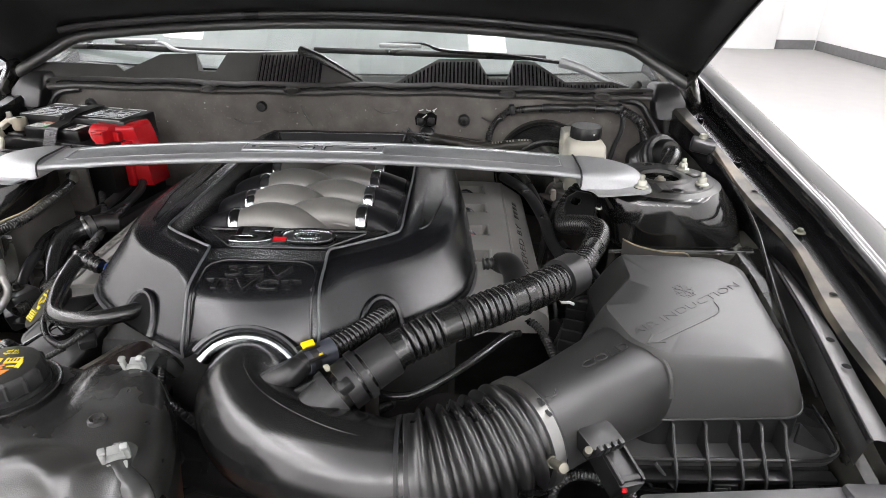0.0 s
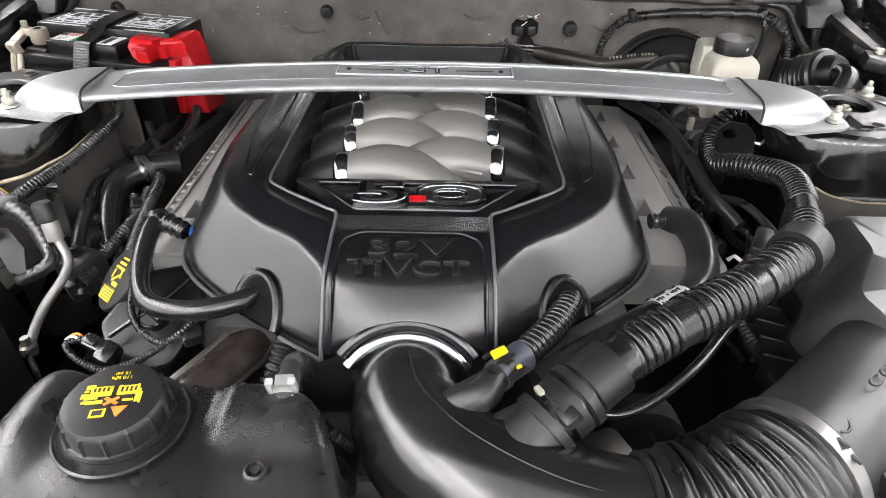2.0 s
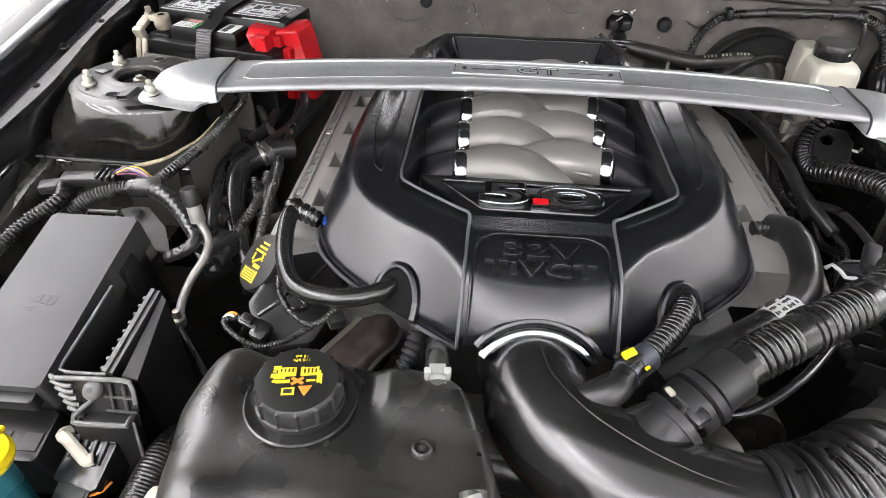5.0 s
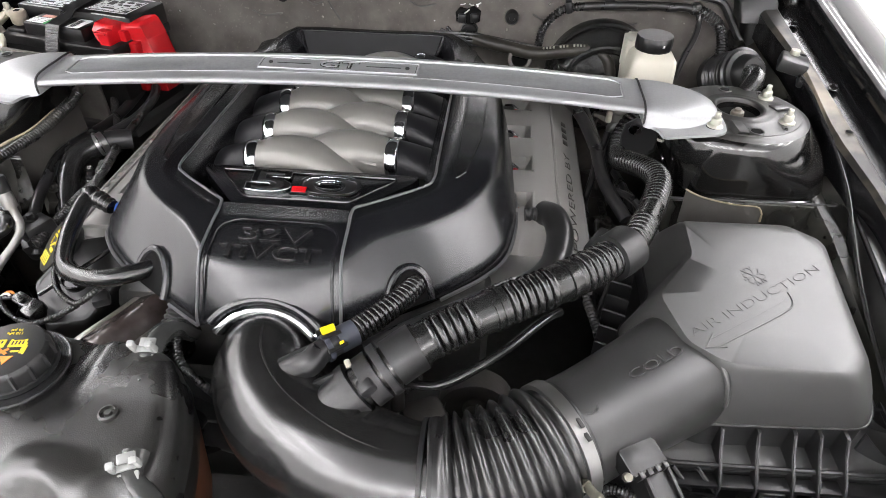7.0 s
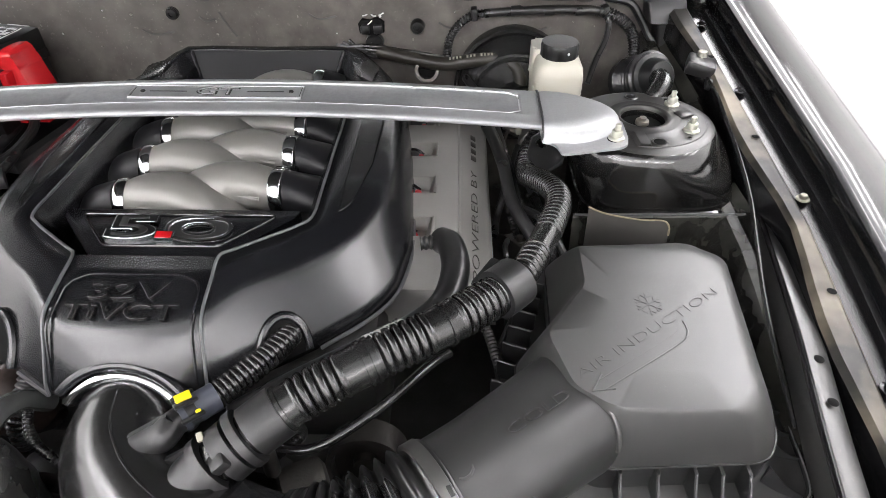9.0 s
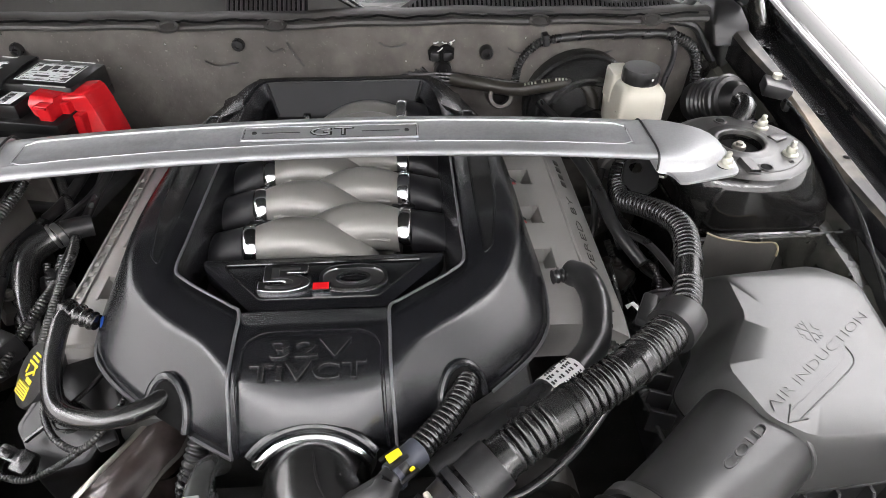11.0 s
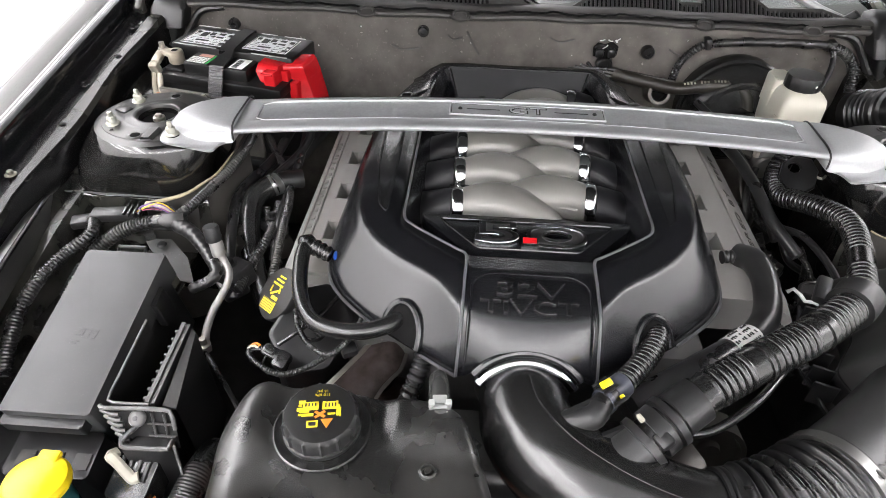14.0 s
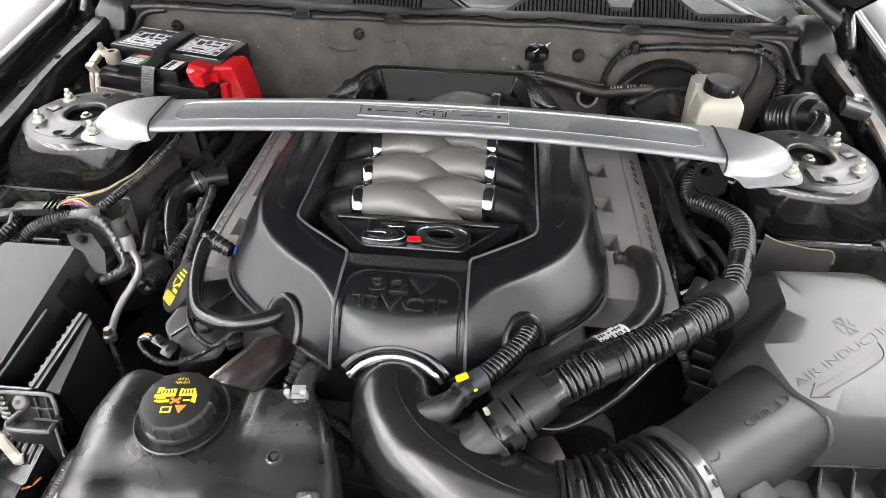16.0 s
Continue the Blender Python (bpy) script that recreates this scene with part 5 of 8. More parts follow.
# ---- left side of the bay: battery, fuse box, coolant tank ----
def battery():
    t = thing("battery", (-0.53, 1.22, 0.74), "black car battery with white labels, held by a strap", "battery")
    turn = Matrix.Translation((-0.633, 1.322, 0)) @ Matrix.Rotation(radians(-12), 4, "Z")
    def put(name, bm, mat, parent=t, label="", angle=35):
        bm.transform(turn)
        return part(name, bm, mat, parent, label, angle)
    def slab(u0, u1, v0, v1, z0, z1, bevel=0.003, bm=None):
        return box(((u0 + u1) / 2, (v0 + v1) / 2, (z0 + z1) / 2), (u1 - u0, v1 - v0, z1 - z0), bevel, bm=bm)
    put("case", slab(-0.006, 0.240, -0.146, 0.002, 0.725, 0.872, 0.005), BATT, t, "black battery case")
    put("case_lip", slab(-0.010, 0.243, -0.150, 0.004, 0.864, 0.882, 0.003), BATT)
    put("lid", slab(-0.008, 0.242, -0.092, 0.004, 0.878, 0.917, 0.004), BATT, t, "raised black lid")
    put("terminal_cover", slab(0.044, 0.173, -0.138, -0.088, 0.878, 0.904, 0.004), BATT)
    put("corner_pad", slab(0.0, 0.040, -0.138, -0.094, 0.880, 0.888, 0.003), BATT)
    put("hold_down_tray", slab(-0.025, 0.26, -0.175, 0.02, 0.725, 0.745, 0.005), GREYPLASTIC, t, "grey battery tray")
    put("front_skirt", slab(0.002, 0.20, -0.168, -0.160, 0.745, 0.862, 0.003), FELT, t, "dusty grey-brown tray wall")
    for u0, u1 in ((-0.005, 0.042), (0.056, 0.088), (0.133, 0.167), (0.182, 0.226)):
        put("lid_groove", slab(u0, u1, -0.001, 0.001, 0.9165, 0.9178, 0), WHITE)
    for u0, u1 in ((0.0, 0.088), (0.16, 0.232)):
        put("lid_edge_line", slab(u0, u1, -0.0912, -0.0895, 0.9160, 0.9178, 0), CLEAR)
    rnd = random.Random(3)
    for u0, v0 in ((0.006, -0.082), (0.133, -0.076)):
        w, d = 0.089, 0.064
        lab = put("label", slab(u0, u0 + w, v0, v0 + d, 0.9165, 0.9176, 0), LABEL, t, "white printed label")
        ink = bmesh.new()
        def mark(x, y, lx, ly):
            slab(u0 + x, u0 + x + lx, v0 + y, v0 + y + ly, 0.9176, 0.9182, 0, bm=ink)
        for x, y, lx, ly in ((0.002, 0.002, w - 0.004, 0.0012), (0.002, d - 0.0032, w - 0.004, 0.0012), (0.002, 0.002, 0.0012, d - 0.004), (w - 0.0032, 0.002, 0.0012, d - 0.004)):
            mark(x, y, lx, ly)
        # bold blocks, then lines of small print between them
        bold = ((0.020, 0.034, 0.013, 0.018), (0.036, 0.044, 0.010, 0.012), (0.044, 0.034, 0.008, 0.006), (0.054, 0.048, 0.012, 0.008), (0.056, 0.034, 0.014, 0.006), (0.074, 0.044, 0.009, 0.010), (0.078, 0.024, 0.008, 0.006), (0.024, 0.014, 0.026, 0.005), (0.076, 0.006, 0.009, 0.009), (0.006, 0.050, 0.008, 0.007))
        for b_ in bold:
            mark(*b_)
        for row in range(8):
            x = 0.007
            while x < w - 0.012:
                lx, y = rnd.choice((0.002, 0.003, 0.005)), 0.0055 + row * 0.0068
                if rnd.random() < 0.75 and not any(bx - 0.001 < x + lx and x < bx + bw + 0.001 and by - 0.001 < y + 0.0016 and y < by + bh + 0.001 for bx, by, bw, bh in bold):
                    mark(x, y, lx, 0.0008)
                x += lx + 0.0012
        part("print", ink, INK, lab, "bold dark marks and rows of tiny print").data.transform(turn)
    put("front_label", slab(0.048, 0.094, -0.135, -0.092, 0.9035, 0.9045, 0), INK, t, "black label with red and green marks")
    put("label_mark", slab(0.060, 0.086, -0.106, -0.096, 0.9045, 0.9051, 0), PINKPRINT)
    put("label_stripe", slab(0.0885, 0.0925, -0.134, -0.096, 0.9045, 0.9051, 0), GREENP, t, "thin green stripe")
    fine = bmesh.new()
    for i in range(6):
        for k in range(4):
            slab(0.050 + i * 0.0062, 0.0545 + i * 0.0062, -0.133 + k * 0.0065, -0.1288 + k * 0.0065, 0.9045, 0.9051, 0, bm=fine)
    put("label_print", fine, WHITE, t, "rows of tiny white print")
    put("barcode_label", slab(0.136, 0.163, -0.134, -0.094, 0.9035, 0.9045, 0), LABEL)
    bars = bmesh.new()
    for i in range(11):
        slab(0.140 + 0.006 * (i % 2) * 0.2, 0.151, -0.131 + i * 0.0030, -0.1298 + i * 0.0030 + 0.0005 * (i % 3), 0.9045, 0.9050, 0, bm=bars)
    put("barcode", bars, INK)
    # ribbed strap over the top and down the front
    run = [(0.104, 0.010, 0.86), (0.104, 0.007, 0.918), (0.105, -0.02, 0.9195), (0.112, -0.088, 0.919), (0.115, -0.105, 0.910), (0.118, -0.139, 0.9065), (0.119, -0.146, 0.900), (0.120, -0.163, 0.868), (0.121, -0.172, 0.830), (0.121, -0.174, 0.77)]
    st = bmesh.new()
    loft([[(u - 0.014, v, z), (u + 0.014, v, z), (u + 0.014, v - 0.0015, z + 0.0018), (u - 0.014, v - 0.0015, z + 0.0018)] for u, v, z in run], cap_start=True, cap_end=True, bm=st)
    strap = put("strap", st, RUBBER, t, "ribbed black rubber strap")
    line = smooth_path(run[5:], 0.0046)
    for p, q in zip(line[1:], line[2:]):
        tilt = math.degrees(math.atan2(q.z - p.z, q.y - p.y))
        put("strap_rib", box((p.x, p.y - 0.0018, p.z + 0.0012), (0.027, 0.0026, 0.002), 0.0007, (tilt, 0, 0)), BELT, strap)
    # negative clamp, tarnished, with twin wire ends and its cable
    n = bmesh.new()
    lathe([(0.006, 0.010), (0.0125, 0.010), (0.0145, 0.007), (0.0145, -0.010), (0.012, -0.014)], (0.018, -0.118, 0.905), seg=20, bm=n)
    box((-0.002, -0.112, 0.906), (0.040, 0.020, 0.010), 0.003, (0, -8, -25), bm=n)
    box((-0.016, -0.124, 0.900), (0.016, 0.034, 0.010), 0.003, (14, 0, 10), bm=n)
    box((-0.010, -0.146, 0.886), (0.020, 0.014, 0.030), 0.005, (22, 0, 0), bm=n)
    clamp = put("negative_clamp", n, CLAMP, t, "pale tarnished battery clamp")
    put("clamp_slot", lathe([(0, 0.0), (0.005, 0.001), (0.006, 0.0005)], (0.018, -0.118, 0.9146), seg=14), HOLESHADE, clamp)
    put("clamp_bolt", lathe([(0, 0.012), (0.005, 0.011), (0.006, 0.0), (0.009, 0.0), (0.009, -0.004)], (-0.018, -0.105, 0.910), seg=6), STEEL, clamp)
    for du in (-0.006, 0.006):
        put("wire_end", tube([(-0.008 + du, -0.148, 0.880), (-0.006 + du, -0.158, 0.862), (-0.002 + du, -0.166, 0.846)], 0.0052, seg=10), CLAMP, clamp)
    put("copper_end", tube([(-0.002, -0.165, 0.848), (0.003, -0.172, 0.838)], 0.007, seg=10, curve=False), COPPER, clamp, "copper cable end")
    put("negative_cable", tube([(0.001, -0.170, 0.842), (0.010, -0.182, 0.826), (0.030, -0.190, 0.815), (0.065, -0.185, 0.815), (0.11, -0.180, 0.812), (0.14, -0.19, 0.79)], 0.0068, seg=12, ridge=0.0016, pitch=0.0042), LOOM, t, angle=80)
    put("hold_bolt", lathe([(0, 0.026), (0.005, 0.025), (0.007, 0.022), (0.007, 0.014), (0.0045, 0.013), (0.0045, 0.0)], (0.107, -0.180, 0.842), (0, -12, 0), seg=12), STEEL)
    put("hold_hook", tube([(0.100, -0.184, 0.846), (0.108, -0.186, 0.836), (0.120, -0.186, 0.826), (0.128, -0.184, 0.815)], 0.0035, seg=8), STEEL)
    # red cover of the positive pole: a tall flared body, a low lobe over the pole and small tabs
    r = bmesh.new()
    def ring(pts):
        return [Vector(p) for p in pts]
    loft([ring([(0.206, -0.112, 0.79), (0.290, -0.100, 0.79), (0.290, -0.045, 0.79), (0.212, -0.040, 0.79)]),
          ring([(0.208, -0.110, 0.84), (0.282, -0.096, 0.84), (0.284, -0.045, 0.84), (0.212, -0.040, 0.84)]),
          ring([(0.214, -0.104, 0.882), (0.268, -0.092, 0.882), (0.276, -0.047, 0.882), (0.216, -0.042, 0.882)]),
          ring([(0.216, -0.108, 0.902), (0.264, -0.094, 0.904), (0.270, -0.050, 0.908), (0.218, -0.044, 0.902)]),
          ring([(0.220, -0.104, 0.907), (0.258, -0.090, 0.910), (0.266, -0.054, 0.916), (0.222, -0.048, 0.907)])], cap_start=True, cap_end=True, bm=r)
    loft([ring([(0.206, -0.126, 0.874), (0.226, -0.126, 0.874), (0.228, -0.088, 0.874), (0.200, -0.088, 0.874)]),
          ring([(0.194, -0.130, 0.886), (0.228, -0.130, 0.886), (0.230, -0.086, 0.886), (0.190, -0.086, 0.886)]),
          ring([(0.186, -0.126, 0.902), (0.228, -0.126, 0.902), (0.230, -0.084, 0.902), (0.184, -0.084, 0.902)]),
          ring([(0.188, -0.116, 0.913), (0.226, -0.116, 0.911), (0.230, -0.086, 0.909), (0.188, -0.086, 0.913)])], cap_start=True, cap_end=True, bm=r)
    slab(0.206, 0.228, -0.138, -0.122, 0.868, 0.907, 0.002, bm=r)
    slab(0.224, 0.240, -0.112, -0.090, 0.862, 0.900, 0.002, bm=r)
    slab(0.208, 0.232, -0.122, -0.104, 0.79, 0.858, 0.002, bm=r)
    slab(0.240, 0.256, -0.112, -0.090, 0.79, 0.880, 0.002, bm=r)
    slab(0.203, 0.226, -0.142, -0.134, 0.901, 0.905, 0.0015, bm=r)
    bmesh.ops.bevel(r, geom=[e for e in r.edges if e.calc_length() > 0.03], offset=0.0018, segments=2, affect="EDGES", profile=0.5)
    put("positive_cover", r, RED, t, "glossy red plastic terminal cover")
    part("positive_cable", tube([(-0.39, 1.16, 0.80), (-0.385, 1.13, 0.79), (-0.40, 1.08, 0.775), (-0.43, 1.0, 0.77), (-0.46, 0.93, 0.74)], 0.008, seg=10), RUBBER, t)


def fuse_box():
    t = thing("fuse_box", (-0.60, 0.66, 0.60), "black fuse box with a flat grey lid", "fuse box")
    # the box is turned to follow the fender and drops towards the nose
    m = axes((-0.568, 0.655, 0.774), (0.998, -0.01, 0.02), (0.03, 0.97, 0.19))
    w, l = 0.054, 0.120
    part("body", prism(rounded([(-w + 0.004, -l), (w, -l), (w, l - 0.01), (-w + 0.004, l - 0.01)], 0.006), -0.16, -0.03, 0, m), MATTE, t)
    lid = part("lid", prism(rounded([(-w, -l - 0.004), (w + 0.004, -l - 0.004), (w + 0.007, l), (-w, l)], 0.004), -0.045, 0.0, 0.003, m), GREYPLASTIC, t, "flat grey lid")
    part("lid_front_lip", prism(rounded([(-w, -l - 0.016), (w - 0.005, -l - 0.016), (w - 0.005, -l), (-w, -l)], 0.004), -0.03, -0.012, 0.003, m), MATTE, lid)
    sym = bmesh.new()
    for dx, dy, sx, sy in ((0.004, 0.0, 0.018, 0.0016), (0.004, 0.012, 0.018, 0.0016), (-0.005, 0.006, 0.0016, 0.013), (0.013, 0.006, 0.0016, 0.013), (0.004, 0.006, 0.010, 0.0014), (0.004, 0.006, 0.0014, 0.008), (-0.013, 0.001, 0.012, 0.0014), (-0.012, 0.006, 0.010, 0.0014), (-0.011, 0.011, 0.008, 0.0014), (-0.010, -0.008, 0.012, 0.0012), (-0.010, -0.012, 0.010, 0.0012)):
        box((dx, dy, 0.0002), (sx, sy, 0.0007), 0.0002, bm=sym)
    bmesh.ops.transform(sym, matrix=m @ pose(0.006, -0.02, 0, 0, 0, -8), verts=sym.verts)
    part("lid_symbol", sym, GREYPLASTIC, lid, "small raised symbol")
    for y in (0.06, -0.07):
        part("latch", prism(rounded([(w, y - 0.016), (w + 0.013, y - 0.016), (w + 0.013, y + 0.016), (w, y + 0.016)], 0.003), -0.07, -0.02, 0.002, m), MATTE, t)
    part("hinge_loop", tube([tuple(m @ Vector(p)) for p in ((-0.02, l, -0.02), (-0.02, l + 0.018, -0.012), (0.02, l + 0.018, -0.012), (0.02, l, -0.02))], 0.003, seg=8, curve=False), MATTE, t)
    part("end_block", prism(rounded([(-w, -l - 0.06), (w, -l - 0.06), (w, -l - 0.002), (-w, -l - 0.002)], 0.006), -0.16, -0.055, 0.004, m), MATTE, t)
    for i in range(3):
        part("end_slot", prism([(-0.04 + i * 0.035, -l - 0.05), (-0.02 + i * 0.035, -l - 0.05), (-0.02 + i * 0.035, -l - 0.03), (-0.04 + i * 0.035, -l - 0.03)], -0.056, -0.053, 0, m), VOID, t)


def relay_tray():
    """Thin-walled open tray beside the fuse box, with a worn pale rim, a toothed bar and a ribbed front."""
    u = thing("relay_tray", (-0.45, 0.59, 0.60), "open black relay tray with worn pale edges, beside the fuse box", "relay tray")
    # U-shaped rim with walls that drop into the dark
    rim = smooth_path([(-0.490, 0.661, 0.780), (-0.4865, 0.600, 0.778), (-0.4835, 0.546, 0.776), (-0.478, 0.5385, 0.776), (-0.468, 0.5370, 0.776), (-0.434, 0.5385, 0.775)], 0.008)
    part("tray_wall", loft([rim, [p + Vector((0.003, 0.002, -0.10)) for p in rim]], closed=False), MATTE, u)
    part("tray_rim", tube(rim, 0.0018, seg=8, curve=False), WORN, u, "worn pale rim")
    part("tray_floor", box((-0.462, 0.60, 0.690), (0.055, 0.12, 0.01), 0.003, (-8, 0, 0)), VOID, u)
    # toothed bar: two flat steps with teeth on the inner side
    a, b = Vector((-0.434, 0.540, 0.774)), Vector((-0.436, 0.658, 0.780))
    d = (b - a).normalized()
    part("toothed_bar", loft([[p + Vector((-0.0045, 0, 0)), p + Vector((-0.0045, 0, 0.004)), p + Vector((0.0005, 0, 0.004)), p + Vector((0.0005, 0, 0.0015)), p + Vector((0.006, 0, 0.0015)), p + Vector((0.006, 0, -0.004))] for p in (a, b)], cap_start=True, cap_end=True), LIDGREY, u, "grey stepped bar")
    for i in range(9):
        p = a.lerp(b, (i + 0.6) / 9.5)
        part("tooth", box((p.x - 0.0075, p.y, p.z - 0.004), (0.006, 0.0045, 0.010), 0.0015), LIDGREY, u)
    part("bar_side", loft([[a + Vector((0.006, 0, 0)), b + Vector((0.006, 0, 0))], [a + Vector((0.010, 0, -0.05)), b + Vector((0.010, 0, -0.05))], [a + Vector((0.010, 0, -0.16)), b + Vector((0.010, 0, -0.16))]], closed=False), MATTE, u)
    # smooth sloping web that narrows towards the back
    web = [(-0.4285, 0.656, 0.777), (-0.4215, 0.650, 0.775), (-0.404, 0.540, 0.768), (-0.420, 0.541, 0.771)]
    part("grey_web", loft([web, [(x, y, z - 0.004) for x, y, z in web]], cap_start=True, cap_end=True), LIDGREY, u, "grey triangular web")
    part("web_wall", loft([[web[1], web[2]], [(-0.418, 0.652, 0.60), (-0.400, 0.540, 0.60)]], closed=False), MATTE, u)
    # front plate with its pale rim, fluted corner, push screw and lattice
    part("front_rim", tube([(-0.4895, 0.5335, 0.7735), (-0.484, 0.5300, 0.7745), (-0.450, 0.5320, 0.7745), (-0.412, 0.5335, 0.7735), (-0.405, 0.5300, 0.768), (-0.402, 0.5230, 0.752)], 0.0026, seg=8), WORN, u, "pale worn rim of the front plate")
    part("front_panel", loft([[(-0.487, 0.5325, 0.773), (-0.450, 0.5345, 0.773), (-0.405, 0.5335, 0.770)], [(-0.478, 0.522, 0.745), (-0.445, 0.5235, 0.745), (-0.402, 0.523, 0.745)], [(-0.466, 0.514, 0.725), (-0.440, 0.515, 0.725), (-0.400, 0.516, 0.725)]], closed=False), MATTE, u)
    for i in range(7):
        f = i / 6
        part("flute", tube([(-0.4885 + 0.022 * f, 0.5310 - 0.017 * f, 0.7690 - 0.040 * f), (-0.4760 + 0.018 * f, 0.5270 - 0.0155 * f, 0.7675 - 0.040 * f), (-0.4660 + 0.010 * f, 0.5275 - 0.014 * f, 0.7675 - 0.040 * f)], 0.0026, seg=8), WORN if i < 5 else LIDGREY, u)
    part("tray_screw", lathe([(0, 0.0050), (0.006, 0.0048), (0.0085, 0.003), (0.0098, 0.001), (0.0100, -0.002)], (-0.4445, 0.5255, 0.765), (38, 0, 0), seg=22), WORN, u, "pale push screw")
    part("screw_slot", lathe([(0, 0.0056), (0.0028, 0.0054), (0.003, 0.004)], (-0.4445, 0.5255, 0.765), (38, 0, 0), seg=12), GREYPLASTIC, u)
    for x in (-0.428, -0.414):
        part("lattice_bar", tube([(x, 0.5305, 0.771), (x + 0.002, 0.5195, 0.740)], 0.0018, seg=6, curve=False), LIDGREY, u)
    for z, y in ((0.757, 0.5255), (0.742, 0.5200)):
        part("lattice_bar", tube([(-0.434, y, z), (-0.402, y, z)], 0.0018, seg=6, curve=False), LIDGREY, u)
    # U-shaped ledge below
    part("lower_ledge", tube([(-0.444, 0.531, 0.752), (-0.456, 0.519, 0.746), (-0.463, 0.510, 0.741), (-0.461, 0.5045, 0.739), (-0.450, 0.5035, 0.739), (-0.410, 0.5040, 0.740), (-0.406, 0.5055, 0.742), (-0.404, 0.515, 0.742)], 0.0032, seg=8), LIDGREY, u, "grey U-shaped ledge")
    part("ledge_plate", prism([(-0.458, 0.507), (-0.408, 0.507), (-0.404, 0.527), (-0.446, 0.530)], 0.730, 0.737), MATTE, u)
    part("front_wall", loft([[(-0.466, 0.506, 0.735), (-0.404, 0.506, 0.735)], [(-0.462, 0.508, 0.62), (-0.400, 0.508, 0.62)]], closed=False), MATTE, u)
    part("side_rib", tube([(-0.404, 0.512, 0.738), (-0.394, 0.494, 0.706)], 0.0022, seg=6, curve=False), LIDGREY, u)
    k = thing("wire_plug", (-0.455, 0.485, 0.62), "black wire plug with a cream clip by the relay tray", "plug")
    q = axes((-0.456, 0.494, 0.697), (0.95, -0.18, 0), (0.16, 0.86, 0.48))
    part("plug_body", prism(rounded([(-0.026, -0.030), (0.024, -0.030), (0.026, 0.020), (-0.024, 0.020)], 0.003), -0.04, 0.0, 0.002, q), GLOSSY, k)
    for i in range(4):
        part("plug_rib", prism([(-0.020 + 0.011 * i, -0.006), (-0.015 + 0.011 * i, -0.006), (-0.015 + 0.011 * i, 0.018), (-0.020 + 0.011 * i, 0.018)], 0.0, 0.003, 0.0008, q), MATTE, k)
    part("plug_step", prism(rounded([(-0.024, -0.052), (0.012, -0.052), (0.014, -0.028), (-0.024, -0.028)], 0.003), -0.04, -0.008, 0.002, q), MATTE, k, "lower half of the plug")
    part("plug_label", prism([(-0.022, -0.040), (0.010, -0.040), (0.010, -0.031), (-0.022, -0.031)], -0.0078, -0.0072, 0, q), SMOKE, k)
    part("tape_knot", tube([tuple(q @ Vector(p)) for p in ((-0.006, -0.050, -0.018), (-0.010, -0.064, -0.024), (-0.016, -0.078, -0.034))], lambda f: 0.015 - 0.003 * math.sin(9 * f), seg=12), GLOSSY, k, "black tape round the wires")
    clip = [tuple(q @ Vector(p)) for p in ((-0.028, 0.020, 0.002), (-0.030, 0.014, 0.012), (-0.020, 0.010, 0.012), (-0.006, 0.000, 0.004), (0.004, -0.004, 0.004), (0.012, 0.000, 0.006))]
    wc = ribbon(smooth_path(clip, 0.003), 0.013, 0.0025, normal=(0, -0.45, 0.89))
    part("cream_clip", wc, CREAMDULL, k, "cream plastic clip")
    for i, mt in enumerate((OPRINT, NUT, BLUE, TEAL, NUT)):
        part("wire", tube([tuple(q @ Vector(p)) for p in ((-0.020 + 0.005 * i, -0.076, -0.03), (-0.026 + 0.006 * i, -0.088, -0.036), (-0.034 + 0.006 * i, -0.10, -0.05))], 0.0016, seg=6), mt, k)
    part("orange_wire", tube([tuple(q @ Vector(p)) for p in ((0.012, -0.036, -0.012), (0.022, -0.030, -0.014), (0.028, -0.018, -0.016))], 0.0014, seg=6), OPRINT, k)
    part("braided_loom", tube([(-0.385, 0.555, 0.66), (-0.390, 0.51, 0.675), (-0.398, 0.46, 0.665), (-0.408, 0.41, 0.64)], 0.019, seg=26, ridge=0.0008, pitch=0.0035), LOOM, k, "braided black loom", angle=80)


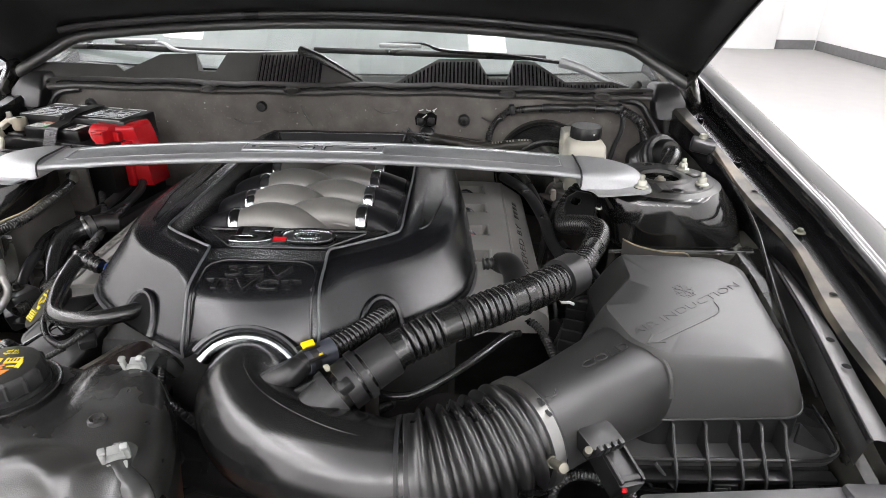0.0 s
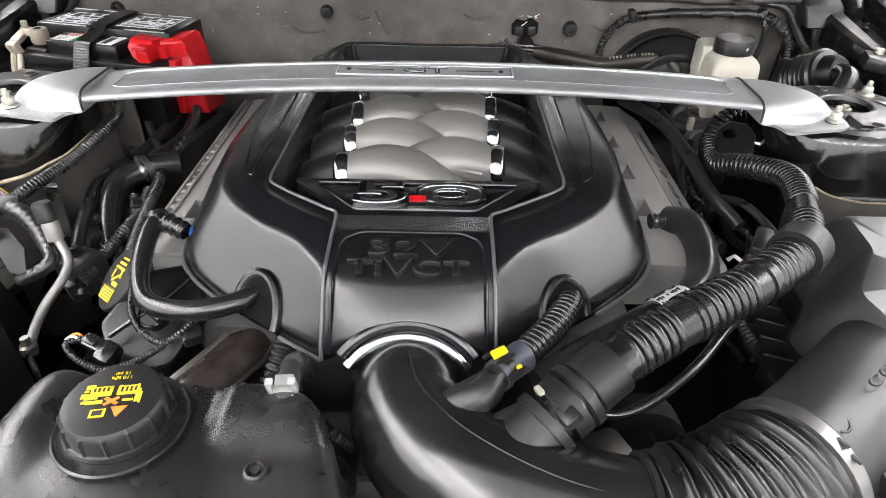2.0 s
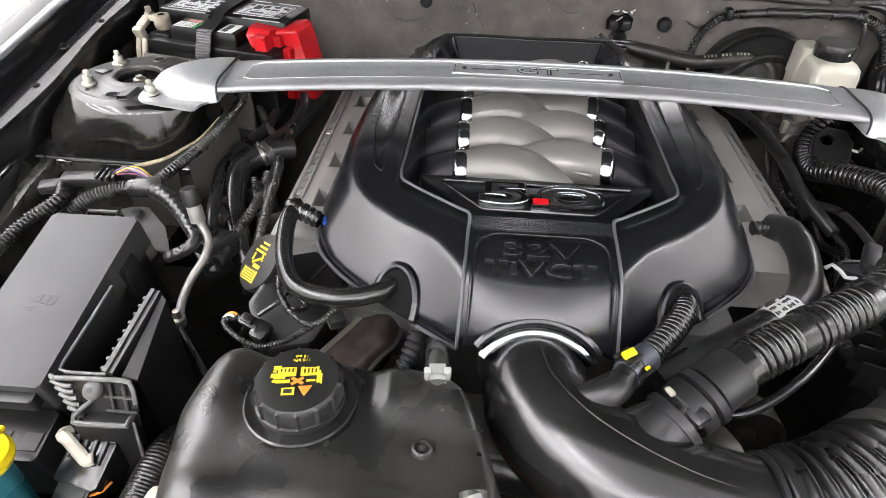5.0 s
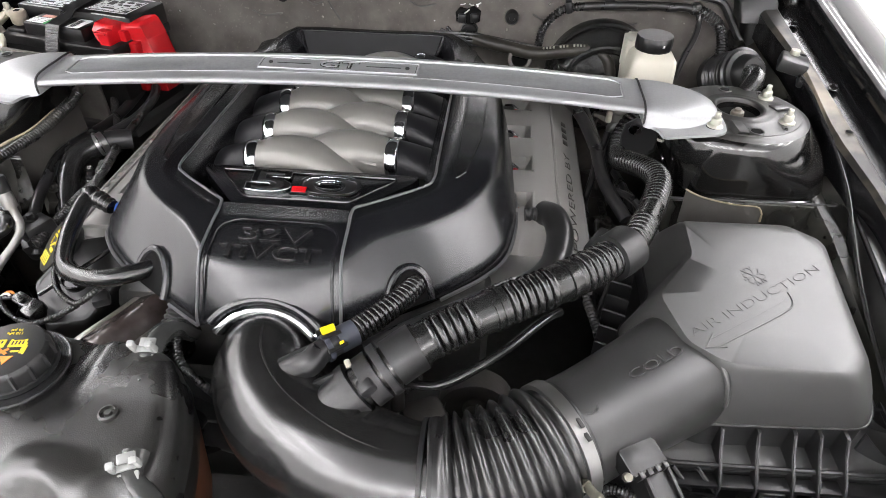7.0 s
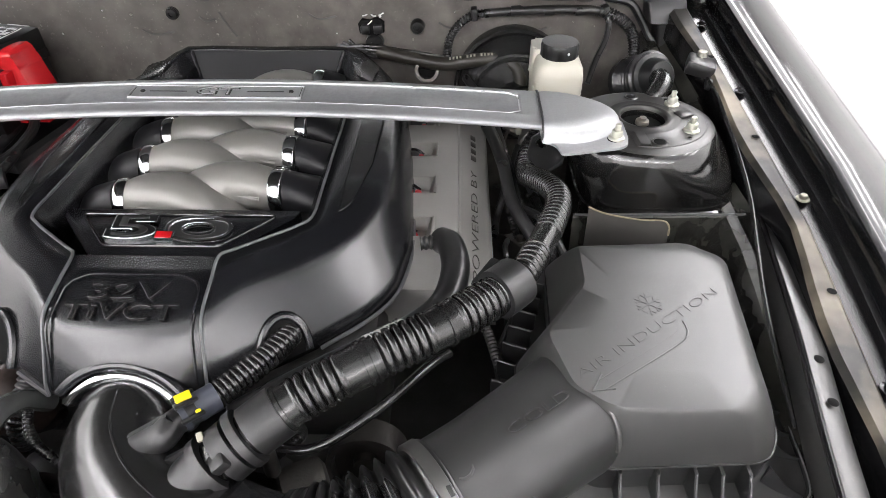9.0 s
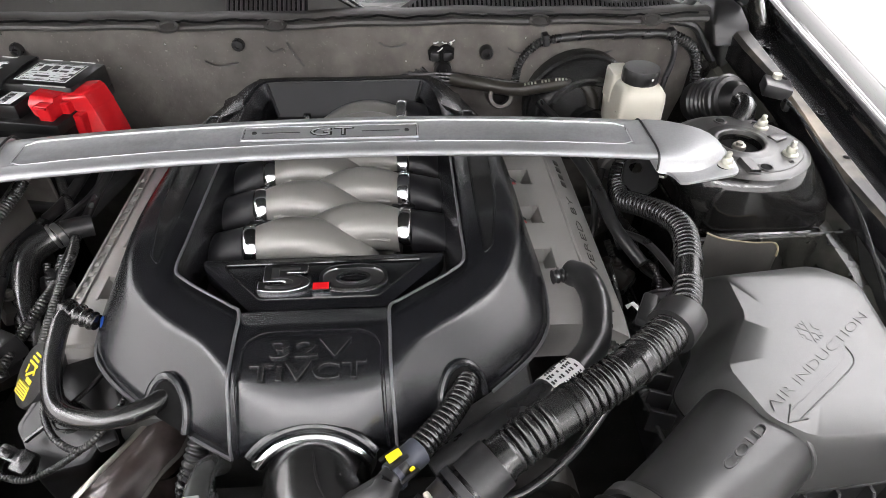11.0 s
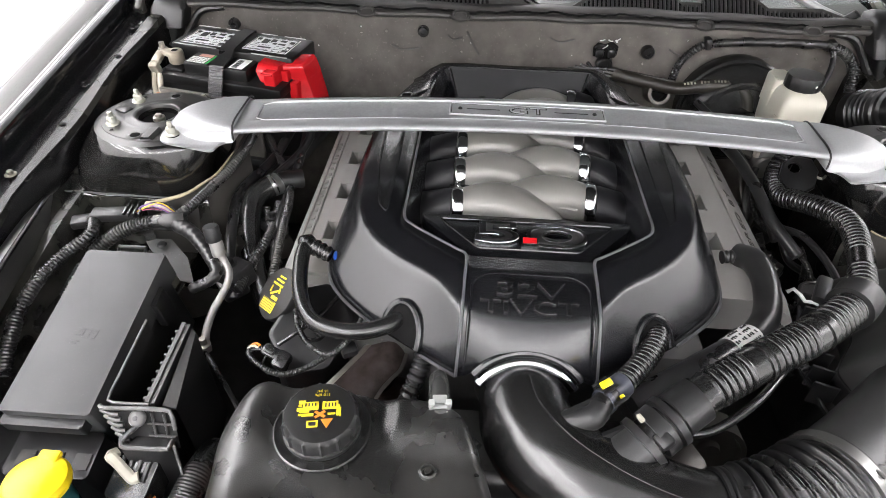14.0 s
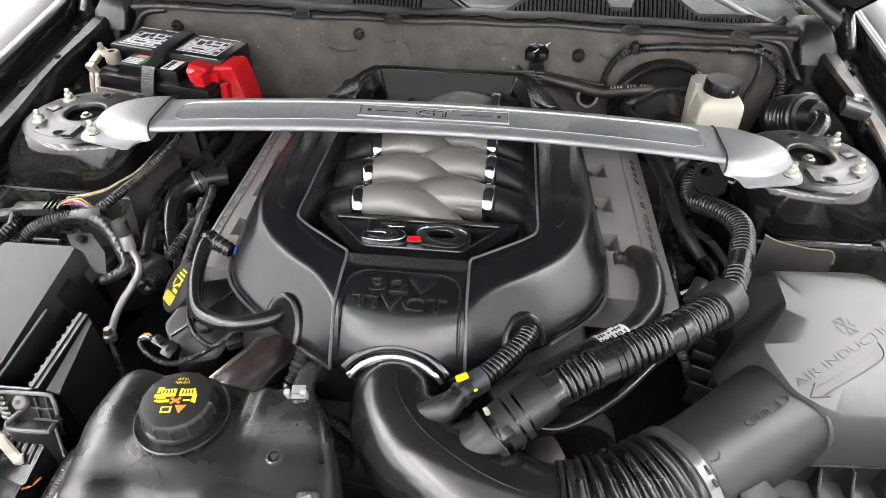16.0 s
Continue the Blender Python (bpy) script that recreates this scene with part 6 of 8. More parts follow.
def coolant_tank():
    t = thing("coolant_tank", (-0.18, 0.44, 0.60), "moulded black plastic coolant tank with a screw cap", "coolant tank")
    out = [(-0.335, 0.43), (-0.338, 0.50), (-0.325, 0.566), (-0.26, 0.574), (-0.185, 0.566), (-0.135, 0.560), (-0.075, 0.552), (-0.045, 0.48), (-0.028, 0.41), (-0.035, 0.345), (-0.11, 0.325), (-0.30, 0.33)]
    base = rounded(out, 0.04, 8)
    cx, cy = -0.185, 0.45
    def ease(v):
        v = max(0.0, min(1.0, v))
        return v * v * (3 - 2 * v)
    def relief(x, y):
        """Raised back shelf, hollow round the cap, lobes towards the nose."""
        z = 0.012 * ease((y - 0.478) / 0.045) * ease((x + 0.165) / 0.025)
        z += 0.014 * ease((y - 0.452) / 0.05) * ease((-0.268 - x) / 0.025) - 0.010 * ease((x + 0.30) / -0.03)
        d = math.hypot(x + 0.222, y - 0.508)
        z += 0.003 * ease((0.075 - d) / 0.03)
        z += 0.014 * ease((0.05 - math.hypot(x + 0.285, y - 0.395)) / 0.045)
        d = math.hypot((x + 0.135) / 1.15, y - 0.365)
        z += 0.026 * ease((0.075 - d) / 0.045) - 0.012 * ease((0.034 - d) / 0.012)
        d = math.hypot(x + 0.062, y - 0.385)
        z += 0.016 * ease((0.045 - d) / 0.03)
        z -= 0.060 * ease((0.43 - y) / 0.10) * (1 if x < -0.05 else 0.8)
        return z
    rings = []
    for z, k in ((0.60, 0.92), (0.70, 0.985), (0.738, 1.0), (0.741, 1.012), (0.745, 1.012), (0.748, 1.0), (0.765, 0.997), (0.779, 0.980), (0.788, 0.958), (0.794, 0.930), (0.797, 0.90)):
        rings.append([(cx + (x - cx) * k, cy + (y - cy) * k, z + relief(cx + (x - cx) * k, cy + (y - cy) * k) * ease((z - 0.73) / 0.05)) for x, y in base])
    for i in range(1, 20):
        k = 0.90 * (1 - i / 20)
        rings.append([(cx + (x - cx) * k, cy + (y - cy) * k, 0.7985 + relief(cx + (x - cx) * k, cy + (y - cy) * k)) for x, y in base])
    part("lower_shell", loft(rings[:2]), AMBER, t, "amber translucent lower half")
    part("tank_shell", loft(rings[1:], cap_end=True), TANK, t, "seamed black tank shell", angle=60)
    # neck and cap
    nx, ny = -0.222, 0.508
    part("neck", lathe([(0.049, 0.785), (0.048, 0.797), (0.0455, 0.802), (0.044, 0.806), (0.040, 0.8065)], (nx, ny, 0), seg=40), TANK, t)
    def notch(a, r, h):
        return 1 + (0.05 * max(0.0, min(1.0, (math.cos(a * 14) - 0.72) * 9)) if 0.036 < r < 0.0392 else 0)
    part("flange_ring", lathe([(0.040, -0.001), (0.0490, -0.0015), (0.0512, 0.0), (0.0512, 0.0018), (0.0495, 0.0028), (0.0470, 0.0022), (0.040, 0.003)], (nx, ny, 0.8045), seg=64), GLOSSY, t, "thin glossy ring under the cap")
    cap = part("cap", lathe([(0.0405, 0.0), (0.0405, 0.0052), (0.0385, 0.006), (0.0385, 0.018), (0.0375, 0.0225), (0.0355, 0.0252), (0.030, 0.0262), (0, 0.0265)], (nx, ny, 0.808), seg=112, wobble=notch), MATTE, t, "ribbed black screw cap")
    k = pose(nx, ny + 0.001, 0.8350, 0, 0, 9) @ Matrix.Scale(1.10, 4)
    for text, dy in (("110 kPa", 0.0172), ("16 psi", 0.0212)):
        part("cap_lettering", letters(text, 0.0042, 0.0004, k @ pose(0.002, dy, 0, 0, 0, 180), wide=1.1), YPRINT, cap)
    def mark(x, y, w, h, mat=YPRINT, turn=0, dz=0.0):
        ob = part("cap_print", box((0, 0, 0), (w, h, 0.0005), 0), mat, cap)
        ob.matrix_basis = k @ pose(x, y, dz, 0, 0, turn)
    for p in ((-0.0085, 0.0085, 0.014, 0.0022), (-0.0085, 0.0015, 0.014, 0.0018), (-0.0150, 0.005, 0.0016, 0.008), (-0.002, 0.005, 0.0016, 0.008), (-0.011, 0.0055, 0.0018, 0.004), (-0.006, 0.0055, 0.0018, 0.004),
              (0.0095, 0.0085, 0.014, 0.0022), (0.0095, 0.0015, 0.014, 0.0018), (0.0030, 0.005, 0.0016, 0.008), (0.0160, 0.005, 0.0016, 0.008), (0.0075, 0.005, 0.0018, 0.005), (0.0110, 0.005, 0.0018, 0.005),
              (-0.0110, -0.0045, 0.011, 0.003), (-0.0175, -0.0040, 0.004, 0.0022), (0.0110, -0.0045, 0.007, 0.0018), (0.0190, -0.003, 0.0014, 0.010), (-0.0185, 0.006, 0.003, 0.0016), (-0.006, -0.0145, 0.010, 0.007),
              (-0.0085, 0.0048, 0.006, 0.0050), (0.0095, 0.0052, 0.006, 0.0030)):
        mark(*p)
    for p in ((-0.0085, 0.005, 0.012, 0.0065), (0.0095, 0.005, 0.012, 0.0065), (-0.0165, 0.0095, 0.006, 0.004), (-0.0180, 0.0015, 0.006, 0.004), (-0.0140, -0.0005, 0.009, 0.003), (0.0170, -0.001, 0.003, 0.012)):
        mark(*p, YPRINT, 0, 0.0002)
    for i in range(4):
        mark(-0.0130 + 0.003 * i, 0.0062, 0.0012, 0.0034, INK, 0, 0.0005)
        mark(0.0055 + 0.003 * i, 0.0050, 0.0012, 0.0042, INK, 0, 0.0005)
    mark(0.0100, 0.0092, 0.010, 0.0008, INK, 0, 0.0005)
    mark(-0.006, -0.0145, 0.0065, 0.0040, INK, 0, 0.0003)
    mark(0.0005, -0.0045, 0.011, 0.0026, OPRINT, 35), mark(0.0005, -0.0045, 0.011, 0.0026, OPRINT, -35, 0.0002)
    ob = part("cap_warning", prism([(-0.0055, 0.004), (0, -0.0055), (0.0055, 0.004)], -0.0003, 0.0004), OPRINT, cap, "small orange triangle")
    ob.matrix_basis = k @ pose(0.007, -0.0140, 0)
    part("pale_foot", box((-0.348, 0.436, 0.705), (0.036, 0.05, 0.045), 0.010, (10, 0, -15)), CREAMDULL, t, "pale plastic foot")
    # moulded screw, hose stub, metal ring, clips
    part("moulded_screw", lathe([(0, 0.004), (0.003, 0.0045), (0.004, 0.0015), (0.0065, 0.001), (0.007, 0.005), (0.009, 0.004), (0.010, -0.003)], (-0.108, 0.470, 0.798), seg=16), TANK, t)
    part("metal_ring", lathe([(0.020, 0.004), (0.024, 0.006), (0.028, 0.004), (0.028, -0.004)], (-0.100, 0.399, 0.772), (14, 0, 0), seg=28), STEEL, t, "metal ring round a port")
    part("port", lathe([(0, 0.004), (0.016, 0.004), (0.020, 0.003), (0.020, -0.004)], (-0.100, 0.399, 0.772), (14, 0, 0), seg=24), CREAM, t, "pale round port cover")
    t.location += Vector((0.003, -0.008, 0.007))
    solo("outlet_hose", tube([(-0.060, 0.426, 0.805), (-0.056, 0.406, 0.801), (-0.046, 0.396, 0.796), (-0.026, 0.379, 0.785), (-0.006, 0.329, 0.713)], 0.0125, seg=14), SMOKE, "smoky grey outlet hose at the front of the tank", "hose")
    for x, y, z, a in ((-0.098, 0.530, 0.823, 5), (-0.056, 0.406, 0.817, 25)):
        c = bmesh.new()
        for dx in (-0.010, 0.010):
            box((dx, 0, 0.002), (0.005, 0.007, 0.016), 0.0018, bm=c)
            box((dx * 0.9, 0, 0.012), (0.007, 0.007, 0.005), 0.0018, bm=c)
        box((0, 0, -0.003), (0.022, 0.006, 0.006), 0.002, bm=c)
        box((0, -0.010, -0.006), (0.018, 0.012, 0.004), 0.0015, bm=c)
        box((0, 0.008, -0.004), (0.016, 0.010, 0.004), 0.0015, bm=c)
        bmesh.ops.transform(c, matrix=pose(x, y, z, 20, 0, a), verts=c.verts)
        solo("hose_clip", c, CLEAR, "pale clear plastic clip on a hose end of the tank", "hose clip", "hose clips")
    solo("return_hose", tube([(-0.098, 0.522, 0.802), (-0.098, 0.534, 0.810), (-0.101, 0.564, 0.806), (-0.104, 0.594, 0.785), (-0.104, 0.619, 0.75)], 0.0115, seg=14), SMOKE, "short smoky grey coolant hose behind the tank", "hose")


def washer_cap():
    t = thing("washer_bottle", (-0.53, 0.455, 0.60), "washer bottle with a bright yellow cap", "washer bottle")
    part("neck", lathe([(0.026, 0.0), (0.026, 0.10), (0.022, 0.13)], (-0.53, 0.452, 0.60), seg=24), TEAL, t, "teal translucent neck")
    part("cap", lathe([(0.030, 0.0), (0.034, 0.003), (0.0345, 0.008), (0.031, 0.014), (0.020, 0.018), (0, 0.019)], (-0.53, 0.452, 0.735), (-6, 4, 0), seg=32), YELLOW, t, "bright yellow round cap")
    part("cap_tab", box((-0.53, 0.478, 0.746), (0.024, 0.022, 0.008), 0.003), YELLOW, t)


battery()
fuse_box()
relay_tray()
coolant_tank()
washer_cap()


# ---- right side of the bay: air box, intake, brake fluid ----
def air_box():
    t = thing("air_box", (0.56, 0.66, 0.55), "black plastic air filter box with raised lettering on its lid", "air box")
    low = [(0.474, 0.549), (0.648, 0.560), (0.668, 0.592), (0.688, 0.84), (0.62, 0.866), (0.456, 0.850), (0.452, 0.735), (0.402, 0.672), (0.418, 0.610)]
    top = [(0.482, 0.564), (0.594, 0.566), (0.614, 0.594), (0.628, 0.732), (0.611, 0.758), (0.476, 0.764), (0.476, 0.708), (0.429, 0.642), (0.449, 0.584)]
    lo, hi = rounded(low, 0.016, 5), rounded(top, 0.010, 5)
    def zt(x, y):
        return 0.843 + (y - 0.66) * 0.11 - (x - 0.52) * 0.04
    rings = []
    # soft shoulder towards fender and nose, a crisper one towards the engine
    for soft_f, sharp_f, dz in ((0, 0, 0.0), (0.03, 0.03, 0.05), (0.20, 0.27, 0.33), (0.38, 0.50, 0.58), (0.54, 0.69, 0.77), (0.67, 0.81, 0.88), (0.79, 0.90, 0.95), (0.90, 0.96, 0.985), (1.0, 1.0, 1.0)):
        ring = []
        for a, b in zip(lo, hi):
            f = sharp_f if b[0] < 0.49 else soft_f
            ring.append(((1 - f) * a[0] + f * b[0], (1 - f) * a[1] + f * b[1], 0.752 + (zt(*b) - 0.752) * dz))
        rings.append(ring)
    cx, cy = 0.545, 0.665
    rings.append([(cx + (b[0] - cx) * 0.6, cy + (b[1] - cy) * 0.6, zt(cx + (b[0] - cx) * 0.6, cy + (b[1] - cy) * 0.6) + 0.0005) for b in hi])
    lid = part("lid", loft(rings, cap_end=True), LIDGREY, t, "moulded grey-black lid", angle=50)
    # flange round the tray with a raised lip and ribs up to the lid
    rim = rounded([(0.440, 0.524), (0.672, 0.530), (0.696, 0.545), (0.701, 0.575), (0.719, 0.82), (0.714, 0.895), (0.66, 0.91), (0.45, 0.885), (0.385, 0.72), (0.395, 0.62)], 0.016, 4)
    part("flange", prism(rim, 0.706, 0.713, 0.0015), LIDGREY, t, "grey flange round the tray")
    part("flange_lip", tube([(x, y, 0.7150) for x, y in rim + rim[:1]], 0.0030, seg=8, curve=False), MATTE, t, "raised lip of the flange")
    part("lip_edge_line", tube([(x, y, 0.7182) for x, y in rim[8:26]], 0.0010, seg=6, curve=False), WORN, t, "pale line along the lip")
    part("lower_box", prism([(0.565 + (x - 0.565) * 0.99, 0.70 + (y - 0.70) * 0.99) for x, y in lo], 0.50, 0.750), MATTE, t)
    part("seam_line", tube([(x, y, 0.7515) for x, y in lo + lo[:1]], 0.0018, seg=6, curve=False), MATTE, t)
    edge_x = lambda y: 0.666 + (y - 0.59) * 0.082
    rim_x = lambda y: 0.701 + (y - 0.575) * 0.073
    for i in range(11):
        y = 0.590 + i * 0.0285
        x0, x1 = edge_x(y) - 0.003, rim_x(y)
        pts = [(x0, y + 0.012, 0.742), (x0 + (x1 - x0) * 0.35, y + 0.004, 0.728), (x0 + (x1 - x0) * 0.7, y - 0.001, 0.720), (x1, y - 0.003, 0.7175)]
        b = loft([[(px, py - 0.0013, 0.712), (px, py - 0.0013, pz), (px, py + 0.0013, pz), (px, py + 0.0013, 0.712)] for px, py, pz in smooth_path(pts, 0.005)], cap_start=True, cap_end=True)
        part("rib", b, MATTE, t)
    b = loft([[(px, py - 0.0013, 0.712), (px, py - 0.0013, pz), (px, py + 0.0013, pz), (px, py + 0.0013, 0.712)] for px, py, pz in smooth_path([(0.652, 0.562, 0.742), (0.668, 0.550, 0.728), (0.690, 0.541, 0.718)], 0.005)], cap_start=True, cap_end=True)
    part("rib", b, MATTE, t)
    for i in range(7):
        b = box((0.392 + 0.008 * i, 0.66 + i * 0.028, 0.722), (0.0034, 0.030, 0.040), 0.001, (0, 0, 70), seg=1)
        part("rib", b, MATTE, t)
    # front wall of the tray: ledge, tall ribs, catches
    part("front_ledge", box((0.565, 0.518, 0.699), (0.232, 0.016, 0.007), 0.002, (0, 0, 1.5)), MATTE, t)
    part("front_wall", box((0.560, 0.534, 0.655), (0.240, 0.014, 0.10), 0.003, (0, 0, 1.5)), MATTE, t)
    for x in (0.500, 0.537, 0.574, 0.600, 0.627):
        b = loft([[(x - 0.0018, y, z), (x + 0.0018, y, z), (x + 0.0018, y2, z), (x - 0.0018, y2, z)] for z, y, y2 in ((0.748, 0.548, 0.566), (0.730, 0.536, 0.566), (0.712, 0.517, 0.566), (0.700, 0.508, 0.560), (0.672, 0.506, 0.545), (0.655, 0.516, 0.545))], cap_start=True, cap_end=True)
        part("rib", b, MATTE, t)
        part("rib_edge", tube([(x, 0.5475, 0.748), (x, 0.5355, 0.730), (x, 0.5165, 0.712), (x, 0.5075, 0.700), (x, 0.5055, 0.672)], 0.0013, seg=6, curve=False), GREYPLASTIC, t, "grey rib edge")
    for x in (0.556, 0.646):
        c = part("catch", box((x, 0.514, 0.683), (0.028, 0.012, 0.026), 0.002), MATTE, t)
        part("catch_slot", box((x - 0.004, 0.5075, 0.683), (0.016, 0.002, 0.018), 0.0005), LIDGREY, c)
        part("catch_bar", box((x + 0.003, 0.5065, 0.683), (0.003, 0.003, 0.022), 0.0006), MATTE, c)
    for i in range(3):
        part("brace_rib", tube([(0.425 + 0.026 * i, 0.521, 0.714), (0.450 + 0.024 * i, 0.509, 0.690)], 0.0022, seg=6, curve=False), GREYPLASTIC, t)
    part("brace_rail", tube([(0.420, 0.512, 0.690), (0.500, 0.506, 0.686)], 0.0026, seg=6, curve=False), MATTE, t)
    # raised words, snowflake and arrow
    def on(x, y, dz=0.0):
        return Vector((x, y, zt(x, y) + dz))
    ux = (on(0.612, 0.711) - on(0.452, 0.600)).normalized()
    uy = Vector((-ux.y, ux.x, 0.11))
    part("lettering", letters("AIR INDUCTION", 0.0145, 0.0004, axes(on(0.534, 0.650, 0.0009), ux, uy), wide=1.85, bold=-0.0005, bevel=0.00015), LIDGREY, lid, "raised words on the lid")
    sn = bmesh.new()
    c = axes(on(0.538, 0.684, 0.0003), ux, uy)
    for a in range(6):
        q = c @ pose(0, 0, 0, 0, 0, a * 60)
        join(sn, box((0.0075, 0, 0), (0.014, 0.0016, 0.0016), 0), q)
        join(sn, box((0.010, 0.0026, 0), (0.006, 0.0014, 0.0016), 0, (0, 0, 50)), q)
        join(sn, box((0.010, -0.0026, 0), (0.006, 0.0014, 0.0016), 0, (0, 0, -50)), q)
    part("snowflake", sn, LIDGREY, lid, "raised snowflake mark")
    d = Vector((-0.57, 0.82, 0))
    for off in (-0.0055, 0.0055):
        part("arrow", tube([on(0.474, 0.585, 0.0003) + d * off, on(0.553, 0.638, 0.0003) + d * off, on(0.567, 0.654, 0.0003) + d * off, on(0.566, 0.668, 0.0003) + d * off], 0.0009, seg=8), LIDGREY, lid)
    part("arrow", tube([on(0.475, 0.597, 0.0003), on(0.464, 0.578, 0.0003), on(0.486, 0.582, 0.0003)], 0.0011, seg=8, curve=False), LIDGREY, lid)
    # neck towards the bellows
    a, b = Vector((0.468, 0.608, 0.772)), Vector((0.322, 0.500, 0.772))
    rows = []
    d = (b - a).normalized()
    side = d.cross(Vector((0, 0, 1))).normalized()
    for k in range(13):
        g = k / 12
        p = a.lerp(b, g)
        w, h, e = 0.0605 - 0.0045 * min(1, g * 1.6), 0.061 - 0.006 * min(1, g * 1.3), 2.8 - 0.8 * min(1, g * 1.4)
        ring = []
        for i in range(40):
            an = 2 * math.pi * i / 40
            c_, s_ = math.cos(an), math.sin(an)
            q = (abs(c_) ** e + abs(s_) ** e) ** (-1 / e)
            ring.append(p + side * (w * q * c_) + Vector((0, 0, h * q * s_)))
        rows.append(ring)
    part("neck", loft(rows, cap_end=True), NECKSHADED, t, "round outlet neck")
    for g0, r0 in ((0.02, 0.0045), (0.10, 0.0030)):
        i0 = int(g0 * 12)
        part("neck_collar", tube([rows[i0][i] + Vector((0, 0, 0.001)) for i in range(1, 20)], r0, seg=8), LIDGREY, lid, "rounded collar between neck and lid")
    lm = axes(Vector((0.414, 0.558, 0.8330)), -d, Vector((-0.57, 0.80, 0.02)))
    part("lettering", letters("COLD", 0.0145, 0.0014, lm, wide=1.85, bold=-0.0005, bevel=0.0004), NECKSHADED, lid)
    part("neck_tab", tube([Vector((0.343 + 0.010 * math.cos(a), 0.505 + 0.010 * math.sin(a), 0.8245)) for a in [radians(-100 + 25 * i) for i in range(10)]], 0.0014, seg=6), LIDGREY, t)


INTAKE = [(0.0, 0.625, 0.752), (0.0, 0.592, 0.752), (0.007, 0.556, 0.750), (0.034, 0.521, 0.748), (0.075, 0.492, 0.748), (0.122, 0.471, 0.750), (0.170, 0.458, 0.752), (0.212, 0.456, 0.754)]


def intake():
    t = thing("intake_tube", (0.08, 0.5, 0.69), "smooth black intake elbow with a bellows and clamps", "intake tube")
    part("elbow", tube(INTAKE, lambda f: 0.053 + 0.008 * math.sin(math.pi * f) ** 1.5, seg=48, step=0.004), TUBE, t, "smooth black elbow")
    seam = [(0.002, 0.592, 0.8065), (0.012, 0.555, 0.8085), (0.042, 0.514, 0.8090), (0.084, 0.482, 0.8085), (0.128, 0.460, 0.8075), (0.172, 0.449, 0.805), (0.205, 0.447, 0.8055)]
    part("mould_seam", tube(seam, 0.0011, seg=6), GLOSSY, t)
    for x, y, z in ((0.125, 0.497, 0.797), (0.135, 0.494, 0.7985), (0.028, 0.570, 0.800), (0.10, 0.505, 0.798)):
        part("scuff", box((x, y, z), (0.004, 0.0025, 0.0012), 0.0004), GREYPLASTIC, t)
    bel = [(0.205, 0.456, 0.754), (0.232, 0.459, 0.757), (0.262, 0.468, 0.762), (0.292, 0.482, 0.767), (0.315, 0.496, 0.771), (0.330, 0.506, 0.772)]
    part("bellows", tube(bel, 0.0585, seg=56, ridge=0.010, pitch=0.0158, plain=((0, 0.08), (0.90, 1))), BELLOWS, t, "ribbed rubber bellows", angle=120)
    def band(c, d, r, w, mat, name, label=""):
        c, d = Vector(c), Vector(d).normalized()
        return part(name, tube([c - d * w / 2, c - d * w / 2 * 0.9, c + d * w / 2 * 0.9, c + d * w / 2], lambda f: r if 0.02 < f < 0.98 else r - 0.002, seg=44, curve=False), mat, t, label)
    dd = Vector(bel[5]) - Vector(bel[4])
    for k, r in ((0.196, 0.0575), (0.206, 0.0595), (0.2135, 0.0585)):
        band((k, 0.4565, 0.7535), (1, 0.02, 0.05), r, 0.005, MATTE, "cuff")
    cl = band((0.322, 0.500, 0.7715), dd, 0.0612, 0.014, BANDSTEEL, "hose_clamp", "grey steel hose clamp")
    n = dd.normalized()
    for an in (50, 62):
        u = n.cross(Vector((0, 0, 1))).normalized()
        p = Vector((0.322, 0.500, 0.7715)) + 0.0616 * (u * math.sin(radians(an - 30)) + Vector((0, 0, 1)) * math.cos(radians(an - 30)))
        part("clamp_slot", box(tuple(p), (0.004, 0.012, 0.002), 0.0005, (0, 0, 30)), INK, cl)
    part("clamp_screw", lathe([(0, 0.024), (0.005, 0.023), (0.006, 0.018), (0.0045, 0.017), (0.0045, 0.0), (0.006, 0.0), (0.006, -0.010), (0, -0.010)], (0.345, 0.445, 0.786), (60, 0, 20), seg=14), ZINC, cl)
    # stub for the wide breather hose, and the gusseted small one
    part("stub", tube([(0.090, 0.496, 0.776), (0.104, 0.507, 0.787), (0.118, 0.517, 0.798)], lambda f: 0.0275 - 0.001 * f, seg=26), MATTE, t, "short hose stub")
    part("small_stub", tube([(0.030, 0.540, 0.782), (0.067, 0.540, 0.808), (0.075, 0.550, 0.813)], lambda f: 0.018 - 0.005 * f, seg=22), MATTE, t, "short hose stub")
    for tip, top, low in (((0.070, 0.520, 0.800), (0.103, 0.529, 0.816), (0.108, 0.520, 0.790)), ((0.030, 0.541, 0.804), (0.071, 0.554, 0.823), (0.075, 0.550, 0.801))):
        g = [Vector(tip), Vector(top), Vector(low)]
        off = (g[1] - g[0]).cross(g[2] - g[0]).normalized() * 0.003
        part("gusset", loft([[p - off for p in g], [p + off for p in g]], cap_start=True, cap_end=True), MATTE, t)
    # sensor in the neck
    s = thing("air_sensor", (0.375, 0.43, 0.72), "black air flow sensor plug with wires", "sensor")
    q = axes((0.396, 0.476, 0.790), (0.80, 0.52, -0.15), (-0.50, 0.80, 0.25))
    part("plug_head", prism(rounded([(-0.022, -0.012), (0.022, -0.012), (0.022, 0.014), (-0.022, 0.014)], 0.003), -0.012, 0.004, 0.002, q), BATT, s)
